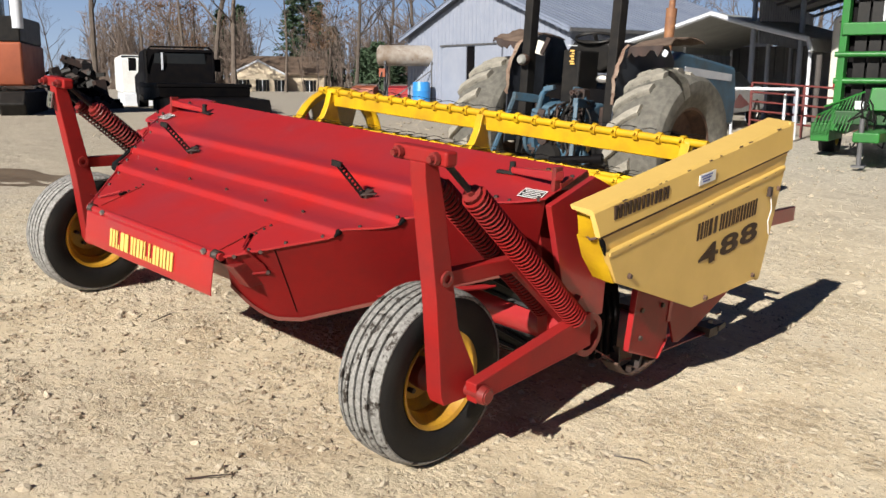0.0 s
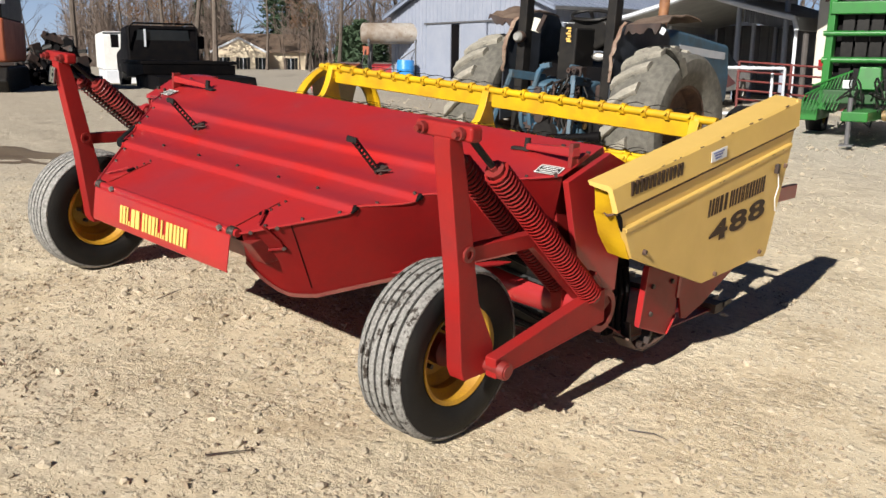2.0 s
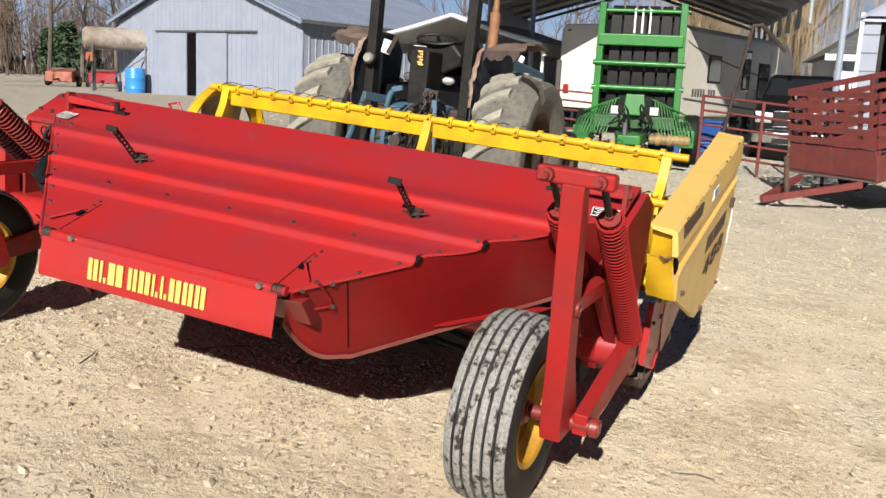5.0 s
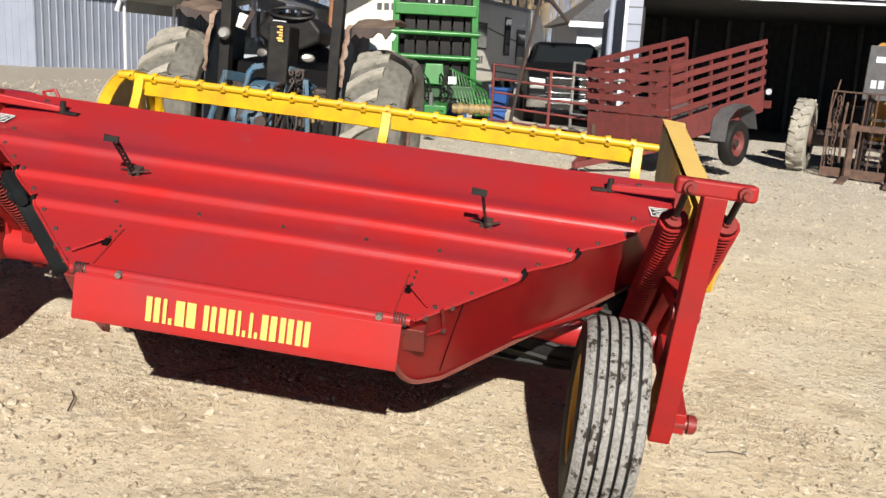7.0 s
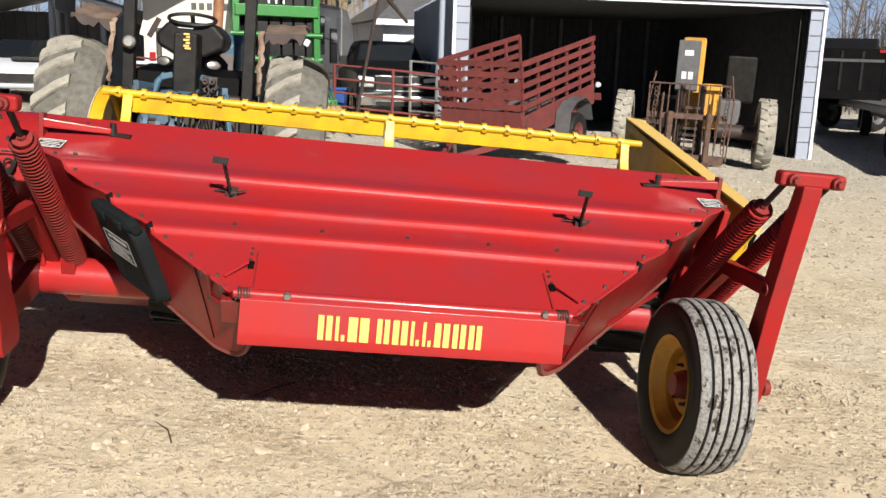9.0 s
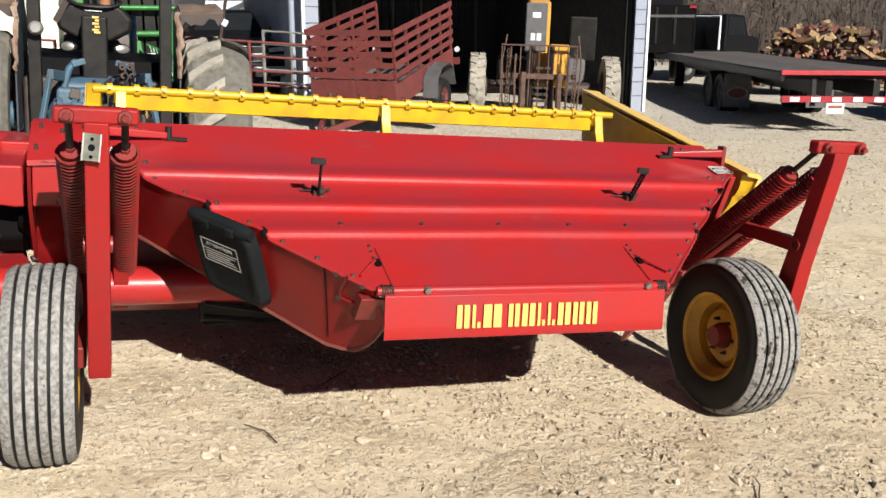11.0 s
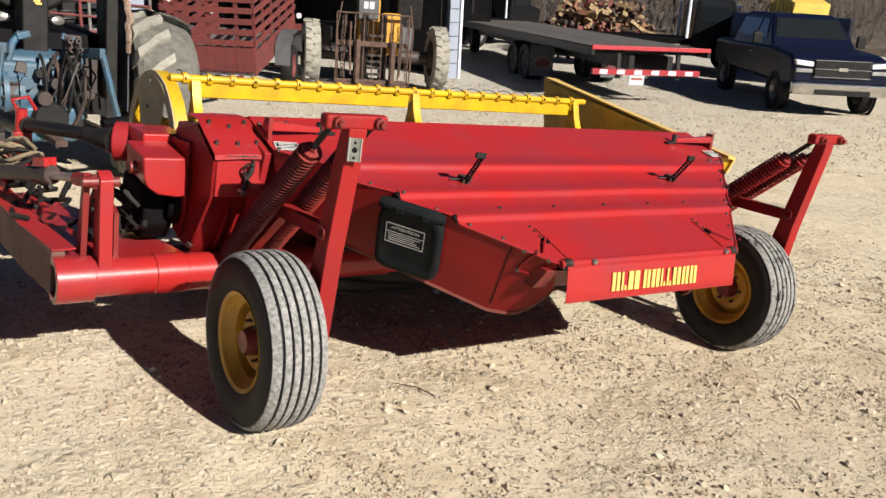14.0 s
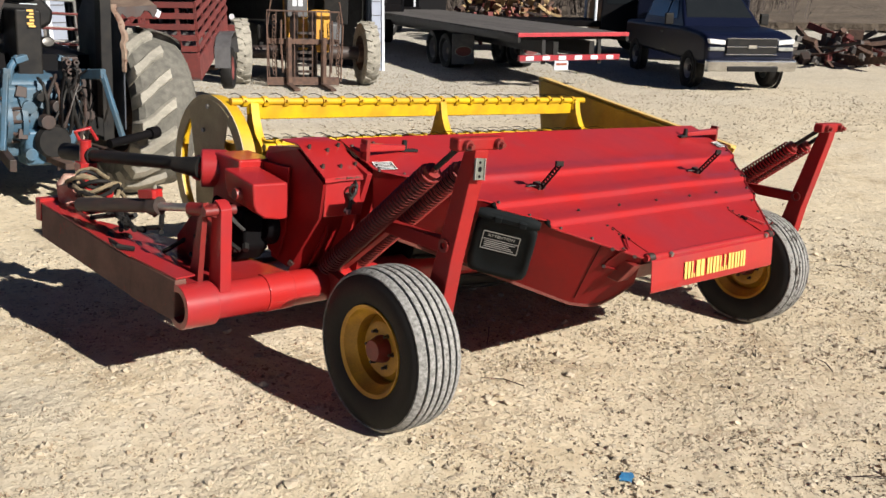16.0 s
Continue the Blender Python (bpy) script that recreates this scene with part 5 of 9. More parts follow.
TORN = mat("rusted_fender_sheet", (0.022, 0.013, 0.011), 0.7, second=(0.045, 0.022, 0.016), scale=7, grain=0.3, rust=(0.1, 0.05, 0.035), rust_at=0.76)
LENS = mat("dull_lamp_lens", (0.3, 0.3, 0.28), 0.2)
FENDER = mat("peeling_fender", (0.33, 0.25, 0.185), 0.7, second=(0.17, 0.085, 0.06), scale=9, spots=0.7, rust=(0.11, 0.05, 0.03), rust_at=0.55, grain=0.3)
GREEN = mat("green_machine_paint", (0.02, 0.16, 0.025), 0.4, second=(0.015, 0.12, 0.02), scale=4, tile=0.06)
DARK_GREEN = mat("shadowed_green_paint", (0.012, 0.07, 0.015), 0.5, second=(0.01, 0.05, 0.012))
MAROON = mat("maroon_paint", (0.175, 0.030, 0.026), 0.65, second=(0.12, 0.026, 0.024), scale=5, grain=0.3, rust=(0.1, 0.05, 0.04), rust_at=0.68, tile=0.1)
METAL_WALL = mat("ribbed_wall_steel", (0.27, 0.293, 0.355), 0.45, second=(0.232, 0.26, 0.325), scale=1.2, tile=0.02)
METAL_ROOF = mat("blue_grey_roof_steel", (0.2, 0.23, 0.3), 0.45, second=(0.17, 0.2, 0.27), scale=1.2)
TRIM = mat("white_trim", (0.6, 0.62, 0.66), 0.5, second=(0.52, 0.55, 0.6))
CARPORT = mat("grey_carport_steel", (0.3, 0.31, 0.3), 0.5, second=(0.25, 0.26, 0.26), scale=1.5)
# near-black that stands in for the shade inside the shed
SHADE_IN = mat("shade_dark_inner_wall", (0.03, 0.03, 0.034), 0.8, second=(0.02, 0.02, 0.022))
RV_SKIN = mat("cream_trailer_skin", (0.62, 0.58, 0.5), 0.35, second=(0.58, 0.55, 0.48), scale=2)
RV_GREY = mat("grey_trailer_skin", (0.12, 0.12, 0.125), 0.4, second=(0.09, 0.09, 0.095), scale=2)
GLASS = mat("dark_window", (0.01, 0.012, 0.014), 0.08, second=(0.012, 0.014, 0.016), gloss_var=0.03)
NAVY = mat("navy_car_paint", (0.004, 0.006, 0.018), 0.3, second=(0.005, 0.007, 0.02), coat=0.0, gloss_var=0.05)
CAR_BLACK = mat("black_car_paint", (0.006, 0.006, 0.007), 0.35, coat=0.0, gloss_var=0.05)
for dusty in (NAVY, CAR_BLACK):
    dusty.node_tree.nodes["Principled BSDF"].inputs["Specular IOR Level"].default_value = 0.28
for dull in (NAVY, CAR_BLACK):
    dull.node_tree.nodes["Principled BSDF"].inputs["Specular IOR Level"].default_value = 0.22
CHROME = mat("chrome", (0.7, 0.7, 0.7), 0.15, 1.0, gloss_var=0.05)
LAMP = mat("clear_lamp", (0.75, 0.76, 0.78), 0.2, gloss_var=0.05)
BARREL = mat("blue_plastic", (0.03, 0.22, 0.55), 0.4, second=(0.025, 0.19, 0.48))
TANK = mat("weathered_tank", (0.36, 0.34, 0.31), 0.7, second=(0.2, 0.15, 0.11), scale=1.4, rust=(0.14, 0.08, 0.05), rust_at=0.6)
ORANGE = mat("orange_machine_paint", (0.30, 0.078, 0.035), 0.6, second=(0.22, 0.06, 0.03), scale=2, rust=(0.1, 0.05, 0.03), rust_at=0.66)
GUARD = mat("grimy_yellow_plastic", (0.3, 0.2, 0.06), 0.6, second=(0.12, 0.09, 0.05), scale=14)
AMBER = mat("yellow_loader_paint", (0.6, 0.3, 0.03), 0.5, second=(0.45, 0.22, 0.03), scale=3, rust=(0.1, 0.06, 0.03), rust_at=0.66)
GREY_M = mat("grey_machine_paint", (0.1, 0.1, 0.105), 0.55, second=(0.07, 0.07, 0.072))
DECK = mat("weathered_deck_boards", (0.10, 0.09, 0.085), 0.85, second=(0.07, 0.062, 0.058), scale=3, grain=0.3, tile=0.2)
SIDING = mat("cream_siding", (0.62, 0.52, 0.38), 0.7, second=(0.58, 0.48, 0.35), scale=0.7)
SHINGLE = mat("brown_shingles", (0.15, 0.1, 0.07), 0.9, second=(0.1, 0.07, 0.05), scale=3, grain=0.3)
BARK = mat("grey_bark", (0.14, 0.11, 0.09), 0.9, second=(0.09, 0.07, 0.055), scale=4, grain=0.3, tile=0.25)
TWIG = mat("brown_twigs", (0.15, 0.118, 0.10), 0.9, second=(0.10, 0.075, 0.06), scale=1, tile=0.3)
NEEDLE = mat("dark_needles", (0.025, 0.05, 0.022), 0.8, second=(0.035, 0.06, 0.028), scale=1.5, tile=0.3)
LEAF = mat("dry_brown_leaves", (0.16, 0.085, 0.045), 0.85, second=(0.12, 0.07, 0.04), scale=2, tile=0.25)
BRUSH = mat("dark_brown_twigs", (0.115, 0.090, 0.076), 0.9, second=(0.075, 0.057, 0.047), scale=1, tile=0.3)
FIELD = mat("brown_brush", (0.16, 0.122, 0.088), 0.95, second=(0.10, 0.077, 0.057), scale=0.6, grain=0.4, bump=0.3, bump_scale=2)


def on(x, y, rz=0, ry=0, rx=0, dz=0.0):
    return pose(x, y, height(x, y) + dz, rx, ry, rz)


def simple_wheel(parent, at, r, w, rim_mat, axis="x", rim_r=0.55, tyre_mat=None, name="wheel"):
    """A road wheel: rounded tyre with a dished rim, as two parts under the wheel."""
    h = part(name, Mesh().cyl((-w * 0.3, 0, 0) if axis == "x" else (0, -w * 0.3, 0), (w * 0.3, 0, 0) if axis == "x" else (0, w * 0.3, 0), r * 0.18, seg=10), GREASE, parent)
    h.matrix_local = pose(*at)
    ri = r * rim_r
    part("tyre", Mesh().lathe([(-w * 0.38, ri), (-w * 0.5, ri + (r - ri) * 0.4), (-w * 0.46, r * 0.94), (-w * 0.3, r), (w * 0.3, r), (w * 0.46, r * 0.94), (w * 0.5, ri + (r - ri) * 0.4), (w * 0.38, ri)], axis=axis, seg=32), tyre_mat or TYRE, h)
    part("rim", Mesh().lathe([(-w * 0.4, ri * 1.02), (-w * 0.36, ri * 0.92), (-w * 0.05, ri * 0.7), (-w * 0.05, ri * 0.1), (w * 0.05, ri * 0.1), (w * 0.05, ri * 0.7), (w * 0.36, ri * 0.92), (w * 0.4, ri * 1.02)], axis=axis, seg=24), rim_mat, h)
    return h


# ---- the old tractor in front of the mower ----
CX = -0.08


def tractor():
    t = thing("tractor", "old faded blue farm tractor with dusty lugged tyres", "tractor", on(-1.555, 5.35, 0, 3.6))
    R = 0.735
    for s in (-1, 1):
        w = part("rear_wheel", Mesh().cyl((-0.2, 0, 0), (0.2, 0, 0), 0.14, seg=16), RUST, t, "rear tractor wheel with chevron lugs")
        w.matrix_local = pose(s * 0.94, 0, R - 0.02)
        part("tyre", Mesh().lathe([(-0.2, 0.40), (-0.25, 0.47), (-0.27, 0.56), (-0.262, 0.64), (-0.22, 0.678), (0, 0.694), (0.22, 0.678), (0.262, 0.64), (0.27, 0.56), (0.25, 0.47), (0.2, 0.40)], seg=48), CARCASS, w)
        part("rim", Mesh().lathe([(-0.2, 0.41), (-0.19, 0.37), (-0.05, 0.33), (-0.03 * s, 0.16), (0.0, 0.16), (0.05, 0.35), (0.19, 0.38), (0.2, 0.41)], seg=32), RUST, w)
        n = 18
        for side in (-1, 1):
            # one long slanted bar with worn shoulders, shared by all of its side
            vs = []
            st = [(-0.03, -0.03, 0.690, 0.085), (0.09, 0.08, 0.688, 0.082), (0.18, 0.19, 0.680, 0.085), (0.258, 0.27, 0.652, 0.10), (0.285, 0.31, 0.56, 0.09)]
            for x, da, r0, wd in st:
                for dr, dw in ((-0.02, 1.0), (0.036, 0.82), (0.05, 0.62), (0.05, -0.62), (0.036, -0.82), (-0.02, -1.0)):
                    a = da + dw * wd
                    k = dr if x < 0.27 else dr * 0.25
                    vs.append((side * x, -(r0 + k) * math.sin(a), (r0 + k) * math.cos(a)))
            fs = [(i * 6 + j, i * 6 + (j + 1) % 6, i * 6 + 6 + (j + 1) % 6, i * 6 + 6 + j) for i in range(4) for j in range(6)] + [(5, 4, 3, 2, 1, 0), (24, 25, 26, 27, 28, 29)]
            if side < 0:
                fs = [tuple(reversed(f)) for f in fs]
            first = part("lug", Mesh().add(vs, fs), DUSTY, w)
            for k in range(1, n):
                q = new("lug", first.data)
                q.parent = w
                q.matrix_local = pose(0, 0, 0, 360 * k / n, 0, 0)
            first.matrix_local = pose(0, 0, 0, 180 / n if side > 0 else 0, 0, 0)
            if side > 0:
                for q in [c for c in w.children if c.data == first.data and c != first]:
                    q.matrix_local = q.matrix_local @ pose(0, 0, 0, 180 / n, 0, 0)
        # torn top sheet that hangs out over the tyre
        rows = []
        for i in range(9):
            u = i / 8
            y = -0.34 + 0.75 * u
            z = 1.60 + 0.09 * math.sin(u * 2.6) + 0.012 * noise.noise(Vector((u * 6, s, 1)))
            reach = (0.36 if s < 0 else 0.40) * (0.85 + 0.3 * noise.noise(Vector((u * 4, s * 3, 0))))
            rows.append([(s * (0.635 + reach * v), y, z + 0.03 * v + 0.02 * noise.noise(Vector((u * 5, v * 4, s)))) for v in (0, 0.2, 0.4, 0.6, 0.8, 1)])
        f = part("fender", Mesh().strip(rows if s > 0 else [list(reversed(r)) for r in rows], 0.012), SHEET, t, "torn weathered fender top", angle=60)
        # rear lip of the top sheet, ripped along its lower edge
        rows = []
        for i in range(10):
            v = i / 9
            low = 0.10 + 0.09 * noise.noise(Vector((v * 5, s * 2, 8))) - 0.05 * v
            rows.append([(s * (0.635 + 0.345 * v), -0.335 - 0.02 * k, 1.612 + 0.03 * v - low * k) for k in (0, 0.5, 1)])
        part("torn_lip", Mesh().strip(rows, 0.01), TORN, f)
        # upright inner sheet and its pale peeled rear edge
        m = Mesh().prism([(-0.50, 0.62), (-0.50, 1.25), (-0.46, 1.48), (-0.34, 1.61), (0.0, 1.69), (0.35, 1.66), (0.5, 1.5), (0.45, 0.9), (0.1, 0.7)], s * 0.615, s * 0.627)
        part("fender_side", m, mat("blue_grey_fender_sheet", (0.035, 0.042, 0.056), 0.6, second=(0.02, 0.023, 0.03), scale=5, rust=(0.06, 0.035, 0.025), rust_at=0.66), f, "dull blue-grey inner fender sheet")
        rows = []
        for i in range(16):
            u = i / 15
            y, z = (-0.515, 1.10 + 0.43 * u) if u < 0.62 else (-0.515 + 0.19 * ((u - 0.62) / 0.38) ** 1.5, 1.364 + 0.70 * (u - 0.62))
            wob = 0.025 * noise.noise(Vector((u * 7, s, 3)))
            k = 0.35 + 0.65 * min(1, max(0, (z - 1.0) / 0.35))
            rows.append([(s * (0.615 - 0.018 * k + wob), y + 0.010, z), (s * (0.615 + wob), y - 0.010, z), (s * (0.615 + 0.022 * k + 1.6 * wob), y, z)])
        part("fender_edge", Mesh().strip(rows, 0.008), FENDER, f, "peeled pale fender edge", angle=60)
        if s > 0:
            m = Mesh().box((0.995, -0.33, 1.575), (0.05, 0.02, 0.06), rot=(0, 25, 0))
            part("chipped_corner", m, TRIM, f, "white chipped corner", bevel=0.01)
        m = Mesh().box((s * 0.5 + 0.01, -0.36, 1.62), (0.095, 0.12, 2.2))
        p = part("roll_bar_post", m, BLACK, t, "upright black roll bar post", bevel=0.01)
        m = Mesh().bar((s * 0.25, -0.3, 0.72), (s * 0.5, -0.36, 0.62), 0.12, 0.14)
        part("post_foot", m, BLACK, p)
        if s < 0:
            c0 = (-0.47, -0.50, 1.44)
            l = part("work_lamp", Mesh().lathe([(-0.03, 0.0), (-0.03, 0.035), (0.0, 0.052), (0.02, 0.052), (0.03, 0.0)], c0, "y", 20), LENS, t, "round work lamp")
            part("lamp_shell", Mesh().lathe([(0.0, 0.056), (0.03, 0.058), (0.08, 0.045), (0.11, 0.015), (0.1, 0.0), (0.015, 0.05)], c0, "y", 20), RUST, l)
            m = Mesh().box((-0.35, -0.36, 1.56), (0.10, 0.03, 0.13), rot=(0, 12, 0))
            part("flag_plate", m, RV_SKIN, t, "pale plate beside the work lamp", bevel=0.006)
            m = Mesh().bar((-0.33, -0.375, 1.50), (-0.25, -0.375, 1.66), 0.012, 0.045)
            part("plate_edge", m, TORN, t)
        m = Mesh()
        m.cyl((s * 0.22, 0, 0.70), (s * 0.72, 0, 0.71), 0.17, 0.12, 22)
        m.cyl((s * 0.28, 0, 0.70), (s * 0.33, 0, 0.70), 0.23, seg=26)
        part("axle_housing", m, TRACTOR_BLUE, t, bevel=0.008)
        m = Mesh()
        m.bar((s * 0.26, -0.3, 1.06), (s * 0.36, -0.72, 1.10), 0.05, 0.08)
        m.bar((s * 0.36, -0.70, 1.10), (s * 0.46, -0.86, 0.55), 0.04, 0.04)
        part("lift_arm", m, TRACTOR_BLUE, t, bevel=0.008)
        m = Mesh().bar((s * 0.28, 0.0, 0.48), (s * 0.42, -0.95, 0.45), 0.05, 0.09)
        part("lower_link", m, GREASE, t, bevel=0.006)
        m = Mesh()
        m.path([(s * 0.18, -0.40, 1.2), (s * 0.24, -0.42, 1.13), (s * 0.28, -0.42, 0.98)], 0.03, 8)
        m.bar((s * 0.12, -0.4, 1.2), (s * 0.22, -0.42, 1.17), 0.07, 0.05)
        part("rocker_arm", m, TRACTOR_BLUE, t, "faded blue rocker arm", bevel=0.008)
        simple_wheel(t, (s * 0.72, 2.25, 0.40), 0.42, 0.24, RUST)
    m = Mesh().prism([(-0.40, 0.42), (-0.44, 0.80), (-0.40, 1.02), (-0.2, 1.08), (0.4, 1.0), (1.1, 0.95), (1.1, 0.5), (0.3, 0.38)], -0.30, 0.30)
    gh = part("gear_housing", m, TRACTOR_BLUE, t, "faded blue gear housing", bevel=0.03)
    m = Mesh().prism([(-0.48, 0.72), (-0.47, 0.98), (-0.3, 1.0), (-0.3, 0.7)], -0.34, -0.06)
    part("side_casting", m, TRACTOR_BLUE, gh, bevel=0.03)
    m = Mesh().prism([(-0.52, 0.36), (-0.54, 0.64), (-0.3, 0.68), (-0.3, 0.36)], -0.2, 0.22)
    part("lower_casting", m, TRACTOR_BLUE, gh, bevel=0.03)
    # bell of the axle with its bolted flanges
    m = Mesh().lathe([(-0.40, 0.10), (-0.36, 0.165), (-0.33, 0.17), (-0.33, 0.215), (-0.29, 0.215), (-0.29, 0.18), (-0.22, 0.19), (-0.22, 0.225), (-0.18, 0.225), (-0.18, 0.15), (-0.08, 0.13), (-0.08, 0.0), (-0.40, 0.0)], (0, -0.36, 0.72), "x", 32)
    bell = part("axle_bell", m, TRACTOR_BLUE, gh, "faded blue flanged axle bell", angle=30)
    for k in range(12):
        a = k * math.tau / 12
        m = Mesh().cyl((-0.345, -0.36 + 0.195 * math.cos(a), 0.72 + 0.195 * math.sin(a)), (-0.165, -0.36 + 0.195 * math.cos(a), 0.72 + 0.195 * math.sin(a)), 0.013, seg=6)
        part("bolt", m, GREASE, bell)
    m = Mesh().lathe([(0.0, 0.0), (0.0, 0.045), (0.02, 0.056), (0.17, 0.056), (0.19, 0.048), (0.21, 0.03), (0.21, 0.0)], (0.31, -0.34, 0.63), "z", 20)
    part("oil_filter", m, mat("cream_filter_can", (0.5, 0.36, 0.14), 0.5, second=(0.3, 0.2, 0.09), scale=14), gh, "cream oil filter can")
    for k in range(3):
        m = Mesh().path([(-0.05 + 0.10 * k, -0.44, 1.04), (-0.05 + 0.10 * k, -0.55, 1.00), (-0.03 + 0.10 * k, -0.575, 0.86), (-0.03 + 0.09 * k, -0.56, 0.66), (0.0 + 0.07 * k, -0.50, 0.56)], 0.014, 8)
        part("pipe", m, RUST if k == 1 else BLACK, gh)
    m = Mesh().lathe([(0, 0.0), (0, 0.12), (0.05, 0.14), (0.1, 0.1), (0.16, 0.09), (0.16, 0.0)], (0.0, -0.62, 0.56), "y", 24)
    part("shaft_housing", m, BLACK, t)
    m = Mesh().prism([(1.05, 0.8), (1.0, 1.5), (1.25, 1.6), (2.5, 1.46), (2.6, 1.1), (2.6, 0.8)], -0.31, 0.31)
    h = part("engine_hood", m, TRACTOR_BLUE, t, "blue engine hood", bevel=0.04)
    m = Mesh().prism([(1.3, 1.36), (2.4, 1.3), (2.4, 1.38), (1.3, 1.45)], -0.315, 0.315)
    part("hood_stripe", m, TRIM, h)
    # wide black cowl: shoulders drawn in towards the top and the bottom
    cx = CX + 0.035
    back = -0.46
    m = Mesh().prism([(cx - 0.31, 1.54), (cx - 0.20, 1.66), (cx + 0.20, 1.66), (cx + 0.31, 1.55), (cx + 0.29, 1.44), (cx + 0.13, 1.35), (cx - 0.13, 1.35), (cx - 0.30, 1.44)], 0.5 + back, 1.05 + back, "y")
    part("dash_cowl", m, BLACK, t, "black instrument cowl", bevel=0.04)
    m = Mesh().prism([(0.3, 0.5), (0.28, 0.75), (0.9, 0.95), (1.0, 1.4), (1.06, 1.4), (1.06, 0.5)], cx - 0.3, cx + 0.3)
    part("foot_deck", m, GREASE, t)
    m = Mesh().prism([(-0.1, 0.95), (-0.05, 1.2), (0.75, 1.25), (0.8, 0.95)], -0.52, 0.5)
    part("platform", m, SOOT, t, "dark operator platform")
    for s in (-1, 1):
        m = Mesh().box((s * 0.45, 0.0, 0.8), (0.3, 0.5, 0.5))
        part("brake_housing", m, GREASE, t, bevel=0.03)
    m = Mesh().box((cx, 0.36 + back, 1.11), (0.20, 0.34, 0.90))
    c = part("console", m, BLACK, t, "tall black console with a yellow sticker", bevel=0.02)
    m = Mesh().box((cx + 0.02, 0.187 + back, 1.49), (0.07, 0.004, 0.15))
    part("sticker", m, BLACK, c)
    for k, (zz, ww) in enumerate(((1.55, 0.05), (1.525, 0.03), (1.50, 0.05), (1.475, 0.035), (1.45, 0.05), (1.43, 0.05))):
        m = Mesh().box((cx + 0.01 + 0.012 * (k % 2), 0.183 + back, zz), (ww, 0.004, 0.016))
        part("print_bar", m, DECAL_Y, c)
    m = Mesh().box((cx, 0.183 + back, 1.60), (0.13, 0.004, 0.006))
    part("trim_line", m, TRIM, c)
    m = Mesh().path([(cx + 0.21 * math.cos(a), 0.55 + back + 0.1 * math.sin(a), 1.685 + 0.05 * math.sin(a)) for a in [k * math.tau / 24 for k in range(24)]], 0.016, 6, True)
    m.cyl((cx, 0.55 + back, 1.72), (cx, 0.7 + back, 1.5), 0.02, seg=8)
    part("steering_wheel", m, BLACK, t)
    for s in (-1, 1):
        m = Mesh().lathe([(0.0, 0.0), (0.0, 0.046), (0.015, 0.055), (0.05, 0.052), (0.11, 0.03), (0.13, 0.0)], (0, 0, 0), "y", 20)
        lamp = part("side_lamp", m, BLACK, t, "black side lamp with a bright lens")
        lamp.matrix_local = pose(cx + s * 0.22, 0.42 + back, 1.30, -8, 0, s * 20) @ Matrix.Diagonal((1.35, 1, 0.85, 1))
        m = Mesh().lathe([(-0.010, 0.0), (-0.008, 0.025), (0.0, 0.042), (0.004, 0.042), (0.004, 0.0)], (0, 0, 0), "y", 20)
        part("lens", m, STEEL, lamp, "dull bright lens")
    m = Mesh().box((cx - 0.32, 0.2, 1.18), (0.1, 0.03, 0.045))
    part("tail_lamp", m, mat("red_lens", (0.5, 0.02, 0.02), 0.25), t, "small red tail lamp", bevel=0.01)
    m = Mesh()
    m.cyl((0.02, 1.40, 1.55), (0.02, 1.40, 2.05), 0.05, 0.06, 14)
    m.cyl((0.02, 1.40, 2.05), (0.02, 1.40, 2.75), 0.035, seg=12)
    part("exhaust_pipe", m, mat("rusty_muffler", (0.3, 0.14, 0.06), 0.6, second=(0.16, 0.07, 0.04), scale=8), t, "rusty upright exhaust pipe")
    rng = random.Random(11)
    # control valve with paired round couplings
    m = Mesh().box((0.20, -0.40, 1.08), (0.13, 0.10, 0.26))
    v = part("control_valve", m, GREASE, t, "greasy control valve with couplings", bevel=0.01)
    for i in range(4):
        for j in range(2):
            q = (0.165 + 0.062 * j + 0.012 * (i % 2), -0.445, 1.17 - 0.07 * i)
            part("coupling", Mesh().lathe([(-0.07, 0.010), (-0.07, 0.024), (-0.03, 0.026), (-0.03, 0.018), (0.0, 0.018), (0.0, 0.0)], q, "y", 12), STEEL if rng.random() < 0.4 else GREASE, v)
    for k in range(26):
        m = Mesh()
        a = Vector((rng.uniform(0.06, 0.36), -0.46, rng.uniform(0.85, 1.12)))
        b = a + Vector((rng.uniform(-0.12, 0.12), rng.uniform(-0.12, -0.02), rng.uniform(-0.25, 0.02)))
        c2 = b + Vector((rng.uniform(-0.15, 0.15), rng.uniform(-0.02, 0.1), rng.uniform(-0.35, -0.1)))
        m.path([a, a.lerp(b, 0.5) + Vector((0, -0.05, 0.04)), b, b.lerp(c2, 0.5) + Vector((0, -0.03, -0.02)), c2], rng.choice((0.008, 0.011, 0.014)), 6)
        part("hose", m, rng.choice((BLACK, SOOT, BLACK, GREASE)), t)
    for k in range(14):
        a = Vector((rng.uniform(-0.34, 0.34), rng.uniform(-0.54, -0.44), rng.uniform(0.45, 0.95)))
        m = Mesh()
        if k % 2:
            m.cyl(a, a + Vector((0, -0.1, 0)), rng.uniform(0.03, 0.07), seg=12)
        else:
            m.box(a, (rng.uniform(0.04, 0.09), 0.10, rng.uniform(0.05, 0.11)), rot=(0, rng.uniform(-20, 20), 0), top=0.8)
        part("valve_block", m, rng.choice((TRACTOR_BLUE, GREASE, GREASE, BLACK)), t, bevel=0.006)
    m = Mesh()
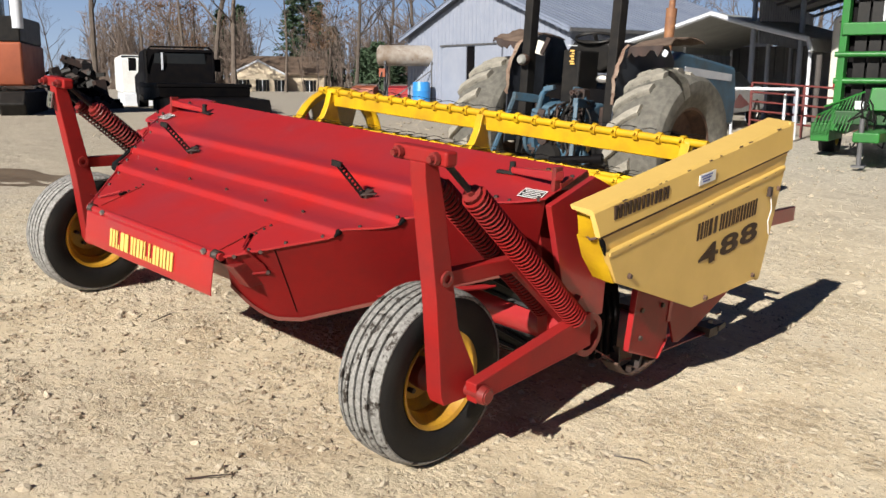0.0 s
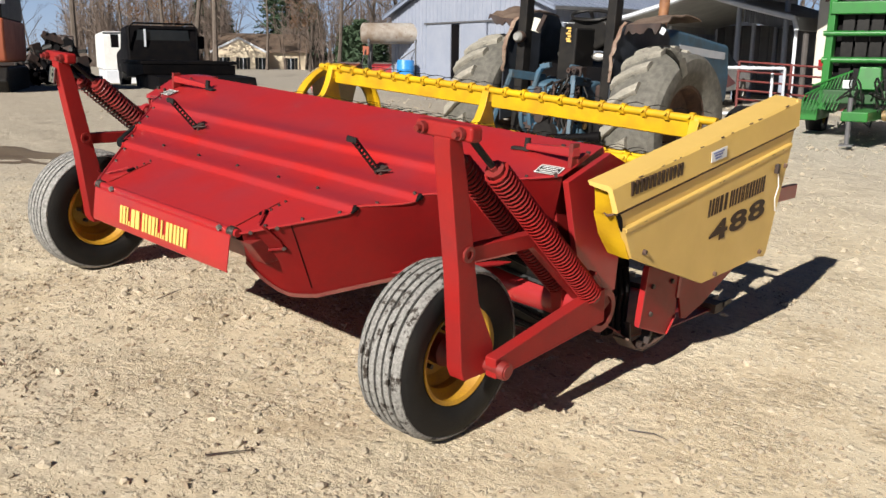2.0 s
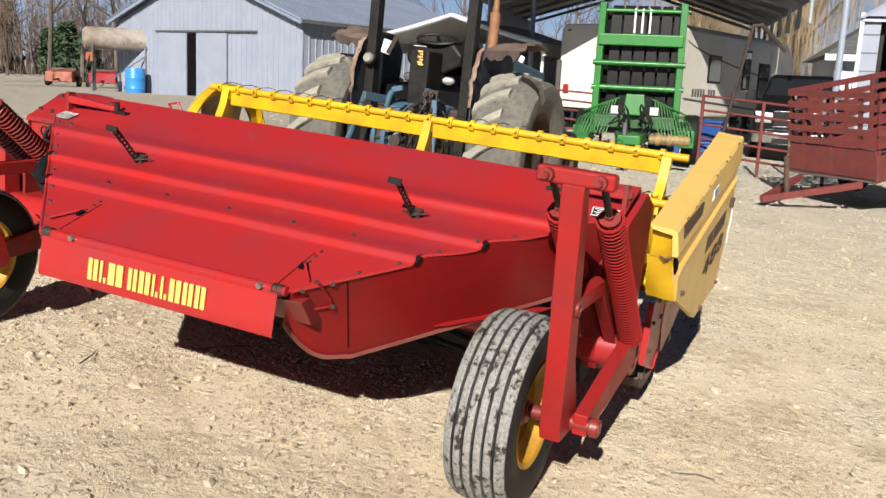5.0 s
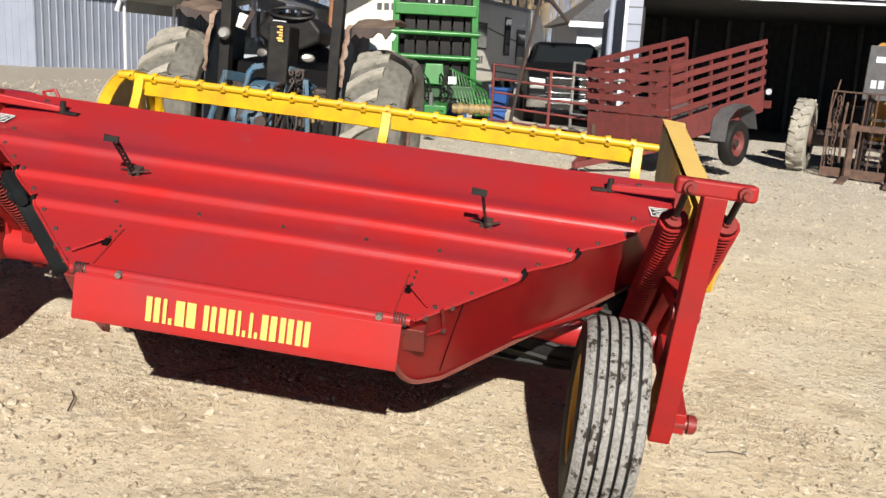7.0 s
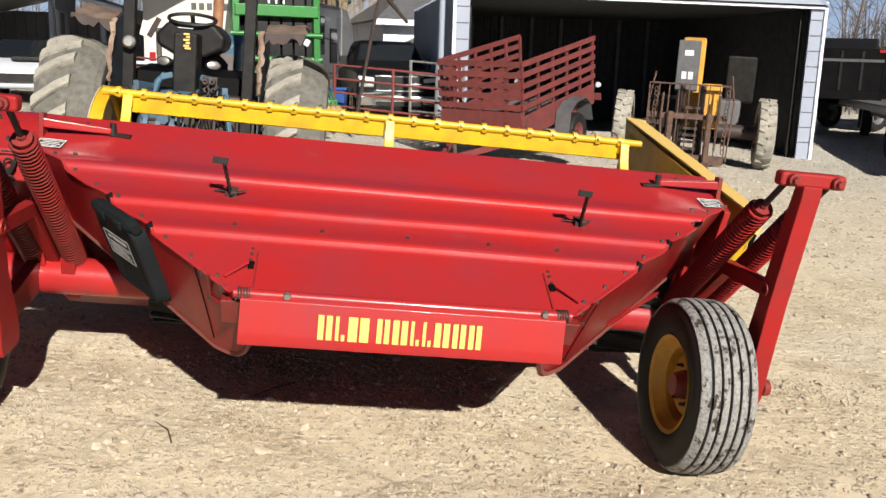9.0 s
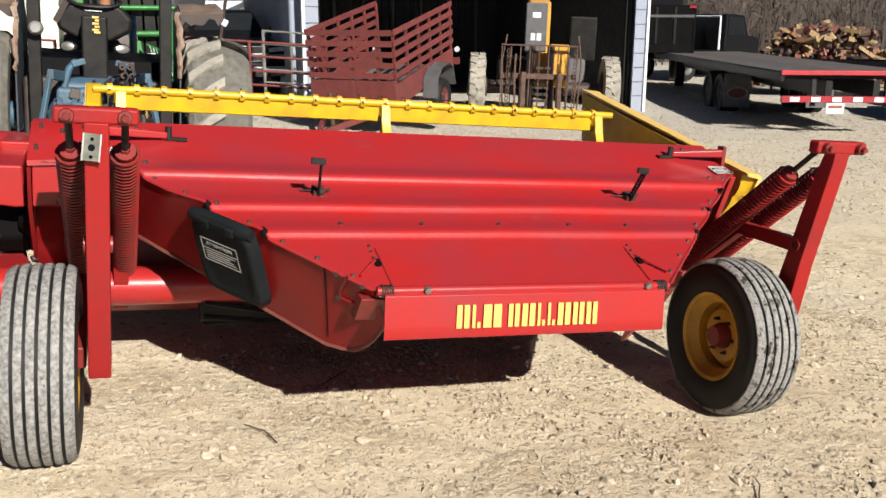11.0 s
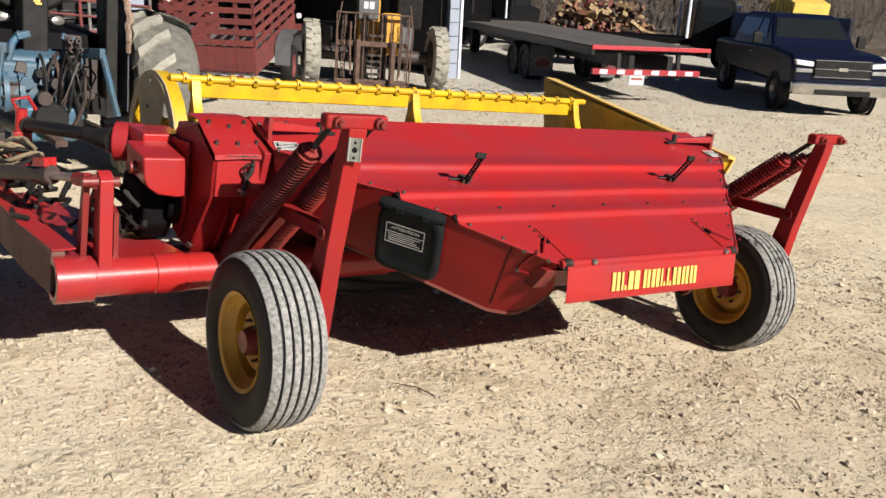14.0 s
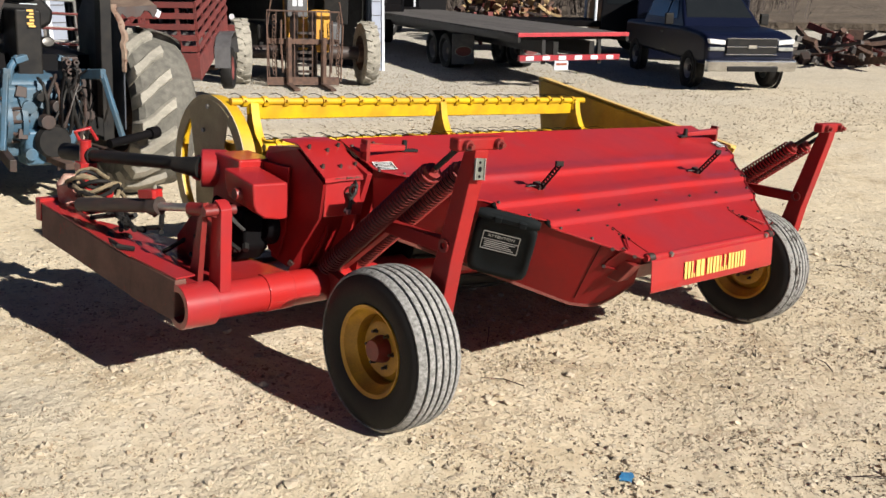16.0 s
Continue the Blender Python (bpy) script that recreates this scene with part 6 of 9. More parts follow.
    m.cyl((0.30, -0.95, 0.58), (0.70, -0.82, 0.63), 0.035, seg=14)
    m.cyl((0.68, -0.83, 0.628), (0.76, -0.80, 0.638), 0.05, seg=14)
    part("link_stabiliser", m, SOOT, t, "black link stabiliser")
    m = Mesh().bar((0, 0.1, 0.40), (0, -0.95, 0.42), 0.09, 0.05)
    part("drawbar", m, RUST, t, bevel=0.005)
    return t


tractor()


# ---- green round baler ----
def baler():
    b = thing("round_baler", "green round baler with black belts, front end towards the yard", "baler", on(-1.22, 13.3, 10) @ Matrix.Diagonal((0.92, 1, 1, 1)))
    for s in (-1, 1):
        m = Mesh().prism([(0.0, 0.85), (-0.1, 1.9), (0.05, 2.72), (0.3, 2.78), (0.75, 2.5), (1.6, 2.2), (2.5, 1.7), (2.7, 1.0), (2.4, 0.45), (0.8, 0.4), (0.2, 0.55)], s * 0.72, s * 0.80)
        part("side_wall", m, GREEN, b, "green side wall of the bale chamber", bevel=0.02)
        m = Mesh().bar((s * 0.76, -0.12, 0.5), (s * 0.74, 0.02, 2.75), 0.13, 0.16)
        part("front_post", m, GREEN, b, bevel=0.015)
        simple_wheel(b, (s * 1.08, 1.2, 0.42), 0.44, 0.3, YELLOW)
        m = Mesh().prism([(-0.25, 0.32), (-0.25, 0.62), (0.9, 0.62), (0.9, 0.32)], s * 0.82, s * 1.14)
        part("wing_frame", m, GREEN, b, bevel=0.02)
        m = Mesh().box((s * 0.36, -0.28, 0.92), (0.15, 0.03, 0.13))
        part("warning_panel", m, TRIM, b)
        for k in range(11):
            m = Mesh().path([(s * 0.36 + s * 0.055 * k, -0.2, 1.12 - 0.03 * k), (s * 0.42 + s * 0.06 * k, -0.32, 0.75), (s * 0.5 + s * 0.06 * k, -0.4, 0.5)], 0.011, 5)
            part("wind_guard_rod", m, GREEN, b)
        m = Mesh().path([(s * 0.3, -0.2, 1.13), (s * 0.95, -0.2, 0.88)], 0.016, 6)
        part("guard_rail", m, GREEN, b)
    for z, y, r in ((1.30, -0.1, 0.05), (1.72, -0.14, 0.045), (2.62, 0.0, 0.035)):
        m = Mesh().cyl((-0.86, y, z), (0.86, y, z), r, seg=12)
        part("cross_tube", m, GREEN, b)
    m = Mesh().box((0, -0.08, 2.12), (1.56, 0.14, 0.2))
    part("top_beam", m, GREEN, b, bevel=0.02)
    for k in range(6):
        m = Mesh()
        x = -0.58 + k * 0.232
        m.strip([[(x, y, z), (x + 0.19, y, z)] for y, z in ((0.12, 0.75), (0.02, 1.3), (0.02, 2.0), (0.08, 2.62), (0.3, 2.72))], 0.012)
        part("belt", m, TYRE, b, "black rubber baling belt")
    # solid black fill puts the chamber's inner shade into colour
    m = Mesh().prism([(0.16, 0.6), (0.14, 2.1), (0.2, 2.6), (0.34, 2.6), (0.34, 0.6)], -0.7, 0.7)
    part("bale_chamber", m, SOOT, b, "black fill for the shaded inside of the bale chamber")
    # white strips added to stand for the pale camper showing between belts
    for x in (-0.14, 0.0, 0.14):
        m = Mesh().box((x, -0.02, 2.45), (0.035, 0.02, 0.42))
        part("belt_gap_guide", m, TRIM, b)
    m = Mesh().box((0, -0.32, 1.02), (0.42, 0.3, 0.36), top=0.8)
    part("gear_case", m, GREEN, b, "green gear case", bevel=0.02)
    m = Mesh().box((0, -0.2, 0.72), (1.5, 0.25, 0.22))
    part("lower_beam", m, DARK_GREEN, b, bevel=0.02)
    m = Mesh().prism([(-0.2, -1.6), (0.2, -1.6), (0.35, 0.0), (-0.35, 0.0)], 0.40, 0.55, "z")
    part("tongue", m, GREEN, b, bevel=0.02)
    m = Mesh().cyl((-0.08, -1.55, 0.06), (-0.08, -1.55, 0.75), 0.04, seg=12)
    m.box((-0.08, -1.55, 0.05), (0.2, 0.2, 0.03))
    part("jack_stand", m, GREY_M, b)
    sg = part("shaft_guard", Mesh().cyl((0.33, -1.0, 0.48), (1.05, -1.0, 0.48), 0.07, seg=14), GUARD, b, "dull brass-yellow ribbed drive shaft guard")
    for k in range(7):
        part("guard_ring", Mesh().cyl((0.35 + 0.1 * k, -1.0, 0.48), (0.43 + 0.1 * k, -1.0, 0.48), 0.1 if k % 2 else 0.085, seg=14), GUARD, sg)
    rng = random.Random(3)
    for k in range(14):
        m = Mesh()
        a = Vector((rng.uniform(-0.3, 0.3), -0.4, rng.uniform(0.6, 1.1)))
        m.path([a, a + Vector((rng.uniform(-0.1, 0.1), -0.15, -0.1)), a + Vector((rng.uniform(-0.2, 0.2), -0.4, -0.35)), a + Vector((rng.uniform(-0.1, 0.1), -0.7, -0.25))], 0.015, 5)
        part("hose", m, BLACK, b)
    return b


baler()


# ---- stock trailer with slatted sides, nose on the ground ----
def stock_trailer():
    t = thing("stock_trailer", "small maroon slatted stock trailer resting nose down on its tongue", "trailer", on(2.15, 11.05, -37, 0, 9.5, 0.02))
    L, W, H = 3.0, 1.42, 1.05
    z0 = 0.42
    m = Mesh().box((0, L / 2, z0 + 0.02), (W, L, 0.06))
    part("bed", m, DECK, t)
    for name, boxes in (("front_board", [((0, 0.02, z0 + 0.22), (W, 0.04, 0.42))]),):
        for c, s in boxes:
            part(name, Mesh().box(c, s), MAROON, t, bevel=0.01)
    for s in (-1, 1):
        m = Mesh().box((s * W / 2, L / 2, z0 + 0.18), (0.04, L, 0.36))
        part("side_board", m, MAROON, t, bevel=0.01)
        for k in range(5):
            m = Mesh().box((s * (W / 2 + 0.02), L / 2, z0 + 0.50 + k * 0.165), (0.025, L, 0.085))
            part("slat", m, MAROON, t)
        for k in range(6):
            m = Mesh().box((s * (W / 2 - 0.005), 0.05 + k * (L - 0.1) / 5, z0 + 0.60), (0.035, 0.055, 1.12))
            part("stake", m, MAROON, t)
        m = Mesh()
        m.strip([[(s * (W / 2 + 0.04), y, z), (s * (W / 2 + 0.30), y, z)] for y, z in ((1.15, 0.30), (1.25, 0.62), (1.5, 0.74), (1.9, 0.74), (2.1, 0.62), (2.2, 0.30))], 0.01)
        part("mudguard", m, GREY_M, t, "bent grey mudguard")
        w = simple_wheel(t, (s * (W / 2 + 0.17), 1.68, 0.16), 0.36, 0.2, MAROON)
        m = Mesh().box((s * (W / 2 + 0.06), L + 0.03, z0 + 0.12), (0.14, 0.04, 0.12))
        lb = part("lamp_bracket", m, MAROON, t)
        m = Mesh().cyl((s * (W / 2 + 0.1), L - 0.02, z0 + 0.34), (s * (W / 2 + 0.1), L + 0.0, z0 + 0.34), 0.05, seg=16)
        part("reflector", m, TRIM, lb, "round white marker")
    for k in range(5):
        m = Mesh().box((0, -0.015, z0 + 0.50 + k * 0.165), (W, 0.025, 0.085))
        part("slat", m, MAROON, t)
    for x in (-0.45, 0.0, 0.45):
        m = Mesh().box((x, 0.012, z0 + 0.60), (0.055, 0.035, 1.12))
        part("stake", m, MAROON, t)
    for s in (-1, 1):
        m = Mesh().bar((s * 0.5, 0.0, z0 - 0.05), (0, -1.35, z0 - 0.06), 0.06, 0.09)
        part("tongue_bar", m, MAROON, t, bevel=0.005)
    m = Mesh().cyl((0.02, -0.9, z0 - 0.1), (0.02, -0.9, z0 + 0.45), 0.035, seg=10)
    part("jack", m, RUST, t)
    m = Mesh().cyl((-W / 2, 1.68, 0.16), (W / 2, 1.68, 0.16), 0.035, seg=10)
    part("axle", m, RUST, t)
    return t


stock_trailer()


# ---- open fronted machine shed ----
def ribbed(a, b, z0, z1, rib=0.23, proud=0.025, top=None):
    """A ribbed steel wall sheet from a to b (plan), with its ribs proud; top(t) gives the height along it."""
    a, b = Vector((*a, 0)), Vector((*b, 0))
    d = (b - a)
    L = d.length
    d.normalize()
    nrm = Vector((d.y, -d.x, 0))
    n = max(2, int(L / rib))
    m = Mesh()
    xs = []
    for i in range(n + 1):
        u = i * L / n
        xs += [(u - 0.03, 0), (u - 0.015, proud), (u + 0.015, proud), (u + 0.03, 0)]
    xs = [(min(max(u, 0), L), p) for u, p in xs]
    rows = [[a + d * u + nrm * p + Vector((0, 0, z)) for u, p in xs] for z in (z0,)]
    rows.append([a + d * u + nrm * p + Vector((0, 0, top(u / L) if top else z1)) for u, p in xs])
    m.strip(rows, 0.02)
    return m


def shed():
    base = height(6, 17) - 0.15
    s = thing("machine_shed", "open-fronted light grey steel machine shed, dark inside", "shed")
    x0, x1, y0, y1, zt = 2.25, 10.35, 15.9, 25.0, 2.98
    for x, sg in ((x0, 1), (x1, -1)):
        m = ribbed((x, y0 + 0.05) if sg < 0 else (x, y1), (x, y1) if sg < 0 else (x, y0 + 0.05), base, zt)
        part("side_wall", m, METAL_WALL, s, "ribbed steel side wall")
        m = Mesh().box((x + sg * 0.16, y0, (base + zt) / 2), (0.32, 0.05, zt - base))
        leg = part("front_leg", m, METAL_WALL, s, "pale steel front leg with panel seams")
        for k in range(9):
            m = Mesh().box((x + sg * 0.16, y0 - 0.03, base + 0.4 + k * 0.33), (0.30, 0.012, 0.02))
            part("panel_seam", m, GREY_M, leg)
        m = Mesh().box((x, y0 - 0.03, (base + zt) / 2), (0.07, 0.09, zt - base + 0.1))
        part("corner_trim", m, TRIM, s)
        m = Mesh().box((x + sg * 0.36, y0 + 0.3, (base + zt) / 2), (0.08, 0.08, zt - base))
        part("inner_post", m, BLACK, s)
    # dark back wall, linings and ceiling put the shed's inner shade into colour
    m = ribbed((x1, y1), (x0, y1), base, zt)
    part("back_wall", m, SHADE_IN, s)
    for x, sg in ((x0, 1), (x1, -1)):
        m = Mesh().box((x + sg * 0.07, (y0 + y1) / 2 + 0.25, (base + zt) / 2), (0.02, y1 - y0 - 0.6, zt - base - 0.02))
        part("inner_lining", m, SHADE_IN, s, "added lining, dark to stand for inner shade")
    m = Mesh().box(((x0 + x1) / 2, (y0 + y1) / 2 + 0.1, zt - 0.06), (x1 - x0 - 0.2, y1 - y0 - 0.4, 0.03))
    part("inner_ceiling", m, SHADE_IN, s)
    # roof, rounded at the eaves, with its front fascia
    rows = []
    for t in [i / 16 for i in range(17)]:
        x = x0 + (x1 - x0) * t
        z = zt + 1.15 - abs(t - 0.5) * 2 * 1.0 - (0.22 if t in (0.0, 1.0) else 0)
        rows.append([(x, y0 - 0.15, z), (x, (y0 + y1) / 2, z), (x, y1, z)])
    m = Mesh().strip([list(reversed(r)) for r in rows], 0.05)
    part("roof", m, METAL_ROOF, s, "low grey steel roof")
    pts = [(r[0][0], r[0][2]) for r in rows]
    m = Mesh().prism([(x, z + 0.02) for x, z in pts] + [(x1, zt - 0.02), (x0, zt - 0.02)], y0 - 0.14, y0 - 0.1, "y")
    part("gable_fascia", m, METAL_WALL, s)
    m = Mesh().box(((x0 + x1) / 2, y0 - 0.06, zt - 0.05), (x1 - x0, 0.1, 0.12))
    part("header_beam", m, TRIM, s)
    for k in range(8):
        x = x0 + 0.8 + k * 0.93
        m = Mesh().box((x, y1 - 0.1, (base + zt) / 2), (0.08, 0.08, zt - base))
        part("wall_stud", m, GREY_M, s)
    return s


shed()


# ---- forklift loader standing in the shed mouth ----
def loader():
    f = thing("fork_loader", "old yellow rough-terrain forklift with a rusty fork frame", "forklift", on(6.68, 13.95, -22, 1.5))
    for s in (-1, 1):
        w = part("drive_wheel", Mesh().cyl((-0.2, 0, 0), (0.2, 0, 0), 0.2, seg=14), RUST, f)
        w.matrix_local = pose(s * 1.34 + 0.08, 0.0, 0.66)
        part("tyre", Mesh().lathe([(-0.12, 0.36), (-0.16, 0.42), (-0.17, 0.55), (-0.14, 0.635), (-0.08, 0.65), (0.08, 0.65), (0.14, 0.635), (0.17, 0.55), (0.16, 0.42), (0.12, 0.36)], seg=40), DUSTY, w, "tan dusty lugged tyre")
        part("rim", Mesh().lathe([(-0.15, 0.37), (-0.1, 0.34), (0, 0.3), (0, 0.1), (0.03, 0.1), (0.1, 0.34), (0.15, 0.37)], seg=24), RUST, w)
        for k in range(18):
            for sd in (-1, 1):
                a = (k + 0.5 * (sd > 0)) * math.tau / 18
                m = Mesh().box((sd * 0.08, 0, 0.655), (0.14, 0.055, 0.035), pose(0, 0, 0, math.degrees(a), 0, 0), rot=(0, 0, sd * 24))
                part("lug", m, DUSTY, w)
        m = Mesh().cyl((s * 0.5, 0, 0.66), (s * 1.2 + 0.08, 0, 0.66), 0.14, seg=14)
        part("axle_end", m, GREASE, f)
        m = Mesh().bar((s * 0.2, -0.3, 0.1), (s * 0.2, -0.3, 1.5), 0.1, 0.14)
        part("mast_channel", m, GREASE, f)
        m = Mesh().bar((s * 0.36, -0.62, 0.06), (s * 0.36, -1.5, 0.05), 0.12, 0.045)
        part("fork", m, RUST, f)
        m = Mesh().bar((s * 0.36, -0.6, 0.04), (s * 0.36, -0.6, 1.0), 0.12, 0.05)
        part("fork_shank", m, RUST, f)
        m = Mesh().path([(s * 0.52, -0.62, 1.35), (s * 0.53, -0.64, 0.9), (s * 0.5, -0.65, 0.3)], 0.022, 6)
        part("chain", m, RUST, f, "hanging rusty chain")
        for k in range(14):
            q = Vector((s * 0.66 + 0.01 * math.sin(k), -0.58, 1.40 - 0.085 * k))
            m = Mesh().path([q + Vector((0.030 * math.cos(a), 0.012 * math.sin(a) * (k % 2), 0.048 * math.sin(a))) for a in [i * math.tau / 8 for i in range(8)]], 0.010, 5, True)
            part("chain_link", m, RUST, f)
        m = Mesh().path([(s * 0.74, -0.5, 0.1), (s * 0.78, -0.5, 1.2), (s * 0.70, -0.5, 1.72)], 0.016, 6)
        part("guard_post", m, RUST, f)
    for z, h in ((0.12, 0.16), (0.92, 0.10), (1.52, 0.03)):
        m = Mesh().box((-0.05, -0.52, z), (1.5, 0.06, h))
        part("carriage_rail", m, RUST, f)
    for k in range(9):
        x = -0.79 + k * 0.185
        m = Mesh().box((x, -0.52, 0.82), (0.022, 0.022, 1.42))
        part("guard_bar", m, RUST, f)
    for k in range(7):
        m = Mesh().box((0.02, -0.38, 0.3 + 0.13 * k), (0.34, 0.06, 0.05))
        part("mast_rung", m, GREASE, f)
    m = Mesh().box((-0.13, -0.15, 1.86), (0.42, 0.34, 0.95))
    c = part("control_tower", m, GREY_M, f, "grey upright cover with white stickers", bevel=0.02)
    for x, z, w2, h2 in ((-0.13, 2.1, 0.16, 0.1), (-0.19, 1.68, 0.09, 0.14), (-0.07, 1.68, 0.09, 0.14)):
        m = Mesh().box((x, -0.323, z), (w2, 0.006, h2))
        part("sticker", m, TRIM, c)
    m = Mesh().prism([(0.1, 0.7), (0.1, 2.36), (0.7, 2.42), (0.7, 0.7)], -0.26, 0.17)
    part("boom", m, AMBER, f, "yellow boom", bevel=0.03)
    m = Mesh().box((0.36, -0.24, 1.12), (0.38, 0.2, 0.85))
    part("lift_head", m, AMBER, f, bevel=0.03)
    m = Mesh().prism([(0.3, 0.7), (0.3, 1.25), (2.6, 1.3), (2.6, 0.6)], 0.25, 0.95)
    part("engine_box", m, GREY_M, f, bevel=0.05)
    # cab coloured black to carry the shade of the shed
    m = Mesh().prism([(0.7, 1.2), (0.6, 2.1), (1.7, 2.1), (1.7, 1.2)], 0.62, 1.18)
    part("cab", m, BLACK, f, "operator cab, blackened for the shed's shade", bevel=0.04)
    m = Mesh().prism([(0.4, 0.6), (0.4, 1.2), (2.6, 1.2), (2.6, 0.6)], -0.85, -0.2)
    part("side_tank", m, BLACK, f, "dark side tank", bevel=0.05)
    return f


loader()


# ---- steel barn across the yard ----
def barn():
    z0 = -0.2
    b = thing("barn", "pale grey ribbed steel barn with a blue-grey gable roof", "barn", pose(-16.2, 25.6, 0, 0, 0, -16))
    # local: corner at the origin, gable runs along -x, the long side along +y
    W, L, E, A = 12.5, 10.6, 3.32, 5.35
    top = lambda t: E + (A - E) * (1 - abs(2 * t - 1))
    part("gable_wall", ribbed((-W, 0), (0, 0), z0, E, 0.32, 0.03, top), METAL_WALL, b, "ribbed pale steel gable wall")
    part("side_wall", ribbed((0, 0), (0, L), z0, E, 0.32, 0.03), METAL_WALL, b, "ribbed pale steel side wall")
    part("back_wall", ribbed((0, L), (-W, L), z0, E, 0.6, 0.03, top), METAL_WALL, b)
    part("far_wall", ribbed((-W, L), (-W, 0), z0, E, 0.6, 0.03), METAL_WALL, b)
    for s in (-1, 1):
        m = Mesh()
        x = 0.35 if s > 0 else -W - 0.35
        n = 34
        rows = []
        for i in range(n + 1):
            y = -0.35 + (L + 0.7) * i / n
            rows += [[(-W / 2, y + d, A + 0.12 + h), (x, y + d, E - 0.02 + h)] for d, h in ((-0.03, 0), (-0.015, 0.03), (0.015, 0.03), (0.03, 0))]
        m.strip(rows if s > 0 else [list(reversed(r)) for r in rows], 0.05)
        part("roof_slope", m, METAL_ROOF, b, "blue-grey ribbed roof slope")
        m = Mesh().bar((-W / 2, -0.36, A + 0.06), (x, -0.36, E - 0.08), 0.04, 0.16)
        part("gable_trim", m, METAL_ROOF, b)
    m = Mesh().bar((0.36, -0.35, E - 0.06), (0.36, L + 0.35, E - 0.06), 0.12, 0.12)
    part("gutter", m, GREY_M, b)
    m = Mesh().box((-5.9, -0.1, 2.92), (6.8, 0.06, 0.07))
    d = part("door_track", m, GREY_M, b)
    # black box on the wall stands for the unlit inside behind the door
    m = Mesh().box((-6.70, -0.05, 1.32), (0.66, 0.08, 3.05))
    part("door_gap", m, SOOT, b, "black box for the unlit gap of the sliding door")
    m = Mesh().box((-8.05, -0.1, 1.3), (2.0, 0.05, 3.1))
    part("sliding_door", m, METAL_WALL, b, "sliding steel door leaf")
    m = Mesh().box((-5.35, -0.1, 1.3), (2.0, 0.05, 3.1))
    part("sliding_door", m, METAL_WALL, b)
    return b


barn()


def fuel_tank():
    t = thing("fuel_tank", "weathered fuel tank on a tall steel stand", "tank", on(-27.1, 28.0, 40, dz=-0.3))
    z = 2.55
    m = Mesh().lathe([(-1.55, 0.0), (-1.5, 0.35), (-1.4, 0.48), (1.4, 0.48), (1.5, 0.35), (1.55, 0.0)], (0, 0, z), "x", 32, False)
    part("tank_shell", m, TANK, t, "rust-streaked grey tank shell")
    for x in (-1.1, 1.1):
        for y in (-0.4, 0.4):
            m = Mesh().bar((x, y, 0), (x, y, z - 0.25), 0.08, 0.08)
            part("leg", m, GREY_M, t)
        m = Mesh().box((x, 0, z - 0.35), (0.1, 1.0, 0.12))
        part("cradle", m, GREY_M, t)
    m = Mesh().bar((-1.1, -0.4, 0.3), (1.1, -0.4, 1.9), 0.05, 0.05)
    part("brace", m, GREY_M, t)
    m = Mesh().box((-1.2, -0.55, 1.75), (0.3, 0.3, 0.4))
    part("pump", m, ORANGE, t, "red fuel pump", bevel=0.04)
    m = Mesh().path([(-1.2, -0.7, 1.8), (-1.35, -0.9, 1.2), (-1.2, -0.95, 0.5), (-1.0, -0.9, 0.9), (-0.9, -0.7, 1.7)], 0.03, 6)
    part("hose", m, BLACK, t)
    return t


fuel_tank()
m = Mesh().lathe([(0, 0.0), (0, 0.27), (0.04, 0.29), (0.3, 0.3), (0.33, 0.31), (0.36, 0.3), (0.6, 0.3), (0.63, 0.31), (0.66, 0.3), (0.86, 0.29), (0.9, 0.27), (0.9, 0.0)], (0, 0, 0), "z", 28, False)
solo("barrel", m, BARREL, "bright blue plastic barrel standing by the tank", "barrel", at=on(-25.9, 27.6, dz=-0.3) @ Matrix.Diagonal((1.35, 1.35, 1.5, 1)))


# ---- carports, camper and yard clutter ----
def big_carport():
    c = thing("carport", "tall open carport with a grey steel roof", "carport", pose(0.3, 17.8, 0, 0, 0, 11) @ pose(-0.3, -17.8, 0))
    g = height(-4, 22)
    x0, x1, y0, y1, E, A = -6.5, 1.3, 23.0, 30.5, 3.7, 4.9
    for x in (x0, -5.27):
        m = Mesh().cyl((x, y0, g - 0.1), (x, y0, E + 0.3), 0.07, seg=10)
        part("post", m, METAL_WALL, c, "pale steel post")
    for x in (x0,):
        for y in (24.8, 27.8, y1):
            m = Mesh().cyl((x, y, g - 0.3), (x, y, E), 0.06, seg=10)
            part("post", m, METAL_WALL, c)
    n = 30
    rows = []
    for i in range(n + 1):
        t = i / n
        x = x0 - 0.3 + (x1 - x0 + 0.6) * t
        z = E + (A - E) * (1 - abs(2 * t - 1))
        for d, h in ((-0.04, 0), (-0.02, 0.03), (0.02, 0.03), (0.04, 0)):
            rows.append([(x + d, y, z + h) for y in (y0 - 5.2, y1)])
    part("roof", Mesh().strip([list(reversed(r)) for r in rows], 0.04), CARPORT, c, "ribbed grey carport roof")
    for k in range(8):
        y = y0 - 4.9 + k * 1.75
        m = Mesh().path([(x0, y, E - 0.1), (x0 + 0.5, y, E + 0.05), ((x0 + x1) / 2, y, A - 0.1), (x1 - 0.5, y, E + 0.05), (x1, y, E - 0.1), (x1, y, E - 0.7)], 0.05, 6)
        part("roof_bow", m, CARPORT, c)
    # clad upper side panel by the two posts
    part("side_panel", ribbed((x0 + 0.05, y0 + 0.3), (x0 + 0.05, y1), 2.5, E, 0.3, 0.02), METAL_WALL, c)
    return c


big_carport()


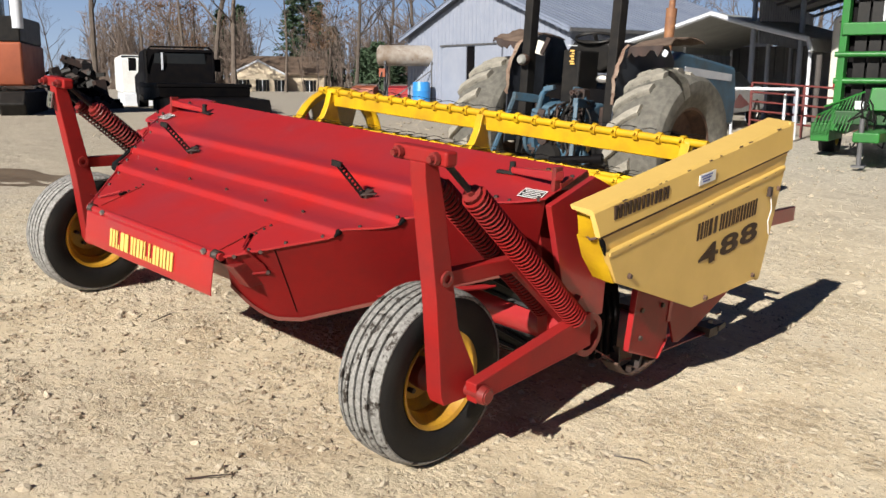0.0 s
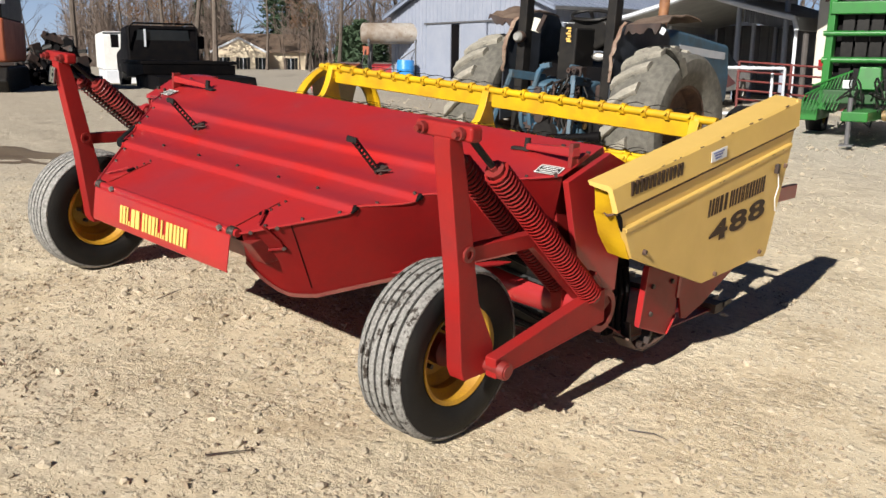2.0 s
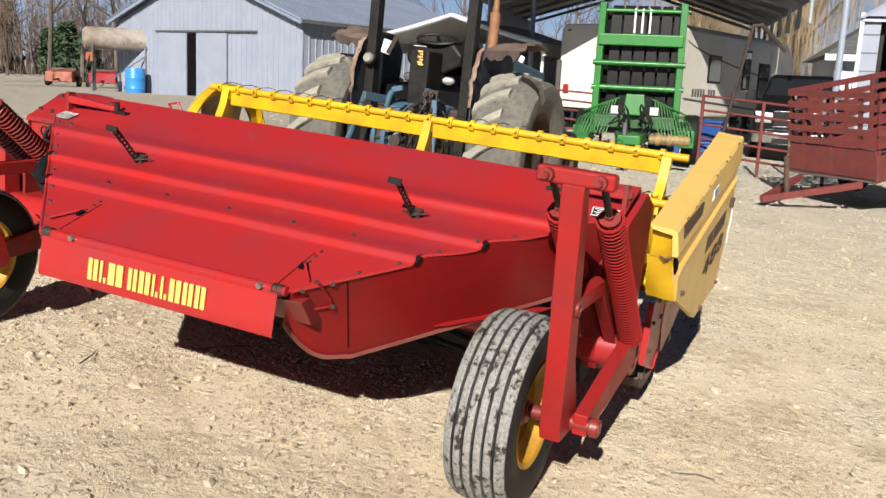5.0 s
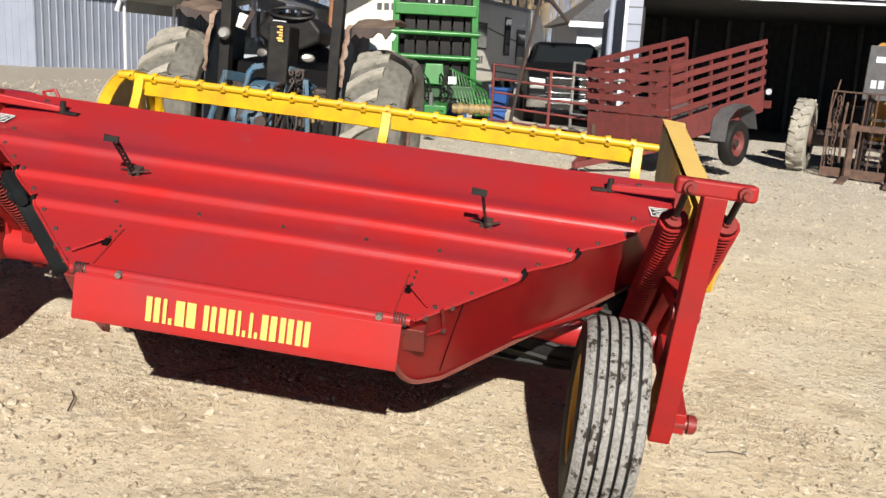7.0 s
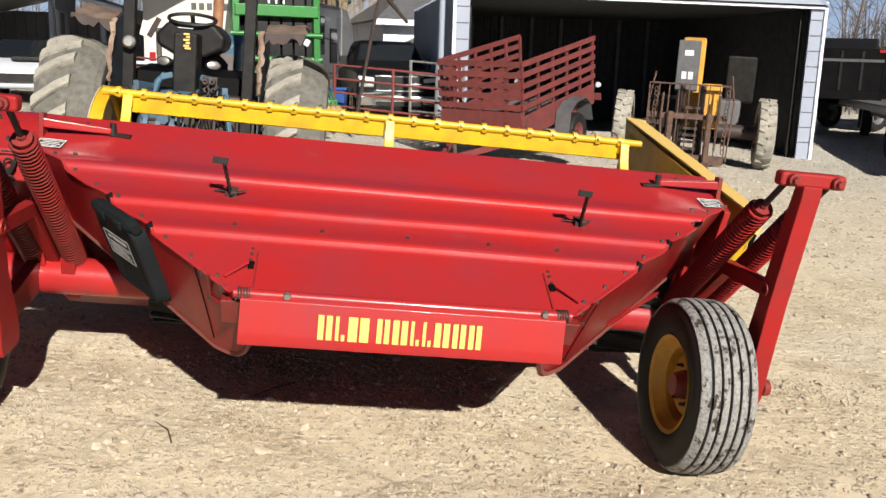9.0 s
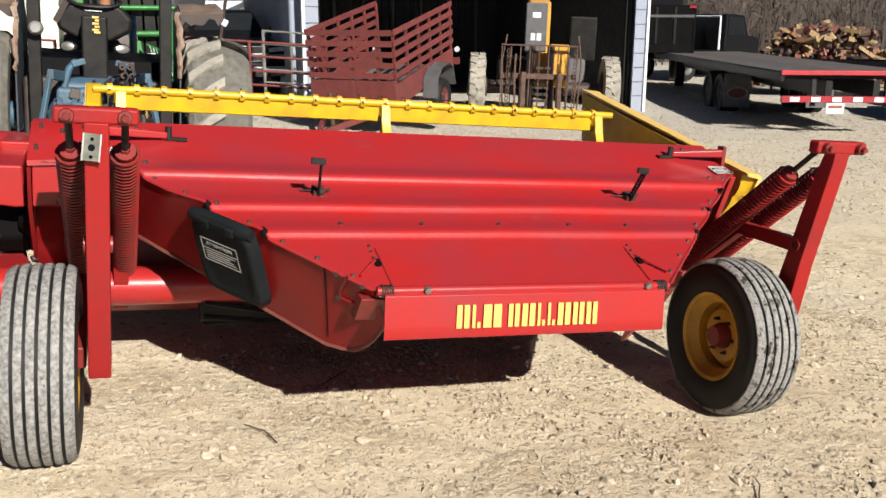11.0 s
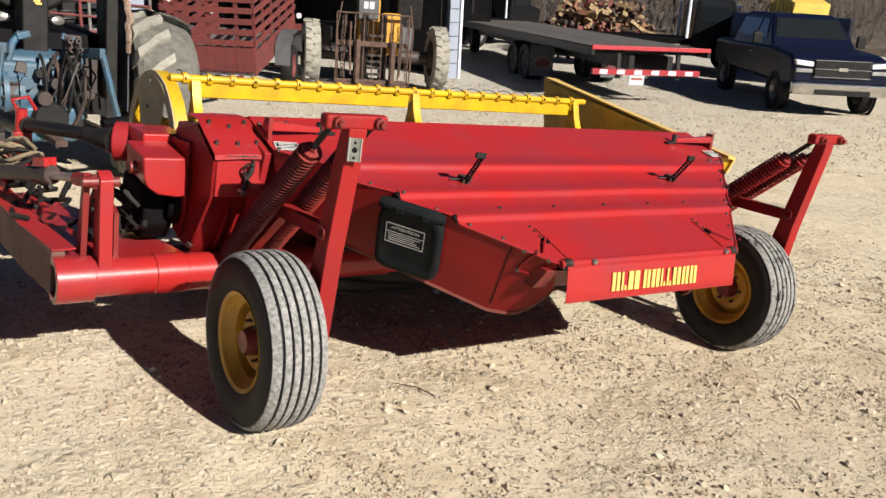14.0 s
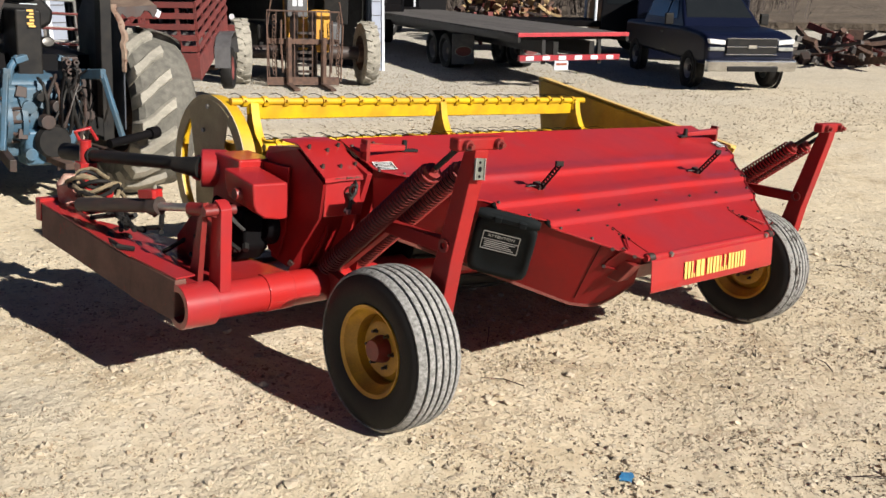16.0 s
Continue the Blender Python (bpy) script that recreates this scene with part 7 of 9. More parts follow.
def small_carport():
    c = thing("carport", "low grey open carport with a white roof edge", "carport")
    x0, x1, y0, y1 = -10.6, -5.4, 20.6, 27.0
    g = height(-8, 22)
    for x in (x0, x1):
        for y in (y0, 23.8, y1):
            m = Mesh().cyl((x, y, g - 0.2), (x, y, 2.5), 0.045, seg=8)
            part("post", m, TRIM, c)
    rows = [[(x, y0 - 0.2, z), (x, y1, z)] for x, z in ((x0 - 0.1, 2.2), (x0, 2.5), (-9.2, 2.85), (-8.0, 3.2), (-6.8, 2.85), (x1, 2.5), (x1 + 0.1, 2.2))]
    part("roof", Mesh().strip([list(reversed(r)) for r in rows], 0.04), CARPORT, c, "grey steel roof with rounded eaves")
    m = Mesh().path([(x, y0 - 0.22, z) for x, z in ((x0 - 0.1, 2.2), (x0, 2.5), (-9.2, 2.85), (-8.0, 3.2), (-6.8, 2.85), (x1, 2.5), (x1 + 0.1, 2.2))], 0.07, 6)
    part("edge_trim", m, TRIM, c, "white edge trim")
    part("back_wall", ribbed((x1, y1), (x0, y1), g - 0.2, 2.6, 0.3, 0.02), RV_GREY, c)
    part("side_wall", ribbed((x0, y1), (x0, y0 + 3.5), g - 0.2, 2.3, 0.3, 0.02), METAL_WALL, c)
    return c


small_carport()


def camper():
    r = thing("camper_trailer", "cream travel trailer with dark windows, half under the carport", "camper", on(-4.95, 20.7, -14))
    L, W, H, z0 = 8.6, 3.45, 2.72, 0.5
    prof = [(0, z0), (W, z0), (W, H - 0.12), (W - 0.12, H), (0.12, H), (0, H - 0.12)]
    part("body", Mesh().prism(prof, 0, 6.9, "y"), RV_SKIN, r, "cream ribless trailer skin", bevel=0.05)
    m = Mesh().prism([(6.9, z0), (6.9, H - 0.01), (7.6, H - 0.03), (8.3, H - 0.45), (8.6, H - 1.1), (8.5, z0)], 0.01, W - 0.01)
    part("nose", m, RV_GREY, r, "dark grey sloping nose", bevel=0.06)
    for y, z, w, h in ((2.0, 1.72, 0.75, 0.62), (4.3, 1.78, 0.5, 1.0), (5.7, 1.5, 0.8, 0.95)):
        m = Mesh().box((W + 0.01, y, z), (0.04, w, h))
        wi = part("window", m, GLASS, r, "dark window", bevel=0.01)
        m = Mesh().box((W + 0.0, y, z), (0.03, w + 0.09, h + 0.09))
        part("frame", m, BLACK, wi)
    m = Mesh().box((W, 6.5, 1.45), (0.03, 0.62, 1.85))
    part("door", m, RV_SKIN, r, bevel=0.01)
    # maker's name as plain blocks on the rear wall and on the side
    for k in range(9):
        if k != 5:
            m = Mesh().box((1.35 + 0.2 * k, -0.006, 2.3), (0.13, 0.012, 0.17))
            part("name_block", m, GREY_M, r)
            m = Mesh().box((W + 0.004, 0.75 + 0.17 * k, 1.1), (0.012, 0.11, 0.2))
            part("name_block", m, GREY_M, r)
    for z, k in ((2.45, 0), (0.98, 1)):
        m = Mesh()
        m.strip([[(W + 0.006, y, z - 0.9 * (y / 7) ** 0.6 * (1 - k) - 0.05 * y * k), (W + 0.006, y + 0.1, z - 0.05 - 0.9 * (y / 7) ** 0.6 * (1 - k) - 0.05 * y * k)] for y in [0.15 + 0.45 * i for i in range(13)]], 0.006)
        part("swoosh_stripe", m, GREY_M, r)
    for x in (0.25, W - 0.25):
        m = Mesh().box((x, -0.02, 1.05), (0.16, 0.05, 0.24))
        part("tail_lamp", m, RED, r, "red tail lamp", bevel=0.02)
        m = Mesh().box((x, -0.02, H - 0.16), (0.09, 0.03, 0.04))
        part("marker_lamp", m, MAROON, r)
    m = Mesh().box((W / 2, -0.08, 0.52), (W - 0.1, 0.14, 0.12))
    part("rear_bumper", m, BLACK, r)
    for y in (4.2, 5.1):
        simple_wheel(r, (W - 0.1, y, 0.34), 0.34, 0.2, TRIM)
    m = Mesh().box((1.5, 2.0, H + 0.1), (0.6, 0.8, 0.22))
    part("roof_unit", m, TRIM, r, bevel=0.05)
    return r


camper()


for paint in (NAVY, CAR_BLACK, GLASS):
    paint.node_tree.nodes["Principled BSDF"].inputs["Specular IOR Level"].default_value = 0.25


def car_body(parent, L, W, prof, paint, glass_prof, hood_h):
    m = Mesh().prism(prof, -W / 2, W / 2)
    part("body", m, paint, parent, bevel=0.06)
    for s in (-1, 1):
        m = Mesh().prism(glass_prof, s * (W / 2 - 0.01), s * (W / 2 + 0.008))
        part("side_window", m, GLASS, parent, bevel=0.01)


def pickup(name, label, at, paint, L=5.6, crew=True):
    """A pickup; local front towards -y."""
    p = thing(name, label, "truck", at)
    W = 1.98
    lo = Mesh().prism([(-2.75, 0.62), (-2.8, 0.75), (-2.74, 1.08), (-2.62, 1.17), (-2.3, 1.23), (-1.4, 1.29), (2.8, 1.24), (2.85, 0.72), (2.7, 0.62), (-2.5, 0.55)], -W / 2, W / 2)
    part("body", lo, paint, p, bevel=0.1)
    cab = Mesh()
    y0, y1 = (-1.45, 1.55) if crew else (-1.5, 0.2)
    vs = []
    for z, a, b, w in ((1.1, y0, y1, 0.96), (1.45, y0 + 0.42, y1 - 0.03, 0.87), (1.88, y0 + 0.95, y1 - 0.15, 0.73), (1.95, y0 + 1.15, y1 - 0.25, 0.64)):
        vs += [(-w, a, z), (w, a, z), (w, b, z), (-w, b, z)]
    cab.add(vs, [(i * 4 + j, i * 4 + (j + 1) % 4, i * 4 + 4 + (j + 1) % 4, i * 4 + 4 + j) for i in range(3) for j in range(4)] + [(12, 13, 14, 15)])
    part("cab", cab, paint, p, bevel=0.05)
    m = Mesh()
    m.add([(-0.80, y0 + 0.40, 1.40), (0.80, y0 + 0.40, 1.40), (0.67, y0 + 0.92, 1.86), (-0.67, y0 + 0.92, 1.86), (-0.80, y0 + 0.46, 1.40), (0.80, y0 + 0.46, 1.40), (0.67, y0 + 0.98, 1.86), (-0.67, y0 + 0.98, 1.86)],
          [(0, 1, 2, 3), (7, 6, 5, 4), (0, 4, 5, 1), (1, 5, 6, 2), (2, 6, 7, 3), (3, 7, 4, 0)])
    m.v = [(x, y - 0.035, z) for x, y, z in m.v]
    part("windscreen", m, GLASS, p)
    for s in (-1, 1):
        for a, b in ((y0 + 0.75, y0 + 1.45), (y0 + 1.52, y1 - 0.2)) if crew else ((y0 + 0.75, y1 - 0.2),):
            m = Mesh()
            f = lambda y, z: (s * (0.875 - (z - 1.45) * 0.31 + 0.006), y, z)
            m.add([f(a, 1.42), f(b, 1.42), f(b - 0.05, 1.82), f(a + 0.3 if a < y0 + 1 else a, 1.82)], [(0, 1, 2, 3)])
            m.add([(x - s * 0.03, y, z) for x, y, z in m.v], [(3, 2, 1, 0)])
            part("side_window", m, GLASS, p)
        for y in (-1.85, 1.85):
            simple_wheel(p, (s * 0.88, y, 0.41), 0.41, 0.27, STEEL, "x", 0.52)
            m = Mesh().lathe([(0.0, 0.42), (0.0, 0.50), (0.02, 0.50), (0.02, 0.42)], (s * 0.985, y, 0.42), "x", 28)
            part("wheel_arch", m, BLACK, p)
        m = Mesh().prism([(s * 0.58, 0.98), (s * 0.58, 1.08), (s * 0.95, 1.11), (s * 0.93, 1.01)], -2.82, -2.68, "y")
        part("headlamp", m, LAMP, p, "clear headlamp", bevel=0.02)
        m = Mesh().box((s * 0.76, -2.78, 0.90), (0.34, 0.1, 0.08))
        part("turn_lamp", m, LENS, p, bevel=0.02)
        m = Mesh().box((s * 1.14, y0 + 0.6, 1.42), (0.2, 0.1, 0.26))
        part("mirror", m, BLACK, p, bevel=0.03)
        m = Mesh().box((s * 1.0, y0 + 1.35, 1.1), (0.03, 0.18, 0.04))
        part("door_handle", m, CHROME, p)
    m = Mesh().box((0, -2.80, 0.95), (1.12, 0.08, 0.34))
    gr = part("grille", m, BLACK, p, "dark grille in a chrome frame", bevel=0.02)
    for z in (1.12, 0.95, 0.79):
        m = Mesh().box((0, -2.835, z), (1.14, 0.04, 0.025))
        part("grille_bar", m, CHROME, gr, bevel=0.01)
    m = Mesh().box((0, -2.86, 0.95), (0.18, 0.02, 0.07))
    part("emblem", m, CHROME, gr)
    m = Mesh().prism([(-2.72, 0.42), (-2.95, 0.45), (-2.98, 0.68), (-2.75, 0.70)], -0.98, 0.98)
    part("front_bumper", m, CHROME, p, "chrome front bumper", bevel=0.04)
    m = Mesh().box((0, -2.97, 0.5), (1.1, 0.04, 0.1))
    part("air_slot", m, BLACK, p)
    return p


pickup("pickup_truck", "dark navy crew-cab pickup truck with a chrome grille", on(16.65, 10.75, -35) @ Matrix.Scale(1.06, 4), NAVY)
pickup("pickup_truck", "black pickup truck with a chrome grille, parked behind a gate", on(1.1, 20.9, 4), CAR_BLACK)


def flatbed():
    ang = -21
    f = thing("flatbed_trailer", "long dark flatbed trailer with a red rear edge and striped bumper", "trailer", on(11.85, 10.85, ang))
    W, L, z = 2.7, 12.2, 1.2
    for k in range(14):
        m = Mesh().box((-W / 2 + W / 14 * (k + 0.5), L / 2 + 0.1, z), (W / 14 - 0.01, L, 0.05))
        part("deck_board", m, DECK, f)
    for s in (-1, 1):
        m = Mesh().box((s * W / 2, L / 2, z - 0.08), (0.07, L, 0.16))
        part("side_rail", m, BLACK, f)
        for k in range(2):
            simple_wheel(f, (s * 1.0, 4.9 + 1.05 * k, 0.46), 0.48, 0.5, GREY_M)
        m = Mesh().box((s * 0.98, 4.2, 0.56), (0.62, 0.03, 0.78))
        fl = part("mud_flap", m, GREY_M, f, "dark grey mud flap with a red oval mark")
        m = Mesh().lathe([(0, 0.0), (0, 0.2), (0.01, 0.2), (0.01, 0.0)], (0, 0, 0), "y", 20)
        e = part("oval_mark", m, MAROON, fl)
        e.matrix_local = pose(s * 0.98, 4.165, 0.5) @ Matrix.Diagonal((1.1, 1, 0.6, 1))
        m = Mesh().lathe([(0, 0.2), (0, 0.225), (0.012, 0.225), (0.012, 0.2)], (0, 0, 0), "y", 24)
        e = part("oval_ring", m, LENS, fl)
        e.matrix_local = pose(s * 0.98, 4.163, 0.5) @ Matrix.Diagonal((1.1, 1, 0.6, 1))
        m = Mesh().box((s * 0.45, L / 2, z - 0.3), (0.12, L, 0.3))
        part("main_beam", m, BLACK, f)
        m = Mesh().bar((s * 0.7, 0.15, z - 0.1), (s * 0.7, 0.1, 0.55), 0.08, 0.08)
        part("bumper_hanger", m, BLACK, f)
    m = Mesh().box((0, 0.03, z - 0.0), (W + 0.06, 0.1, 0.09))
    part("rear_edge", m, mat("red_trailer_paint", (0.4, 0.02, 0.03), 0.5), f, "bright red rear edge", bevel=0.01)
    m = Mesh().box((-0.08, 0.03, 0.70), (W - 0.2, 0.1, 0.12))
    b = part("rear_bumper", m, mat("red_reflex_tape", (0.35, 0.02, 0.03), 0.4), f, "red and white striped bumper")
    for k in range(6):
        m = Mesh().box((-W / 2 + 0.26 + k * 0.4, -0.025, 0.70), (0.18, 0.012, 0.09))
        part("white_band", m, TRIM, b)
    m = Mesh().box((-0.30, 0.0, 0.53), (0.34, 0.02, 0.2))
    tag = part("tag_bar", m, TRIM, b)
    part("print_bar", Mesh().box((-0.30, -0.014, 0.56), (0.26, 0.006, 0.05)), ORANGE, tag)
    for k in range(11):
        m = Mesh().box((0, 0.6 + k * 1.1, z - 0.1), (W, 0.1, 0.1))
        part("cross_member", m, BLACK, f)
    return f


flatbed()


def pile(name, label, x, y, r, h, n, seed, mats, long=1.0, size=1.0, flat=1.5):
    p = thing(name, label, "scrap pile", on(x, y), kind="")
    rng = random.Random(seed)
    for k in range(n):
        a, q = rng.uniform(0, 6.28), rng.random() ** 0.6 * r
        z = max(0.05, h * (1 - (q / r) ** flat)) * rng.uniform(0.3, 1)
        c = Vector((q * math.cos(a), q * math.sin(a) * 0.6, z))
        d = Vector((rng.uniform(-1, 1), rng.uniform(-1, 1), rng.uniform(-0.6, 0.6))).normalized()
        m = Mesh()
        L = rng.uniform(0.2, 0.7) * size
        kind = rng.randrange(3)
        if kind == 0:
            d = Vector((d.x, d.y, d.z / long)).normalized()
            m.bar(c - d * L * long, c + d * L * long, rng.uniform(0.04, 0.12), rng.uniform(0.03, 0.2))
        elif kind == 1:
            m.cyl(c - d * L * 0.6, c + d * L * 0.6, rng.uniform(0.03, 0.12), seg=8)
        else:
            m.box(c, (L, L * 0.7, rng.uniform(0.03, 0.25)), rot=(rng.uniform(0, 90), rng.uniform(0, 90), rng.uniform(0, 90)))
        part("scrap_piece", m, rng.choice(mats), p)
    return p


COPPER = mat("rusty_orange_scrap", (0.26, 0.11, 0.05), 0.75, second=(0.12, 0.06, 0.04), scale=8)
SPLIT = mat("yellow_split_wood", (0.34, 0.24, 0.11), 0.8, second=(0.2, 0.13, 0.07), scale=7)
pile("scrap_heap", "tall heap of rusty scrap metal", 20.6, 21.6, 3.0, 2.05, 620, 7, (RUST, COPPER, SPLIT, GREASE, GREASE, MAROON, SPLIT), size=0.5, flat=3.2)
pile("junk_row", "low row of rusty beams and broken lumber", 24.3, 10.6, 2.6, 0.8, 130, 8, (RUST, DECK, DECK, GREASE, MAROON, RUST), 2.6)
pile("junk_row", "low row of rusty beams and broken lumber", 28.3, 8.6, 3.6, 0.85, 120, 9, (RUST, MAROON, DECK, GREASE, RUST, MAROON), 2.6)


def dump_truck(x, y, rz, paint, label, bed=True, tall=1.0):
    t = thing("work_truck", label, "truck", on(x, y, rz) @ Matrix.Diagonal((1, 1, tall, 1)))
    m = Mesh().prism([(-3.0, 0.6), (-3.1, 1.4), (-2.3, 1.55), (-2.0, 2.25), (-0.9, 2.3), (-0.8, 0.6)], -1.05, 1.05)
    part("cab", m, paint, t, bevel=0.06)
    for s in (-1, 1):
        m = Mesh().prism([(-2.1, 1.55), (-1.9, 2.15), (-1.0, 2.2), (-1.0, 1.55)], s * 1.05, s * 1.062)
        part("side_window", m, GLASS, t)
        for yy in (-2.3, 1.2):
            simple_wheel(t, (s * 0.9, yy, 0.48), 0.48, 0.3, GREY_M)
    m = Mesh().box((0, 0, 1.85), (1.7, 0.02, 0.5), pose(0, -2.14, 0, 0, 0, 0), rot=(-65 + 90, 0, 0))
    part("windscreen", m, GLASS, t)
    m = Mesh().box((0, 1.2, 0.95), (2.3, 4.0, 0.18))
    part("bed", m, SOOT, t, bevel=0.02)
    if bed:
        for s in (-1, 1):
            m = Mesh().box((s * 1.12, 1.2, 1.5), (0.06, 4.0, 0.95))
            part("bed_side", m, SOOT, t)
        m = Mesh().box((0, 3.15, 1.5), (2.3, 0.06, 0.95))
        tg = part("tailgate", m, SOOT, t)
        for x in (-1.05, 1.05):
            part("tail_lamp", Mesh().box((x, 3.19, 1.93), (0.2, 0.03, 0.06)), RED, tg, "red tail lamp")
        for x in (-0.55, 0.0, 0.55):
            part("gate_rib", Mesh().box((x, 3.19, 1.5), (0.07, 0.03, 0.85)), BLACK, tg)
        part("gate_rail", Mesh().box((0, 3.19, 1.72), (2.2, 0.04, 0.06)), GREY_M, tg)
    else:
        m = Mesh().path([(-0.9, -0.7, 1.0), (-0.9, -0.7, 2.2), (0.9, -0.7, 2.2), (0.9, -0.7, 1.0)], 0.05, 8)
        part("headache_rack", m, TRIM, t, "white headache rack")
    return t


dump_truck(15.7, 24.2, 150, CAR_BLACK, "black dump truck with high bed sides", True, 1.28)
dump_truck(18.0, 25.6, 110, CAR_BLACK, "dark flatbed truck with a white rack", False)
dump_truck(19.2, 17.4, 50, CAR_BLACK, "dark tow truck parked beside the scrap heap", False)
HOPPER = mat("pale_yellow_plastic", (0.72, 0.50, 0.10), 0.5, second=(0.62, 0.42, 0.09), scale=3)
hp = Mesh().prism([(-0.9, 0), (-1.0, 0.45), (-0.4, 0.6), (0.5, 0.6), (0.95, 0.35), (0.9, 0)], -0.6, 0.6)
sp = solo("spreader_hopper", hp, HOPPER, "yellow ribbed spreader hopper carried behind the cab", "spreader", at=pose(18.98, 12.40, 1.50, 0, 0, -30) @ Matrix.Scale(0.80, 4))
for k in range(6):
    part("hopper_rib", Mesh().bar((-0.62, -0.75 + 0.3 * k, 0.02), (-0.62, -0.75 + 0.3 * k, 0.5), 0.05, 0.04), HOPPER, sp)
solo("truck_bed_box", Mesh().prism([(-1.6, 0), (-1.6, 1.9), (1.6, 1.9), (1.6, 0)], -1.0, 1.0), NAVY, "dark blue box body behind the pickup", "truck body", at=on(20.7, 13.7, 30), bevel=0.05)

# ---- far left: old flatbed truck, van, digger, house ----
def old_flatbed():
    t = thing("flatbed_truck", "black old truck with a rusty low flatbed, seen from behind", "truck", on(-19.4, 11.5, -112, dz=-0.1) @ Matrix.Diagonal((1, 1, 0.86, 1)))
    m = Mesh().prism([(-2.9, 0.45), (-3.0, 1.15), (-1.9, 1.3), (-1.6, 1.95), (-0.4, 2.0), (-0.25, 1.3), (-0.25, 0.45)], -0.98, 0.98)
    part("cab", m, SOOT, t, bevel=0.08)
    m = Mesh().path([(-0.92, -0.22, 1.25), (-0.92, -0.22, 1.92), (-0.8, -0.22, 2.06), (0.8, -0.22, 2.06), (0.92, -0.22, 1.92), (0.92, -0.22, 1.25)], 0.03, 6)
    part("rack", m, SOOT, t)
    m = Mesh().prism([(-0.75, 1.38), (-0.68, 1.86), (0.68, 1.86), (0.75, 1.38)], -0.36, -0.30, "y")
    part("rear_window", m, GLASS, t)
    for x in (0.5,):
        m = Mesh().box((x, -0.24, 1.6), (0.05, 0.05, 0.55))
        part("rack_bar", m, TRIM, t)
    m = Mesh().box((0, 1.7, 0.86), (2.3, 3.8, 0.1))
    part("bed", m, SOOT, t, bevel=0.02)
    m = Mesh().prism([(-0.2, 0.8), (3.6, 0.8), (3.55, 0.55), (0.2, 0.35)], -1.1, 1.1)
    part("frame", m, SOOT, t)
    m = Mesh().prism([(2.2, 0.1), (2.2, 0.55), (5.2, 0.5), (5.4, 0.1)], -1.2, 1.0)
    part("ramp", m, SOOT, t)
    for sd in (-1, 1):
        for y in (-2.2, 1.6):
            simple_wheel(t, (sd * 0.85, y, 0.40), 0.42, 0.28, BLACK)
        m = Mesh().box((sd * 1.2, -1.2, 1.5), (0.2, 0.1, 0.42))
        part("mirror", m, SOOT, t)
    return t


old_flatbed()
v = thing("van", "plain white box van parked behind the truck", "van", on(-25.3, 13.65, -115, dz=-0.35))
part("box", Mesh().prism([(-2.6, 0.8), (-2.6, 1.8), (-2.3, 2.0), (2.2, 2.0), (2.3, 1.9), (2.3, 0.8)], -0.62, 0.95), WHITE, v, bevel=0.1)
part("skirt", Mesh().box((0.15, 0, 0.6), (1.5, 4.8, 0.45)), TRIM, v, bevel=0.05)
for sd in (-1, 1):
    for y in (-1.7, 1.7):
        simple_wheel(v, (sd * 0.7, y, 0.35), 0.36, 0.24, GREY_M)


def digger():
    d = thing("excavator", "faded orange excavator with a dark upper body and glass cab", "excavator", on(-17.9, 5.5, 60, dz=-0.1))
    for sd in (-1, 1):
        m = Mesh().prism([(-1.9, 0.35), (-1.6, 0.02), (1.6, 0.02), (1.9, 0.35), (1.6, 0.62), (-1.6, 0.62)], sd * 0.95 - 0.26, sd * 0.95 + 0.26)
        part("track", m, BLACK, d, bevel=0.05)
    m = Mesh().prism([(-1.6, 0.72), (-1.7, 1.0), (-1.7, 1.62), (1.7, 1.62), (1.7, 0.95), (1.5, 0.72)], -1.25, 1.2)
    part("engine_house", m, ORANGE, d, "rusty orange engine house", bevel=0.06)
    m = Mesh().prism([(-1.62, 1.62), (-1.62, 2.15), (1.6, 2.2), (1.6, 1.62)], -1.22, 1.17)
    up = part("upper_deck", m, BLACK, d, "dark grey louvred upper deck", bevel=0.04)
    for k in range(7):
        m = Mesh().box((-1.0 + 0.26 * k, -1.63, 2.0), (0.12, 0.03, 0.2))
        part("louvre", m, BLACK, up)
    m = Mesh().box((0.55, -1.63, 1.78), (0.2, 0.03, 0.2))
    part("vent", m, BLACK, up)
    m = Mesh().prism([(-1.5, 2.2), (-1.4, 3.3), (0.2, 3.35), (0.3, 2.2)], -0.9, 0.62)
    c = part("cab", m, mat("teal_glass", (0.05, 0.12, 0.13), 0.1, second=(0.06, 0.13, 0.13)), d, "teal glass cab", bevel=0.03)
    for x in (-0.92, 0.77):
        for y in (-1.47, 0.25):
            m = Mesh().bar((x, y, 2.15), (x, y * 0.95, 3.35), 0.09, 0.09)
            part("cab_post", m, BLACK, c)
    m = Mesh().box((-0.07, -0.6, 3.38), (1.8, 1.9, 0.1))
    part("cab_roof", m, GREY_M, c, bevel=0.03)
    m = Mesh().cyl((1.12, -1.55, 1.9), (1.12, -1.55, 2.75), 0.12, seg=12)
    ex = part("exhaust", m, TRIM, d, "white exhaust shield")
    m = Mesh().bar((1.1, -1.5, 2.7), (1.05, -1.45, 3.6), 0.14, 0.14)
    part("stack_top", m, BLACK, ex)
    return d


digger()
pile("scrap_heap", "dark heap of old machine parts", -20.9, 9.0, 1.7, 1.5, 230, 31, (SOOT, SOOT, BLACK, GREASE), size=0.6)
pile("scrap_heap", "dark heap of old machine parts", -26.8, 11.6, 1.5, 0.75, 70, 32, (BLACK, GREASE, BLACK, RUST))
pile("scrap_heap", "dark heap of old machine parts", -22.6, 8.2, 0.9, 1.55, 50, 33, (BLACK, GREASE, BLACK))


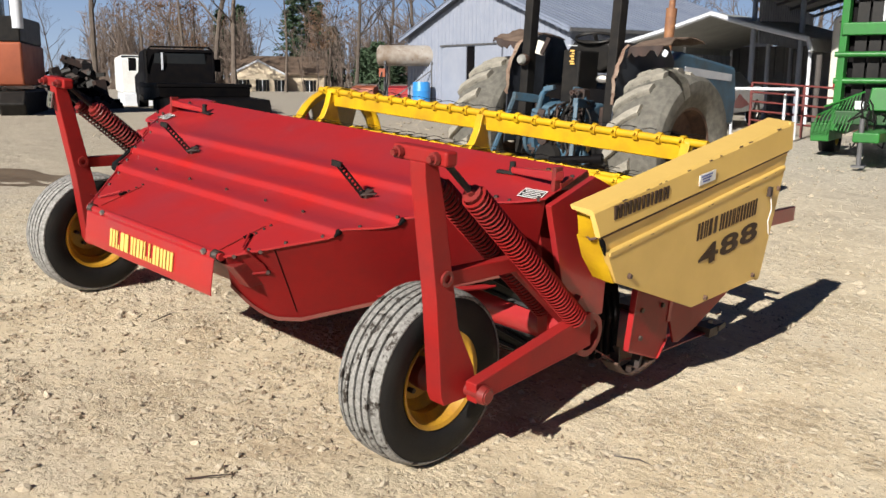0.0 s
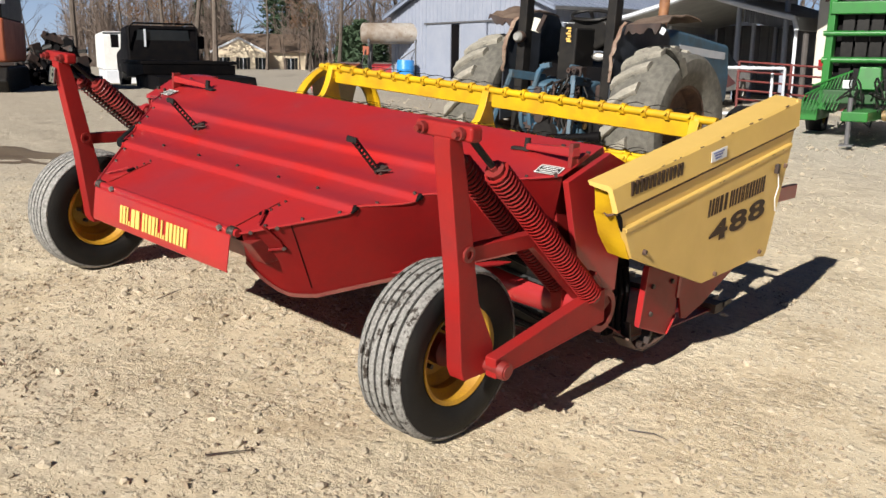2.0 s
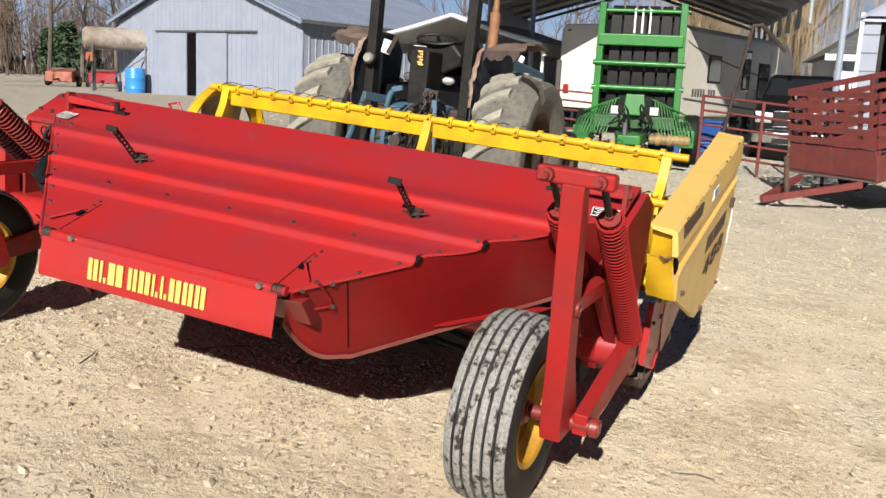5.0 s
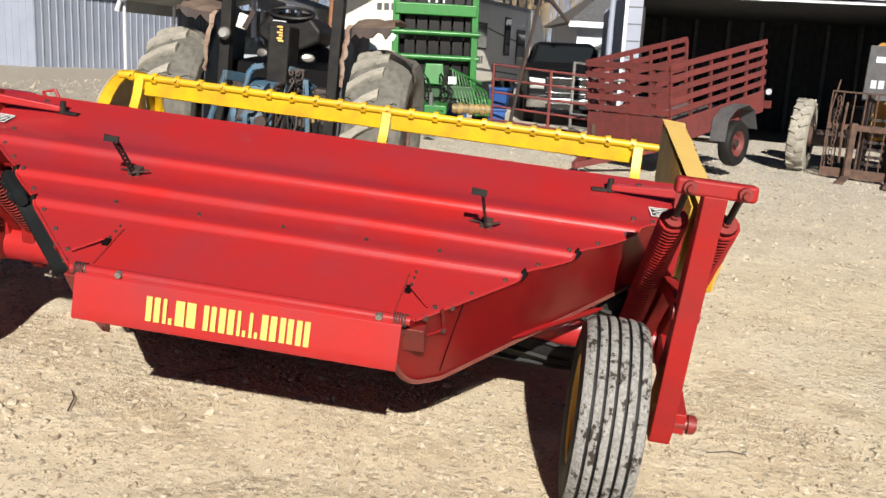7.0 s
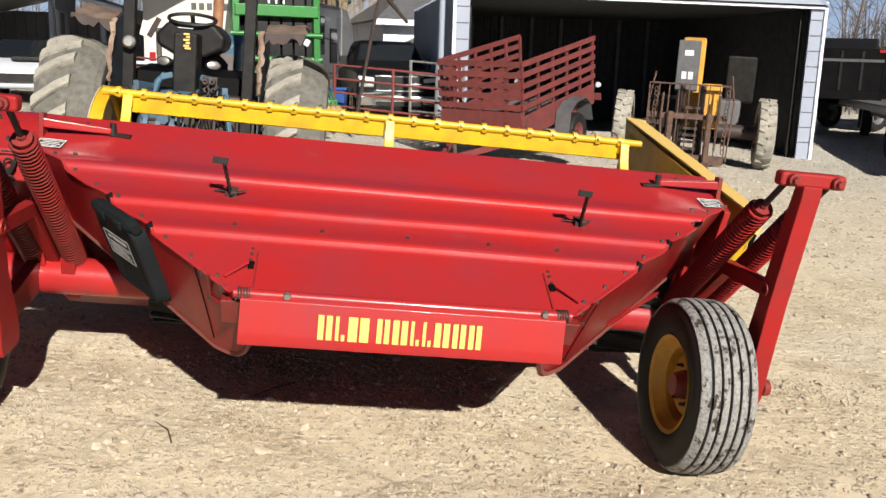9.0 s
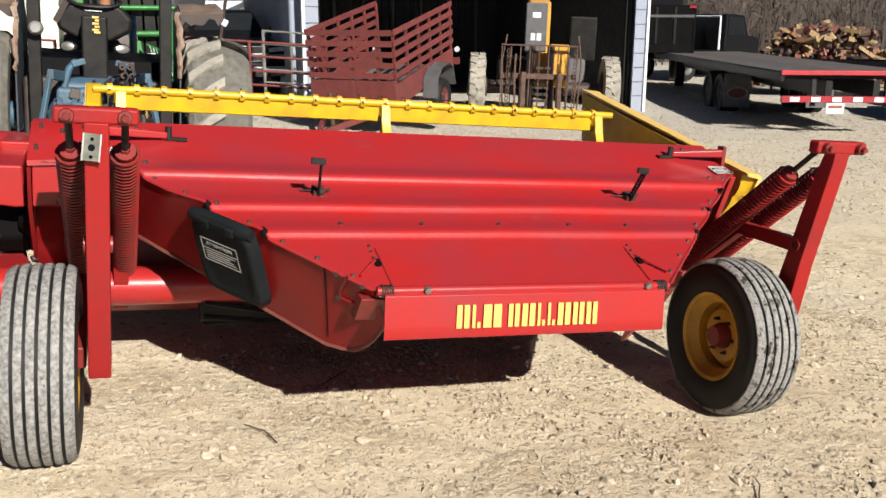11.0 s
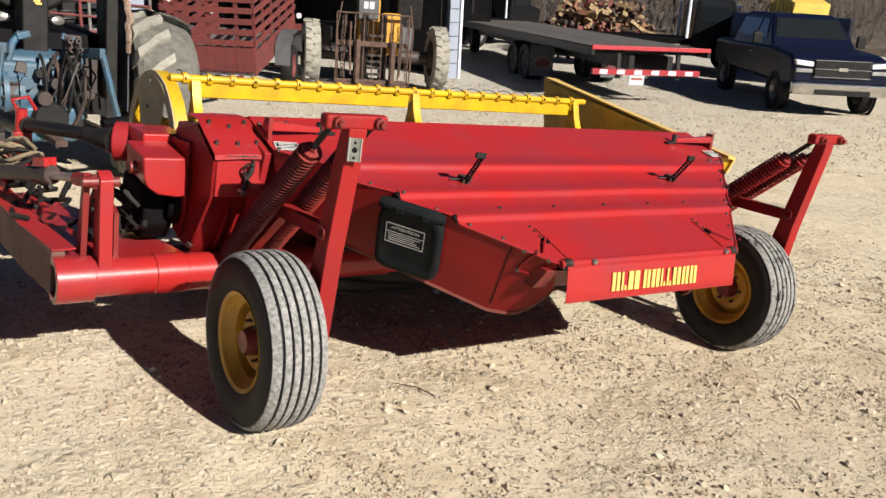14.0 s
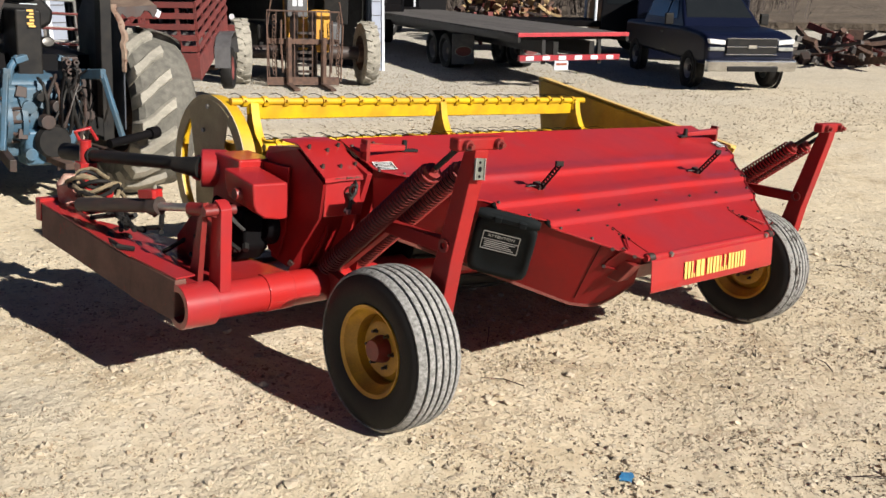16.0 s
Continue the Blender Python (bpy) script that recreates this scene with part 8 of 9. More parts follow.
def house():
    h = thing("house", "small cream house with brown shingle roof and dark shutters", "house", pose(-80.7, 60.3, -1.1, 0, 0, 50) @ Matrix.Diagonal((1.1, 1.1, 1.3, 1)))
    W, D, E = 9.0, 7.0, 2.3
    m = Mesh().box((0, 0, E / 2 - 0.3), (W, D, E + 0.6))
    part("wall", m, SIDING, h, "cream siding wall")
    m = Mesh().prism([(-W / 2 + 0.2, E), (W * 0.08, E), (-W / 2 + 2.6, E + 1.0)], -D / 2 - 1.2, -D / 2 + 0.2, "y")
    part("front_gable", m, SIDING, h)
    m = Mesh().box((-1.6, -D / 2 - 0.6, E / 2 - 0.3), (4.9, 1.2, E + 0.6))
    part("front_wing", m, SIDING, h)
    m = Mesh().prism([(-D / 2 - 0.4, E - 0.1), (0, E + 1.3), (D / 2 + 0.4, E - 0.1), (D / 2 + 0.4, E + 0.05), (0, E + 1.5), (-D / 2 - 0.4, E + 0.05)], -W / 2 - 0.3, W / 2 + 0.3)
    part("roof", m, SHINGLE, h, "brown shingle roof")
    for x in (-3.4, -1.5, 0.3, 3.0):
        y = -D / 2 - 1.22 if x < 0.6 else -D / 2 - 0.02
        m = Mesh().box((x, y, 1.25), (0.7, 0.05, 1.05))
        wi = part("window", m, GLASS, h)
        for s in (-1, 1):
            m = Mesh().box((x + s * 0.52, y, 1.25), (0.26, 0.04, 1.1))
            part("shutter", m, BLACK, wi)
        m = Mesh().box((x, y - 0.02, 1.25), (0.06, 0.04, 1.05))
        part("mullion", m, TRIM, wi)
    for s in (-1, 1):
        m = Mesh().bar((-1.9, -D / 2 - 1.3, E + 1.05), (-1.9 + s * 2.7, -D / 2 - 1.3, E - 0.1), 0.1, 0.16)
        part("gable_trim", m, TRIM, h)
    return h


house()

# red and green implements parked in a row far off
def implement(x, y, rz, paint, label):
    t = thing("farm_implement", label, "implement", on(x, y, rz) @ Matrix.Scale(0.8, 4), group="row of parked implements")
    m = Mesh().prism([(-0.9, 0.3), (-0.8, 1.0), (0.2, 1.15), (0.9, 0.8), (0.9, 0.3)], -0.9, 0.9)
    part("body", m, paint, t, bevel=0.06)
    for s in (-1, 1):
        simple_wheel(t, (s * 1.05, 0.2, 0.36), 0.38, 0.24, YELLOW)
    m = Mesh().bar((0, -0.8, 0.5), (0, -2.2, 0.45), 0.12, 0.12)
    part("tongue", m, paint, t)
    m = Mesh().cyl((-0.8, 0.5, 1.15), (0.8, 0.5, 1.15), 0.14, seg=12)
    part("roller", m, GREASE, t)
    return t


for k in range(3, 9):
    implement(-43.0 + 1.75 * k, 31.0 + 1.25 * k, 30 + 9 * (k % 3), ORANGE if k in (0, 3) else (GREEN if k in (5, 6) else RED),
              "green parked farm implement" if k in (5, 6) else "red parked farm implement")


# ---- gates, posts, tubs, tyres, car ----
def gate(a, b, h, paint, label, rails=5):
    g = thing("pipe_gate", label, "gate")
    a, b = Vector((*a, 0)), Vector((*b, 0))
    za, zb = height(a.x, a.y), height(b.x, b.y)
    for k in range(rails):
        z = 0.28 + (h - 0.28) * k / (rails - 1)
        m = Mesh().cyl(a + Vector((0, 0, za + z)), b + Vector((0, 0, zb + z)), 0.021, seg=8)
        part("rail", m, paint, g)
    n = 2
    for k in range(n + 1):
        p = a.lerp(b, k / n)
        zz = za + (zb - za) * k / n
        m = Mesh().cyl(p + Vector((0, 0, zz + 0.02)), p + Vector((0, 0, zz + h + 0.02)), 0.03, seg=8)
        part("upright", m, paint, g)
    return g


gate((-4.9, 16.4), (-2.5, 16.0), 1.06, MAROON, "maroon pipe gate behind the baler")
gate((-0.2, 14.2), (1.95, 13.5), 1.3, MAROON, "maroon pipe gate beside the trailer")
gate((1.3, 15.0), (2.3, 14.6), 1.5, STEEL, "galvanised pipe gate beside the shed", 6)
fr = thing("livestock_stanchion", "white welded pipe stanchion standing on gravel", "stanchion", on(-4.05, 15.15, 24) @ Matrix.Diagonal((0.7, 1, 0.8, 1)))
for a, b in (((-0.85, 0, 0), (-0.85, 0, 1.22)), ((0.85, 0, 0), (0.85, 0, 1.22)), ((-0.85, 0, 1.22), (0.85, 0, 1.22)), ((0.55, 0.3, 0), (0.55, 0.3, 1.1)), ((-0.85, 0, 0.1), (0.85, 0, 0.1))):
    part("pipe", Mesh().cyl(a, b, 0.04, seg=10), TRIM, fr)
for x, y, h in ((1.95, 15.5, 3.6), (-4.0, 17.6, 1.7)):
    m = Mesh().cyl((0, 0, -0.1), (0, 0, h), 0.06, seg=10)
    solo("pole", m, METAL_WALL if h > 2 else DECK, "plain upright pole beside the gates", "pole", at=on(x, y))
TUB = mat("deep_blue_plastic", (0.015, 0.07, 0.26), 0.45, second=(0.012, 0.055, 0.2))
for x, y, z, rz in ((-0.34, 15.6, 0, 5), (-0.28, 15.62, 0.42, -8), (-1.2, 16.2, 0, 12)):
    t = thing("storage_tub", "blue plastic storage tub with a lid", "tub", on(x, y, rz, dz=z), group="blue tubs")
    part("box", Mesh().box((0, 0, 0.18), (0.62, 0.42, 0.36), top=1.06), TUB, t, bevel=0.02)
    part("lid", Mesh().box((0, 0, 0.38), (0.7, 0.5, 0.05)), TUB, t, bevel=0.015)
for k in range(4):
    m = Mesh().lathe([(-0.11, 0.2), (-0.13, 0.27), (-0.1, 0.34), (0.1, 0.34), (0.13, 0.27), (0.11, 0.2)], (0, 0, 0), "z", 28)
    solo("tyre", m, TYRE, "black used tyre in a stack", "tyre", group="stack of tyres", at=on(-6.5, 13.9, 10 * k, dz=0.13 + 0.25 * k))


def sports_car():
    c = thing("car", "white sports car with red side graphics", "car", on(-6.6, 17.6, 12))
    m = Mesh().prism([(-2.2, 0.3), (-2.25, 0.6), (-1.9, 0.78), (-0.8, 0.88), (1.9, 0.92), (2.2, 0.8), (2.2, 0.35)], -0.9, 0.9)
    part("body", m, TRIM, c, bevel=0.08)
    m = Mesh()
    vs = []
    for z, a, b, w in ((0.85, -0.9, 1.4, 0.82), (1.25, -0.2, 0.8, 0.6)):
        vs += [(-w, a, z), (w, a, z), (w, b, z), (-w, b, z)]
    m.add(vs, [(j, (j + 1) % 4, 4 + (j + 1) % 4, 4 + j) for j in range(4)] + [(4, 5, 6, 7)])
    part("cabin", m, GLASS, c, bevel=0.02)
    part("hood_scoop", Mesh().box((0, -1.3, 0.88), (0.6, 0.7, 0.08)), BLACK, c, bevel=0.02)
    part("grille", Mesh().box((0, -2.24, 0.52), (1.3, 0.06, 0.16)), BLACK, c)
    for s in (-1, 1):
        part("headlamp", Mesh().box((s * 0.68, -2.2, 0.66), (0.3, 0.08, 0.12)), LAMP, c)
        part("graphic", Mesh().prism([(-1.2, 0.45), (-0.4, 0.75), (0.6, 0.5), (-0.2, 0.42)], s * 0.9, s * 0.908), RED, c)
        for y in (-1.4, 1.35):
            simple_wheel(c, (s * 0.82, y, 0.31), 0.31, 0.22, CHROME)
    return c


sports_car()
# white outbuilding with a grey hipped roof behind the camper and the shed
o = thing("outbuilding", "white outbuilding with a grey hipped roof behind the yard", "house", pose(8.0, 34.6, 0, 0, 0, 8))
part("wall", Mesh().box((0, 0, 1.4), (14, 7, 3.0)), TRIM, o)
m = Mesh().add([(-7.4, -4, 2.85), (7.4, -4, 2.85), (7.4, 4, 2.85), (-7.4, 4, 2.85), (-4.6, 0, 5.0), (4.6, 0, 5.0)], [(0, 1, 5, 4), (1, 2, 5), (2, 3, 4, 5), (3, 0, 4), (3, 2, 1, 0)])
part("roof", m, GREY_M, o, "grey hipped roof")
part("eave_board", Mesh().box((0, -4.02, 2.78), (14.8, 0.06, 0.2)), TRIM, o)
wing = part("front_wing", Mesh().prism([(-6.2, -0.3), (-3.4, -0.3), (-3.4, 2.0), (-4.8, 2.65), (-6.2, 2.0)], -5.2, -3.5, "y"), WHITE, o, "white gabled front wing")
for sd in (-1, 1):
    part("wing_roof", Mesh().bar((-4.8, -4.4, 2.72), (-4.8 + sd * 1.6, -4.4, 1.98), 1.9, 0.08, up=(sd * 0.4, 0, 1)), GREY_M, wing)

# ---- trees ----
def branch(m, a, d, L, r, depth, rng, twigs, spread):
    b = a + d * L
    m.path([a, a.lerp(b, 0.5) + Vector((rng.uniform(-1, 1), rng.uniform(-1, 1), 0)) * L * 0.04, b], [r, r * 0.82, r * 0.62], 5 if r > 0.06 else 3)
    if depth == 0:
        return
    n = rng.choice((2, 3, 3)) if depth > 1 else 4
    for k in range(n):
        v = Vector((rng.uniform(-1, 1), rng.uniform(-1, 1), rng.uniform(-0.2, 0.8)))
        nd = (d * 0.9 + v * spread).normalized()
        start = a.lerp(b, rng.uniform(0.55, 1.0) if k else 1.0)
        branch(twigs if depth <= 2 else m, start, nd, L * rng.uniform(0.55, 0.82), r * 0.55, depth - 1, rng, twigs, spread)


def bare_tree(x, y, h, seed, spread=0.55, leaves=False, label="tall bare winter tree"):
    rng = random.Random(seed)
    t = thing("tree", label, "tree", on(x, y, dz=-0.1))
    m, tw = Mesh(), Mesh()
    m.smooth = tw.smooth = False
    p = Vector((0, 0, 0))
    d = Vector((rng.uniform(-0.05, 0.05), rng.uniform(-0.05, 0.05), 1)).normalized()
    r = h * 0.0092
    n = 6
    pts, rs = [p.copy()], [r * 1.35]
    for k in range(n):
        d = (d + Vector((rng.uniform(-0.08, 0.08), rng.uniform(-0.08, 0.08), 0.02))).normalized()
        p = p + d * h * 0.13
        pts.append(p.copy())
        rs.append(r * (1 - 0.11 * (k + 1)))
    m.path(pts, rs, 7)
    for k in range(2, n + 1):
        for j in range(3 if k > 2 else 2):
            a = rng.uniform(0, 6.28)
            nd = Vector((math.cos(a) * 0.75, math.sin(a) * 0.75, rng.uniform(0.35, 1.0))).normalized()
            branch(m, pts[k], nd, h * rng.uniform(0.10, 0.17), rs[k] * 0.5, 3, rng, tw, spread)
    branch(m, pts[-1], d, h * 0.12, rs[-1], 4, rng, tw, spread)
    part("trunk", m, BARK, t)
    tagged(part("branchwork", tw, LEAF if leaves else TWIG, t), kind="stuff")
    if leaves:
        lf = Mesh()
        lf.smooth = False
        for k in range(1300):
            v = rng.choice(tw.v)
            c = Vector(v) + Vector((rng.uniform(-1, 1), rng.uniform(-1, 1), rng.uniform(-1, 1))) * 0.35
            s = rng.uniform(0.05, 0.12)
            u = Vector((rng.uniform(-1, 1), rng.uniform(-1, 1), rng.uniform(-1, 1))).normalized() * s
            w = u.orthogonal().normalized() * s * 0.7
            lf.add([c - u, c + w, c + u, c - w], [(0, 1, 2, 3)])
        tagged(part("leaves", lf, LEAF, t), kind="stuff")
    return t


def pine(x, y, h, seed):
    rng = random.Random(seed)
    t = thing("pine_tree", "dark green pine tree with ragged crown", "tree", on(x, y))
    part("trunk", Mesh().path([(0, 0, 0), (0.1, 0, h * 0.5), (0, 0.1, h)], [h * 0.018, h * 0.012, 0.03], 7), BARK, t)
    m = Mesh()
    m.smooth = False
    for k in range(46):
        z = h * (0.16 + 0.84 * k / 46)
        R = h * 0.20 * (1 - (z / h - 0.16) / 0.86) ** 0.75 + 0.3
        for j in range(5):
            a = rng.uniform(0, 6.28)
            L = R * rng.uniform(0.6, 1.15)
            for q in range(5):
                f = (q + 1) / 5
                for e in range(3):
                    c = Vector((math.cos(a) * L * f, math.sin(a) * L * f, z - 0.12 * L * f + 0.05 * L * f * f)) + Vector((rng.uniform(-1, 1), rng.uniform(-1, 1), rng.uniform(-0.5, 0.5))) * 0.28
                    u = Vector((rng.uniform(-1, 1), rng.uniform(-1, 1), rng.uniform(-0.4, 0.7))).normalized() * rng.uniform(0.2, 0.45)
                    w = u.orthogonal().normalized() * 0.1
                    m.add([c - u, c + w, c + u, c - w], [(0, 1, 2, 3)])
    tagged(part("crown", m, NEEDLE, t), kind="stuff")
    return t


def at_dir(deg, dist):
    """A place that many metres from the middle of the walk, in a direction counted from +y towards -x."""
    a = radians(deg)
    return 0.5 - math.sin(a) * dist, -2.6 + math.cos(a) * dist


START = (3.68, -2.19)


def from_start(deg, dist):
    a = radians(deg)
    return START[0] - math.sin(a) * dist, START[1] + math.cos(a) * dist


bare_tree(*from_start(64.2, 42), 15, 1, 0.42)
for k, (dg, ds, h) in enumerate(((57.6, 62, 19), (56.3, 58, 18), (59.2, 75, 17), (53.2, 95, 15), (48.9, 60, 16), (46.9, 72, 17), (45.2, 60, 16), (43.5, 66, 15), (66.4, 120, 12), (51.0, 150, 15), (41, 64, 15), (38.5, 60, 14))):
    bare_tree(*from_start(dg, ds), h, 20 + k, 0.5)
for k, (dg, ds, h) in enumerate(((61.5, 88, 13), (60.0, 95, 13), (58.6, 92, 12), (50.6, 88, 11))):
    bare_tree(*from_start(dg, ds), h, 50 + k, 0.85, True, "brown-leaved winter oak tree")
for k, (dg, ds, h) in enumerate(((52.7, 135, 13.5), (51.9, 140, 14.5), (51.2, 138, 12.5), (57.0, 130, 10.5), (55.9, 128, 11), (50.3, 120, 8), (48.3, 90, 4.2), (47.5, 84, 4.6), (46.5, 80, 3.6))):
    pine(*from_start(dg, ds), h, 80 + k)
for k, (dg, ds, h) in enumerate(((22, 62, 15), (19, 70, 16), (15, 58, 15), (12, 64, 14), (27, 75, 15), (6, 60, 13), (3, 66, 14))):
    bare_tree(*at_dir(dg, ds), h, 110 + k, 0.6)
for k, (dg, ds, h) in enumerate(((-26, 62, 14), (-30, 58, 12), (-34, 64, 13), (-38, 70, 14), (-42, 66, 12), (-47, 75, 13))):
    bare_tree(*at_dir(dg, ds), h, 140 + k, 0.7)


def thicket(name, label, d0, d1, dist0, dist1, n, hmin, hmax, seed, material):
    """A far belt of brush: many thin bent stems with side twigs, in one piece."""
    rng = random.Random(seed)
    m = Mesh()
    m.smooth = False
    for k in range(n):
        x, y = at_dir(rng.uniform(d0, d1), rng.uniform(dist0, dist1))
        z = height(x, y) - 0.2
        h = rng.uniform(hmin, hmax)
        a = Vector((x, y, z))
        tip = a + Vector((rng.uniform(-0.2, 0.2) * h, rng.uniform(-0.2, 0.2) * h, h))
        r = 0.012 * h
        m.path([a, a.lerp(tip, 0.5) + Vector((rng.uniform(-0.2, 0.2), rng.uniform(-0.2, 0.2), 0)), tip], [r, r * 0.6, r * 0.2], 3)
        for j in range(9):
            s = a.lerp(tip, rng.uniform(0.25, 0.95))
            e = s + Vector((rng.uniform(-1, 1), rng.uniform(-1, 1), rng.uniform(0.2, 1.0))) * h * 0.2
            m.path([s, e], [r * 0.4, r * 0.12], 3)
    return solo(name, m, material, label, "brush", kind="stuff")


thicket("woods", "far belt of bare brown winter brush", 36, 86, 118, 160, 520, 3.0, 6.5, 1, TWIG)
thicket("woods", "far belt of bare brown winter brush", -52, 30, 75, 110, 700, 4, 10, 2, TWIG)
thicket("brush", "brown brush on the bank behind the trucks", -60, -30, 40, 60, 720, 2, 5.5, 3, BRUSH)

thicket("woods", "far belt of bare brown winter brush", 54, 63.5, 100, 130, 420, 5, 10, 5, TWIG)
thicket("woods", "far belt of bare brown winter brush", 38, 51, 95, 125, 420, 5, 10, 6, TWIG)

def willow(x, y, h, seed):
    """A leafless willow: short trunk, arched limbs, and curtains of thin hanging tan strands."""
    rng = random.Random(seed)
    t = thing("willow_tree", "bare tan weeping willow behind the camper", "tree", on(x, y, dz=-0.1))
    m, st = Mesh(), Mesh()
    m.smooth = st.smooth = False
    m.path([(0, 0, 0), (0.1, 0, h * 0.2), (0, 0.1, h * 0.42)], [h * 0.035, h * 0.028, h * 0.02], 8)
    for k in range(26):
        a = rng.uniform(0, 6.28)
        R, top = h * rng.uniform(0.15, 0.48), h * rng.uniform(0.72, 1.0)
        c, q = math.cos(a), math.sin(a)
        pts = [Vector((0, 0, h * 0.4)), Vector((c * R * 0.4, q * R * 0.4, top * 0.85)), Vector((c * R * 0.8, q * R * 0.8, top)), Vector((c * R * 1.1, q * R * 1.1, top * 0.9))]
        m.path(pts, [h * 0.012, h * 0.008, h * 0.004, h * 0.002], 4)
        for j in range(46):
            f = rng.uniform(0.3, 2.99)
            i = int(f)
            p = pts[i].lerp(pts[i + 1], f - i) + Vector((rng.uniform(-0.5, 0.5), rng.uniform(-0.5, 0.5), 0))
            L = rng.uniform(0.25, 0.75) * p.z
            sway = Vector((rng.uniform(-0.25, 0.25), rng.uniform(-0.25, 0.25), 0))
            bend = Vector((rng.uniform(-0.22, 0.22), rng.uniform(-0.22, 0.22), 0))
            st.path([p, p + sway * 0.7 + Vector((0, 0, -L * 0.25)), p + sway * 0.7 + bend + Vector((0, 0, -L * 0.6)), p + sway + Vector((0, 0, -L))], [0.010, 0.008, 0.006, 0.003], 3)
    part("trunk", m, BARK, t)
    tagged(part("twig_curtain", st, STRAW, t, "hanging tan twigs"), kind="stuff")
    return t


STRAW = mat("tan_willow_twigs", (0.30, 0.225, 0.13), 0.9, second=(0.20, 0.15, 0.09), scale=1, tile=0.1)
willow(-0.2, 38.5, 8.5, 5)
willow(-4.6, 41.0, 9.0, 6)

# brown field bank rising behind the trucks
m = Mesh()
rows = []
for i in range(15):
    d = 40 + i * 14
    row = []
    for j in range(25):
        x, y = at_dir(-34 - j * 2.6, d)
        row.append((x, y, height(x, y) + 0.15 + 0.0016 * (d - 40) ** 1.75 + 0.5 * noise.noise(Vector((x, y, 0)) * 0.05)))
    rows.append(row)
m.strip(rows, 0.3)
solo("field_bank", m, FIELD, "brown winter field rising behind the yard", "field", kind="structure")

# rusty folded auger boom that leans over the gate
bm_ = Mesh()
bm_.path([(0.15, 13.75, 0.15), (0.4, 13.7, 1.6), (0.59, 13.64, 2.62)], [0.035, 0.03, 0.03], 8)
bm_.path([(0.57, 13.64, 2.6), (0.72, 13.68, 2.62), (1.12, 13.9, 2.2)], [0.035, 0.045, 0.03], 8)
solo("loading_boom", bm_, GREASE, "thin dark rusty folded boom leaning over the gate", "boom")


# ---- clear winter sky far behind everything, paler towards the horizon ----
def far_sky():
    m = bpy.data.materials.new("clear_sky")
    m.use_nodes = True
    n, l = m.node_tree.nodes, m.node_tree.links
    n.remove(n["Principled BSDF"])
    em = n.new("ShaderNodeEmission")
    tc = n.new("ShaderNodeTexCoord")
    sp = n.new("ShaderNodeSeparateXYZ")
    mr = n.new("ShaderNodeMapRange")
    mr.inputs["From Min"].default_value, mr.inputs["From Max"].default_value = 0.0, 420.0
    cr = n.new("ShaderNodeMix")
    cr.data_type = "RGBA"
    cr.inputs[6].default_value = (0.27, 0.34, 0.43, 1)
    cr.inputs[7].default_value = (0.075, 0.155, 0.32, 1)
    l.new(tc.outputs["Object"], sp.inputs[0])
    l.new(sp.outputs[2], mr.inputs["Value"])
    l.new(mr.outputs[0], cr.inputs[0])
    l.new(cr.outputs[2], em.inputs["Color"])
    l.new(em.outputs[0], n["Material Output"].inputs["Surface"])
    q = Mesh()
    rr = 2600
    q.strip([[(rr * math.cos(k * math.tau / 96), rr * math.sin(k * math.tau / 96), z) for k in range(97)] for z in (-20, 60, 140, 220, 300, 380, 460)], 1.0)
    solo("backdrop", q, m, "clear blue winter sky above the horizon", "sky", kind="structure")


far_sky()


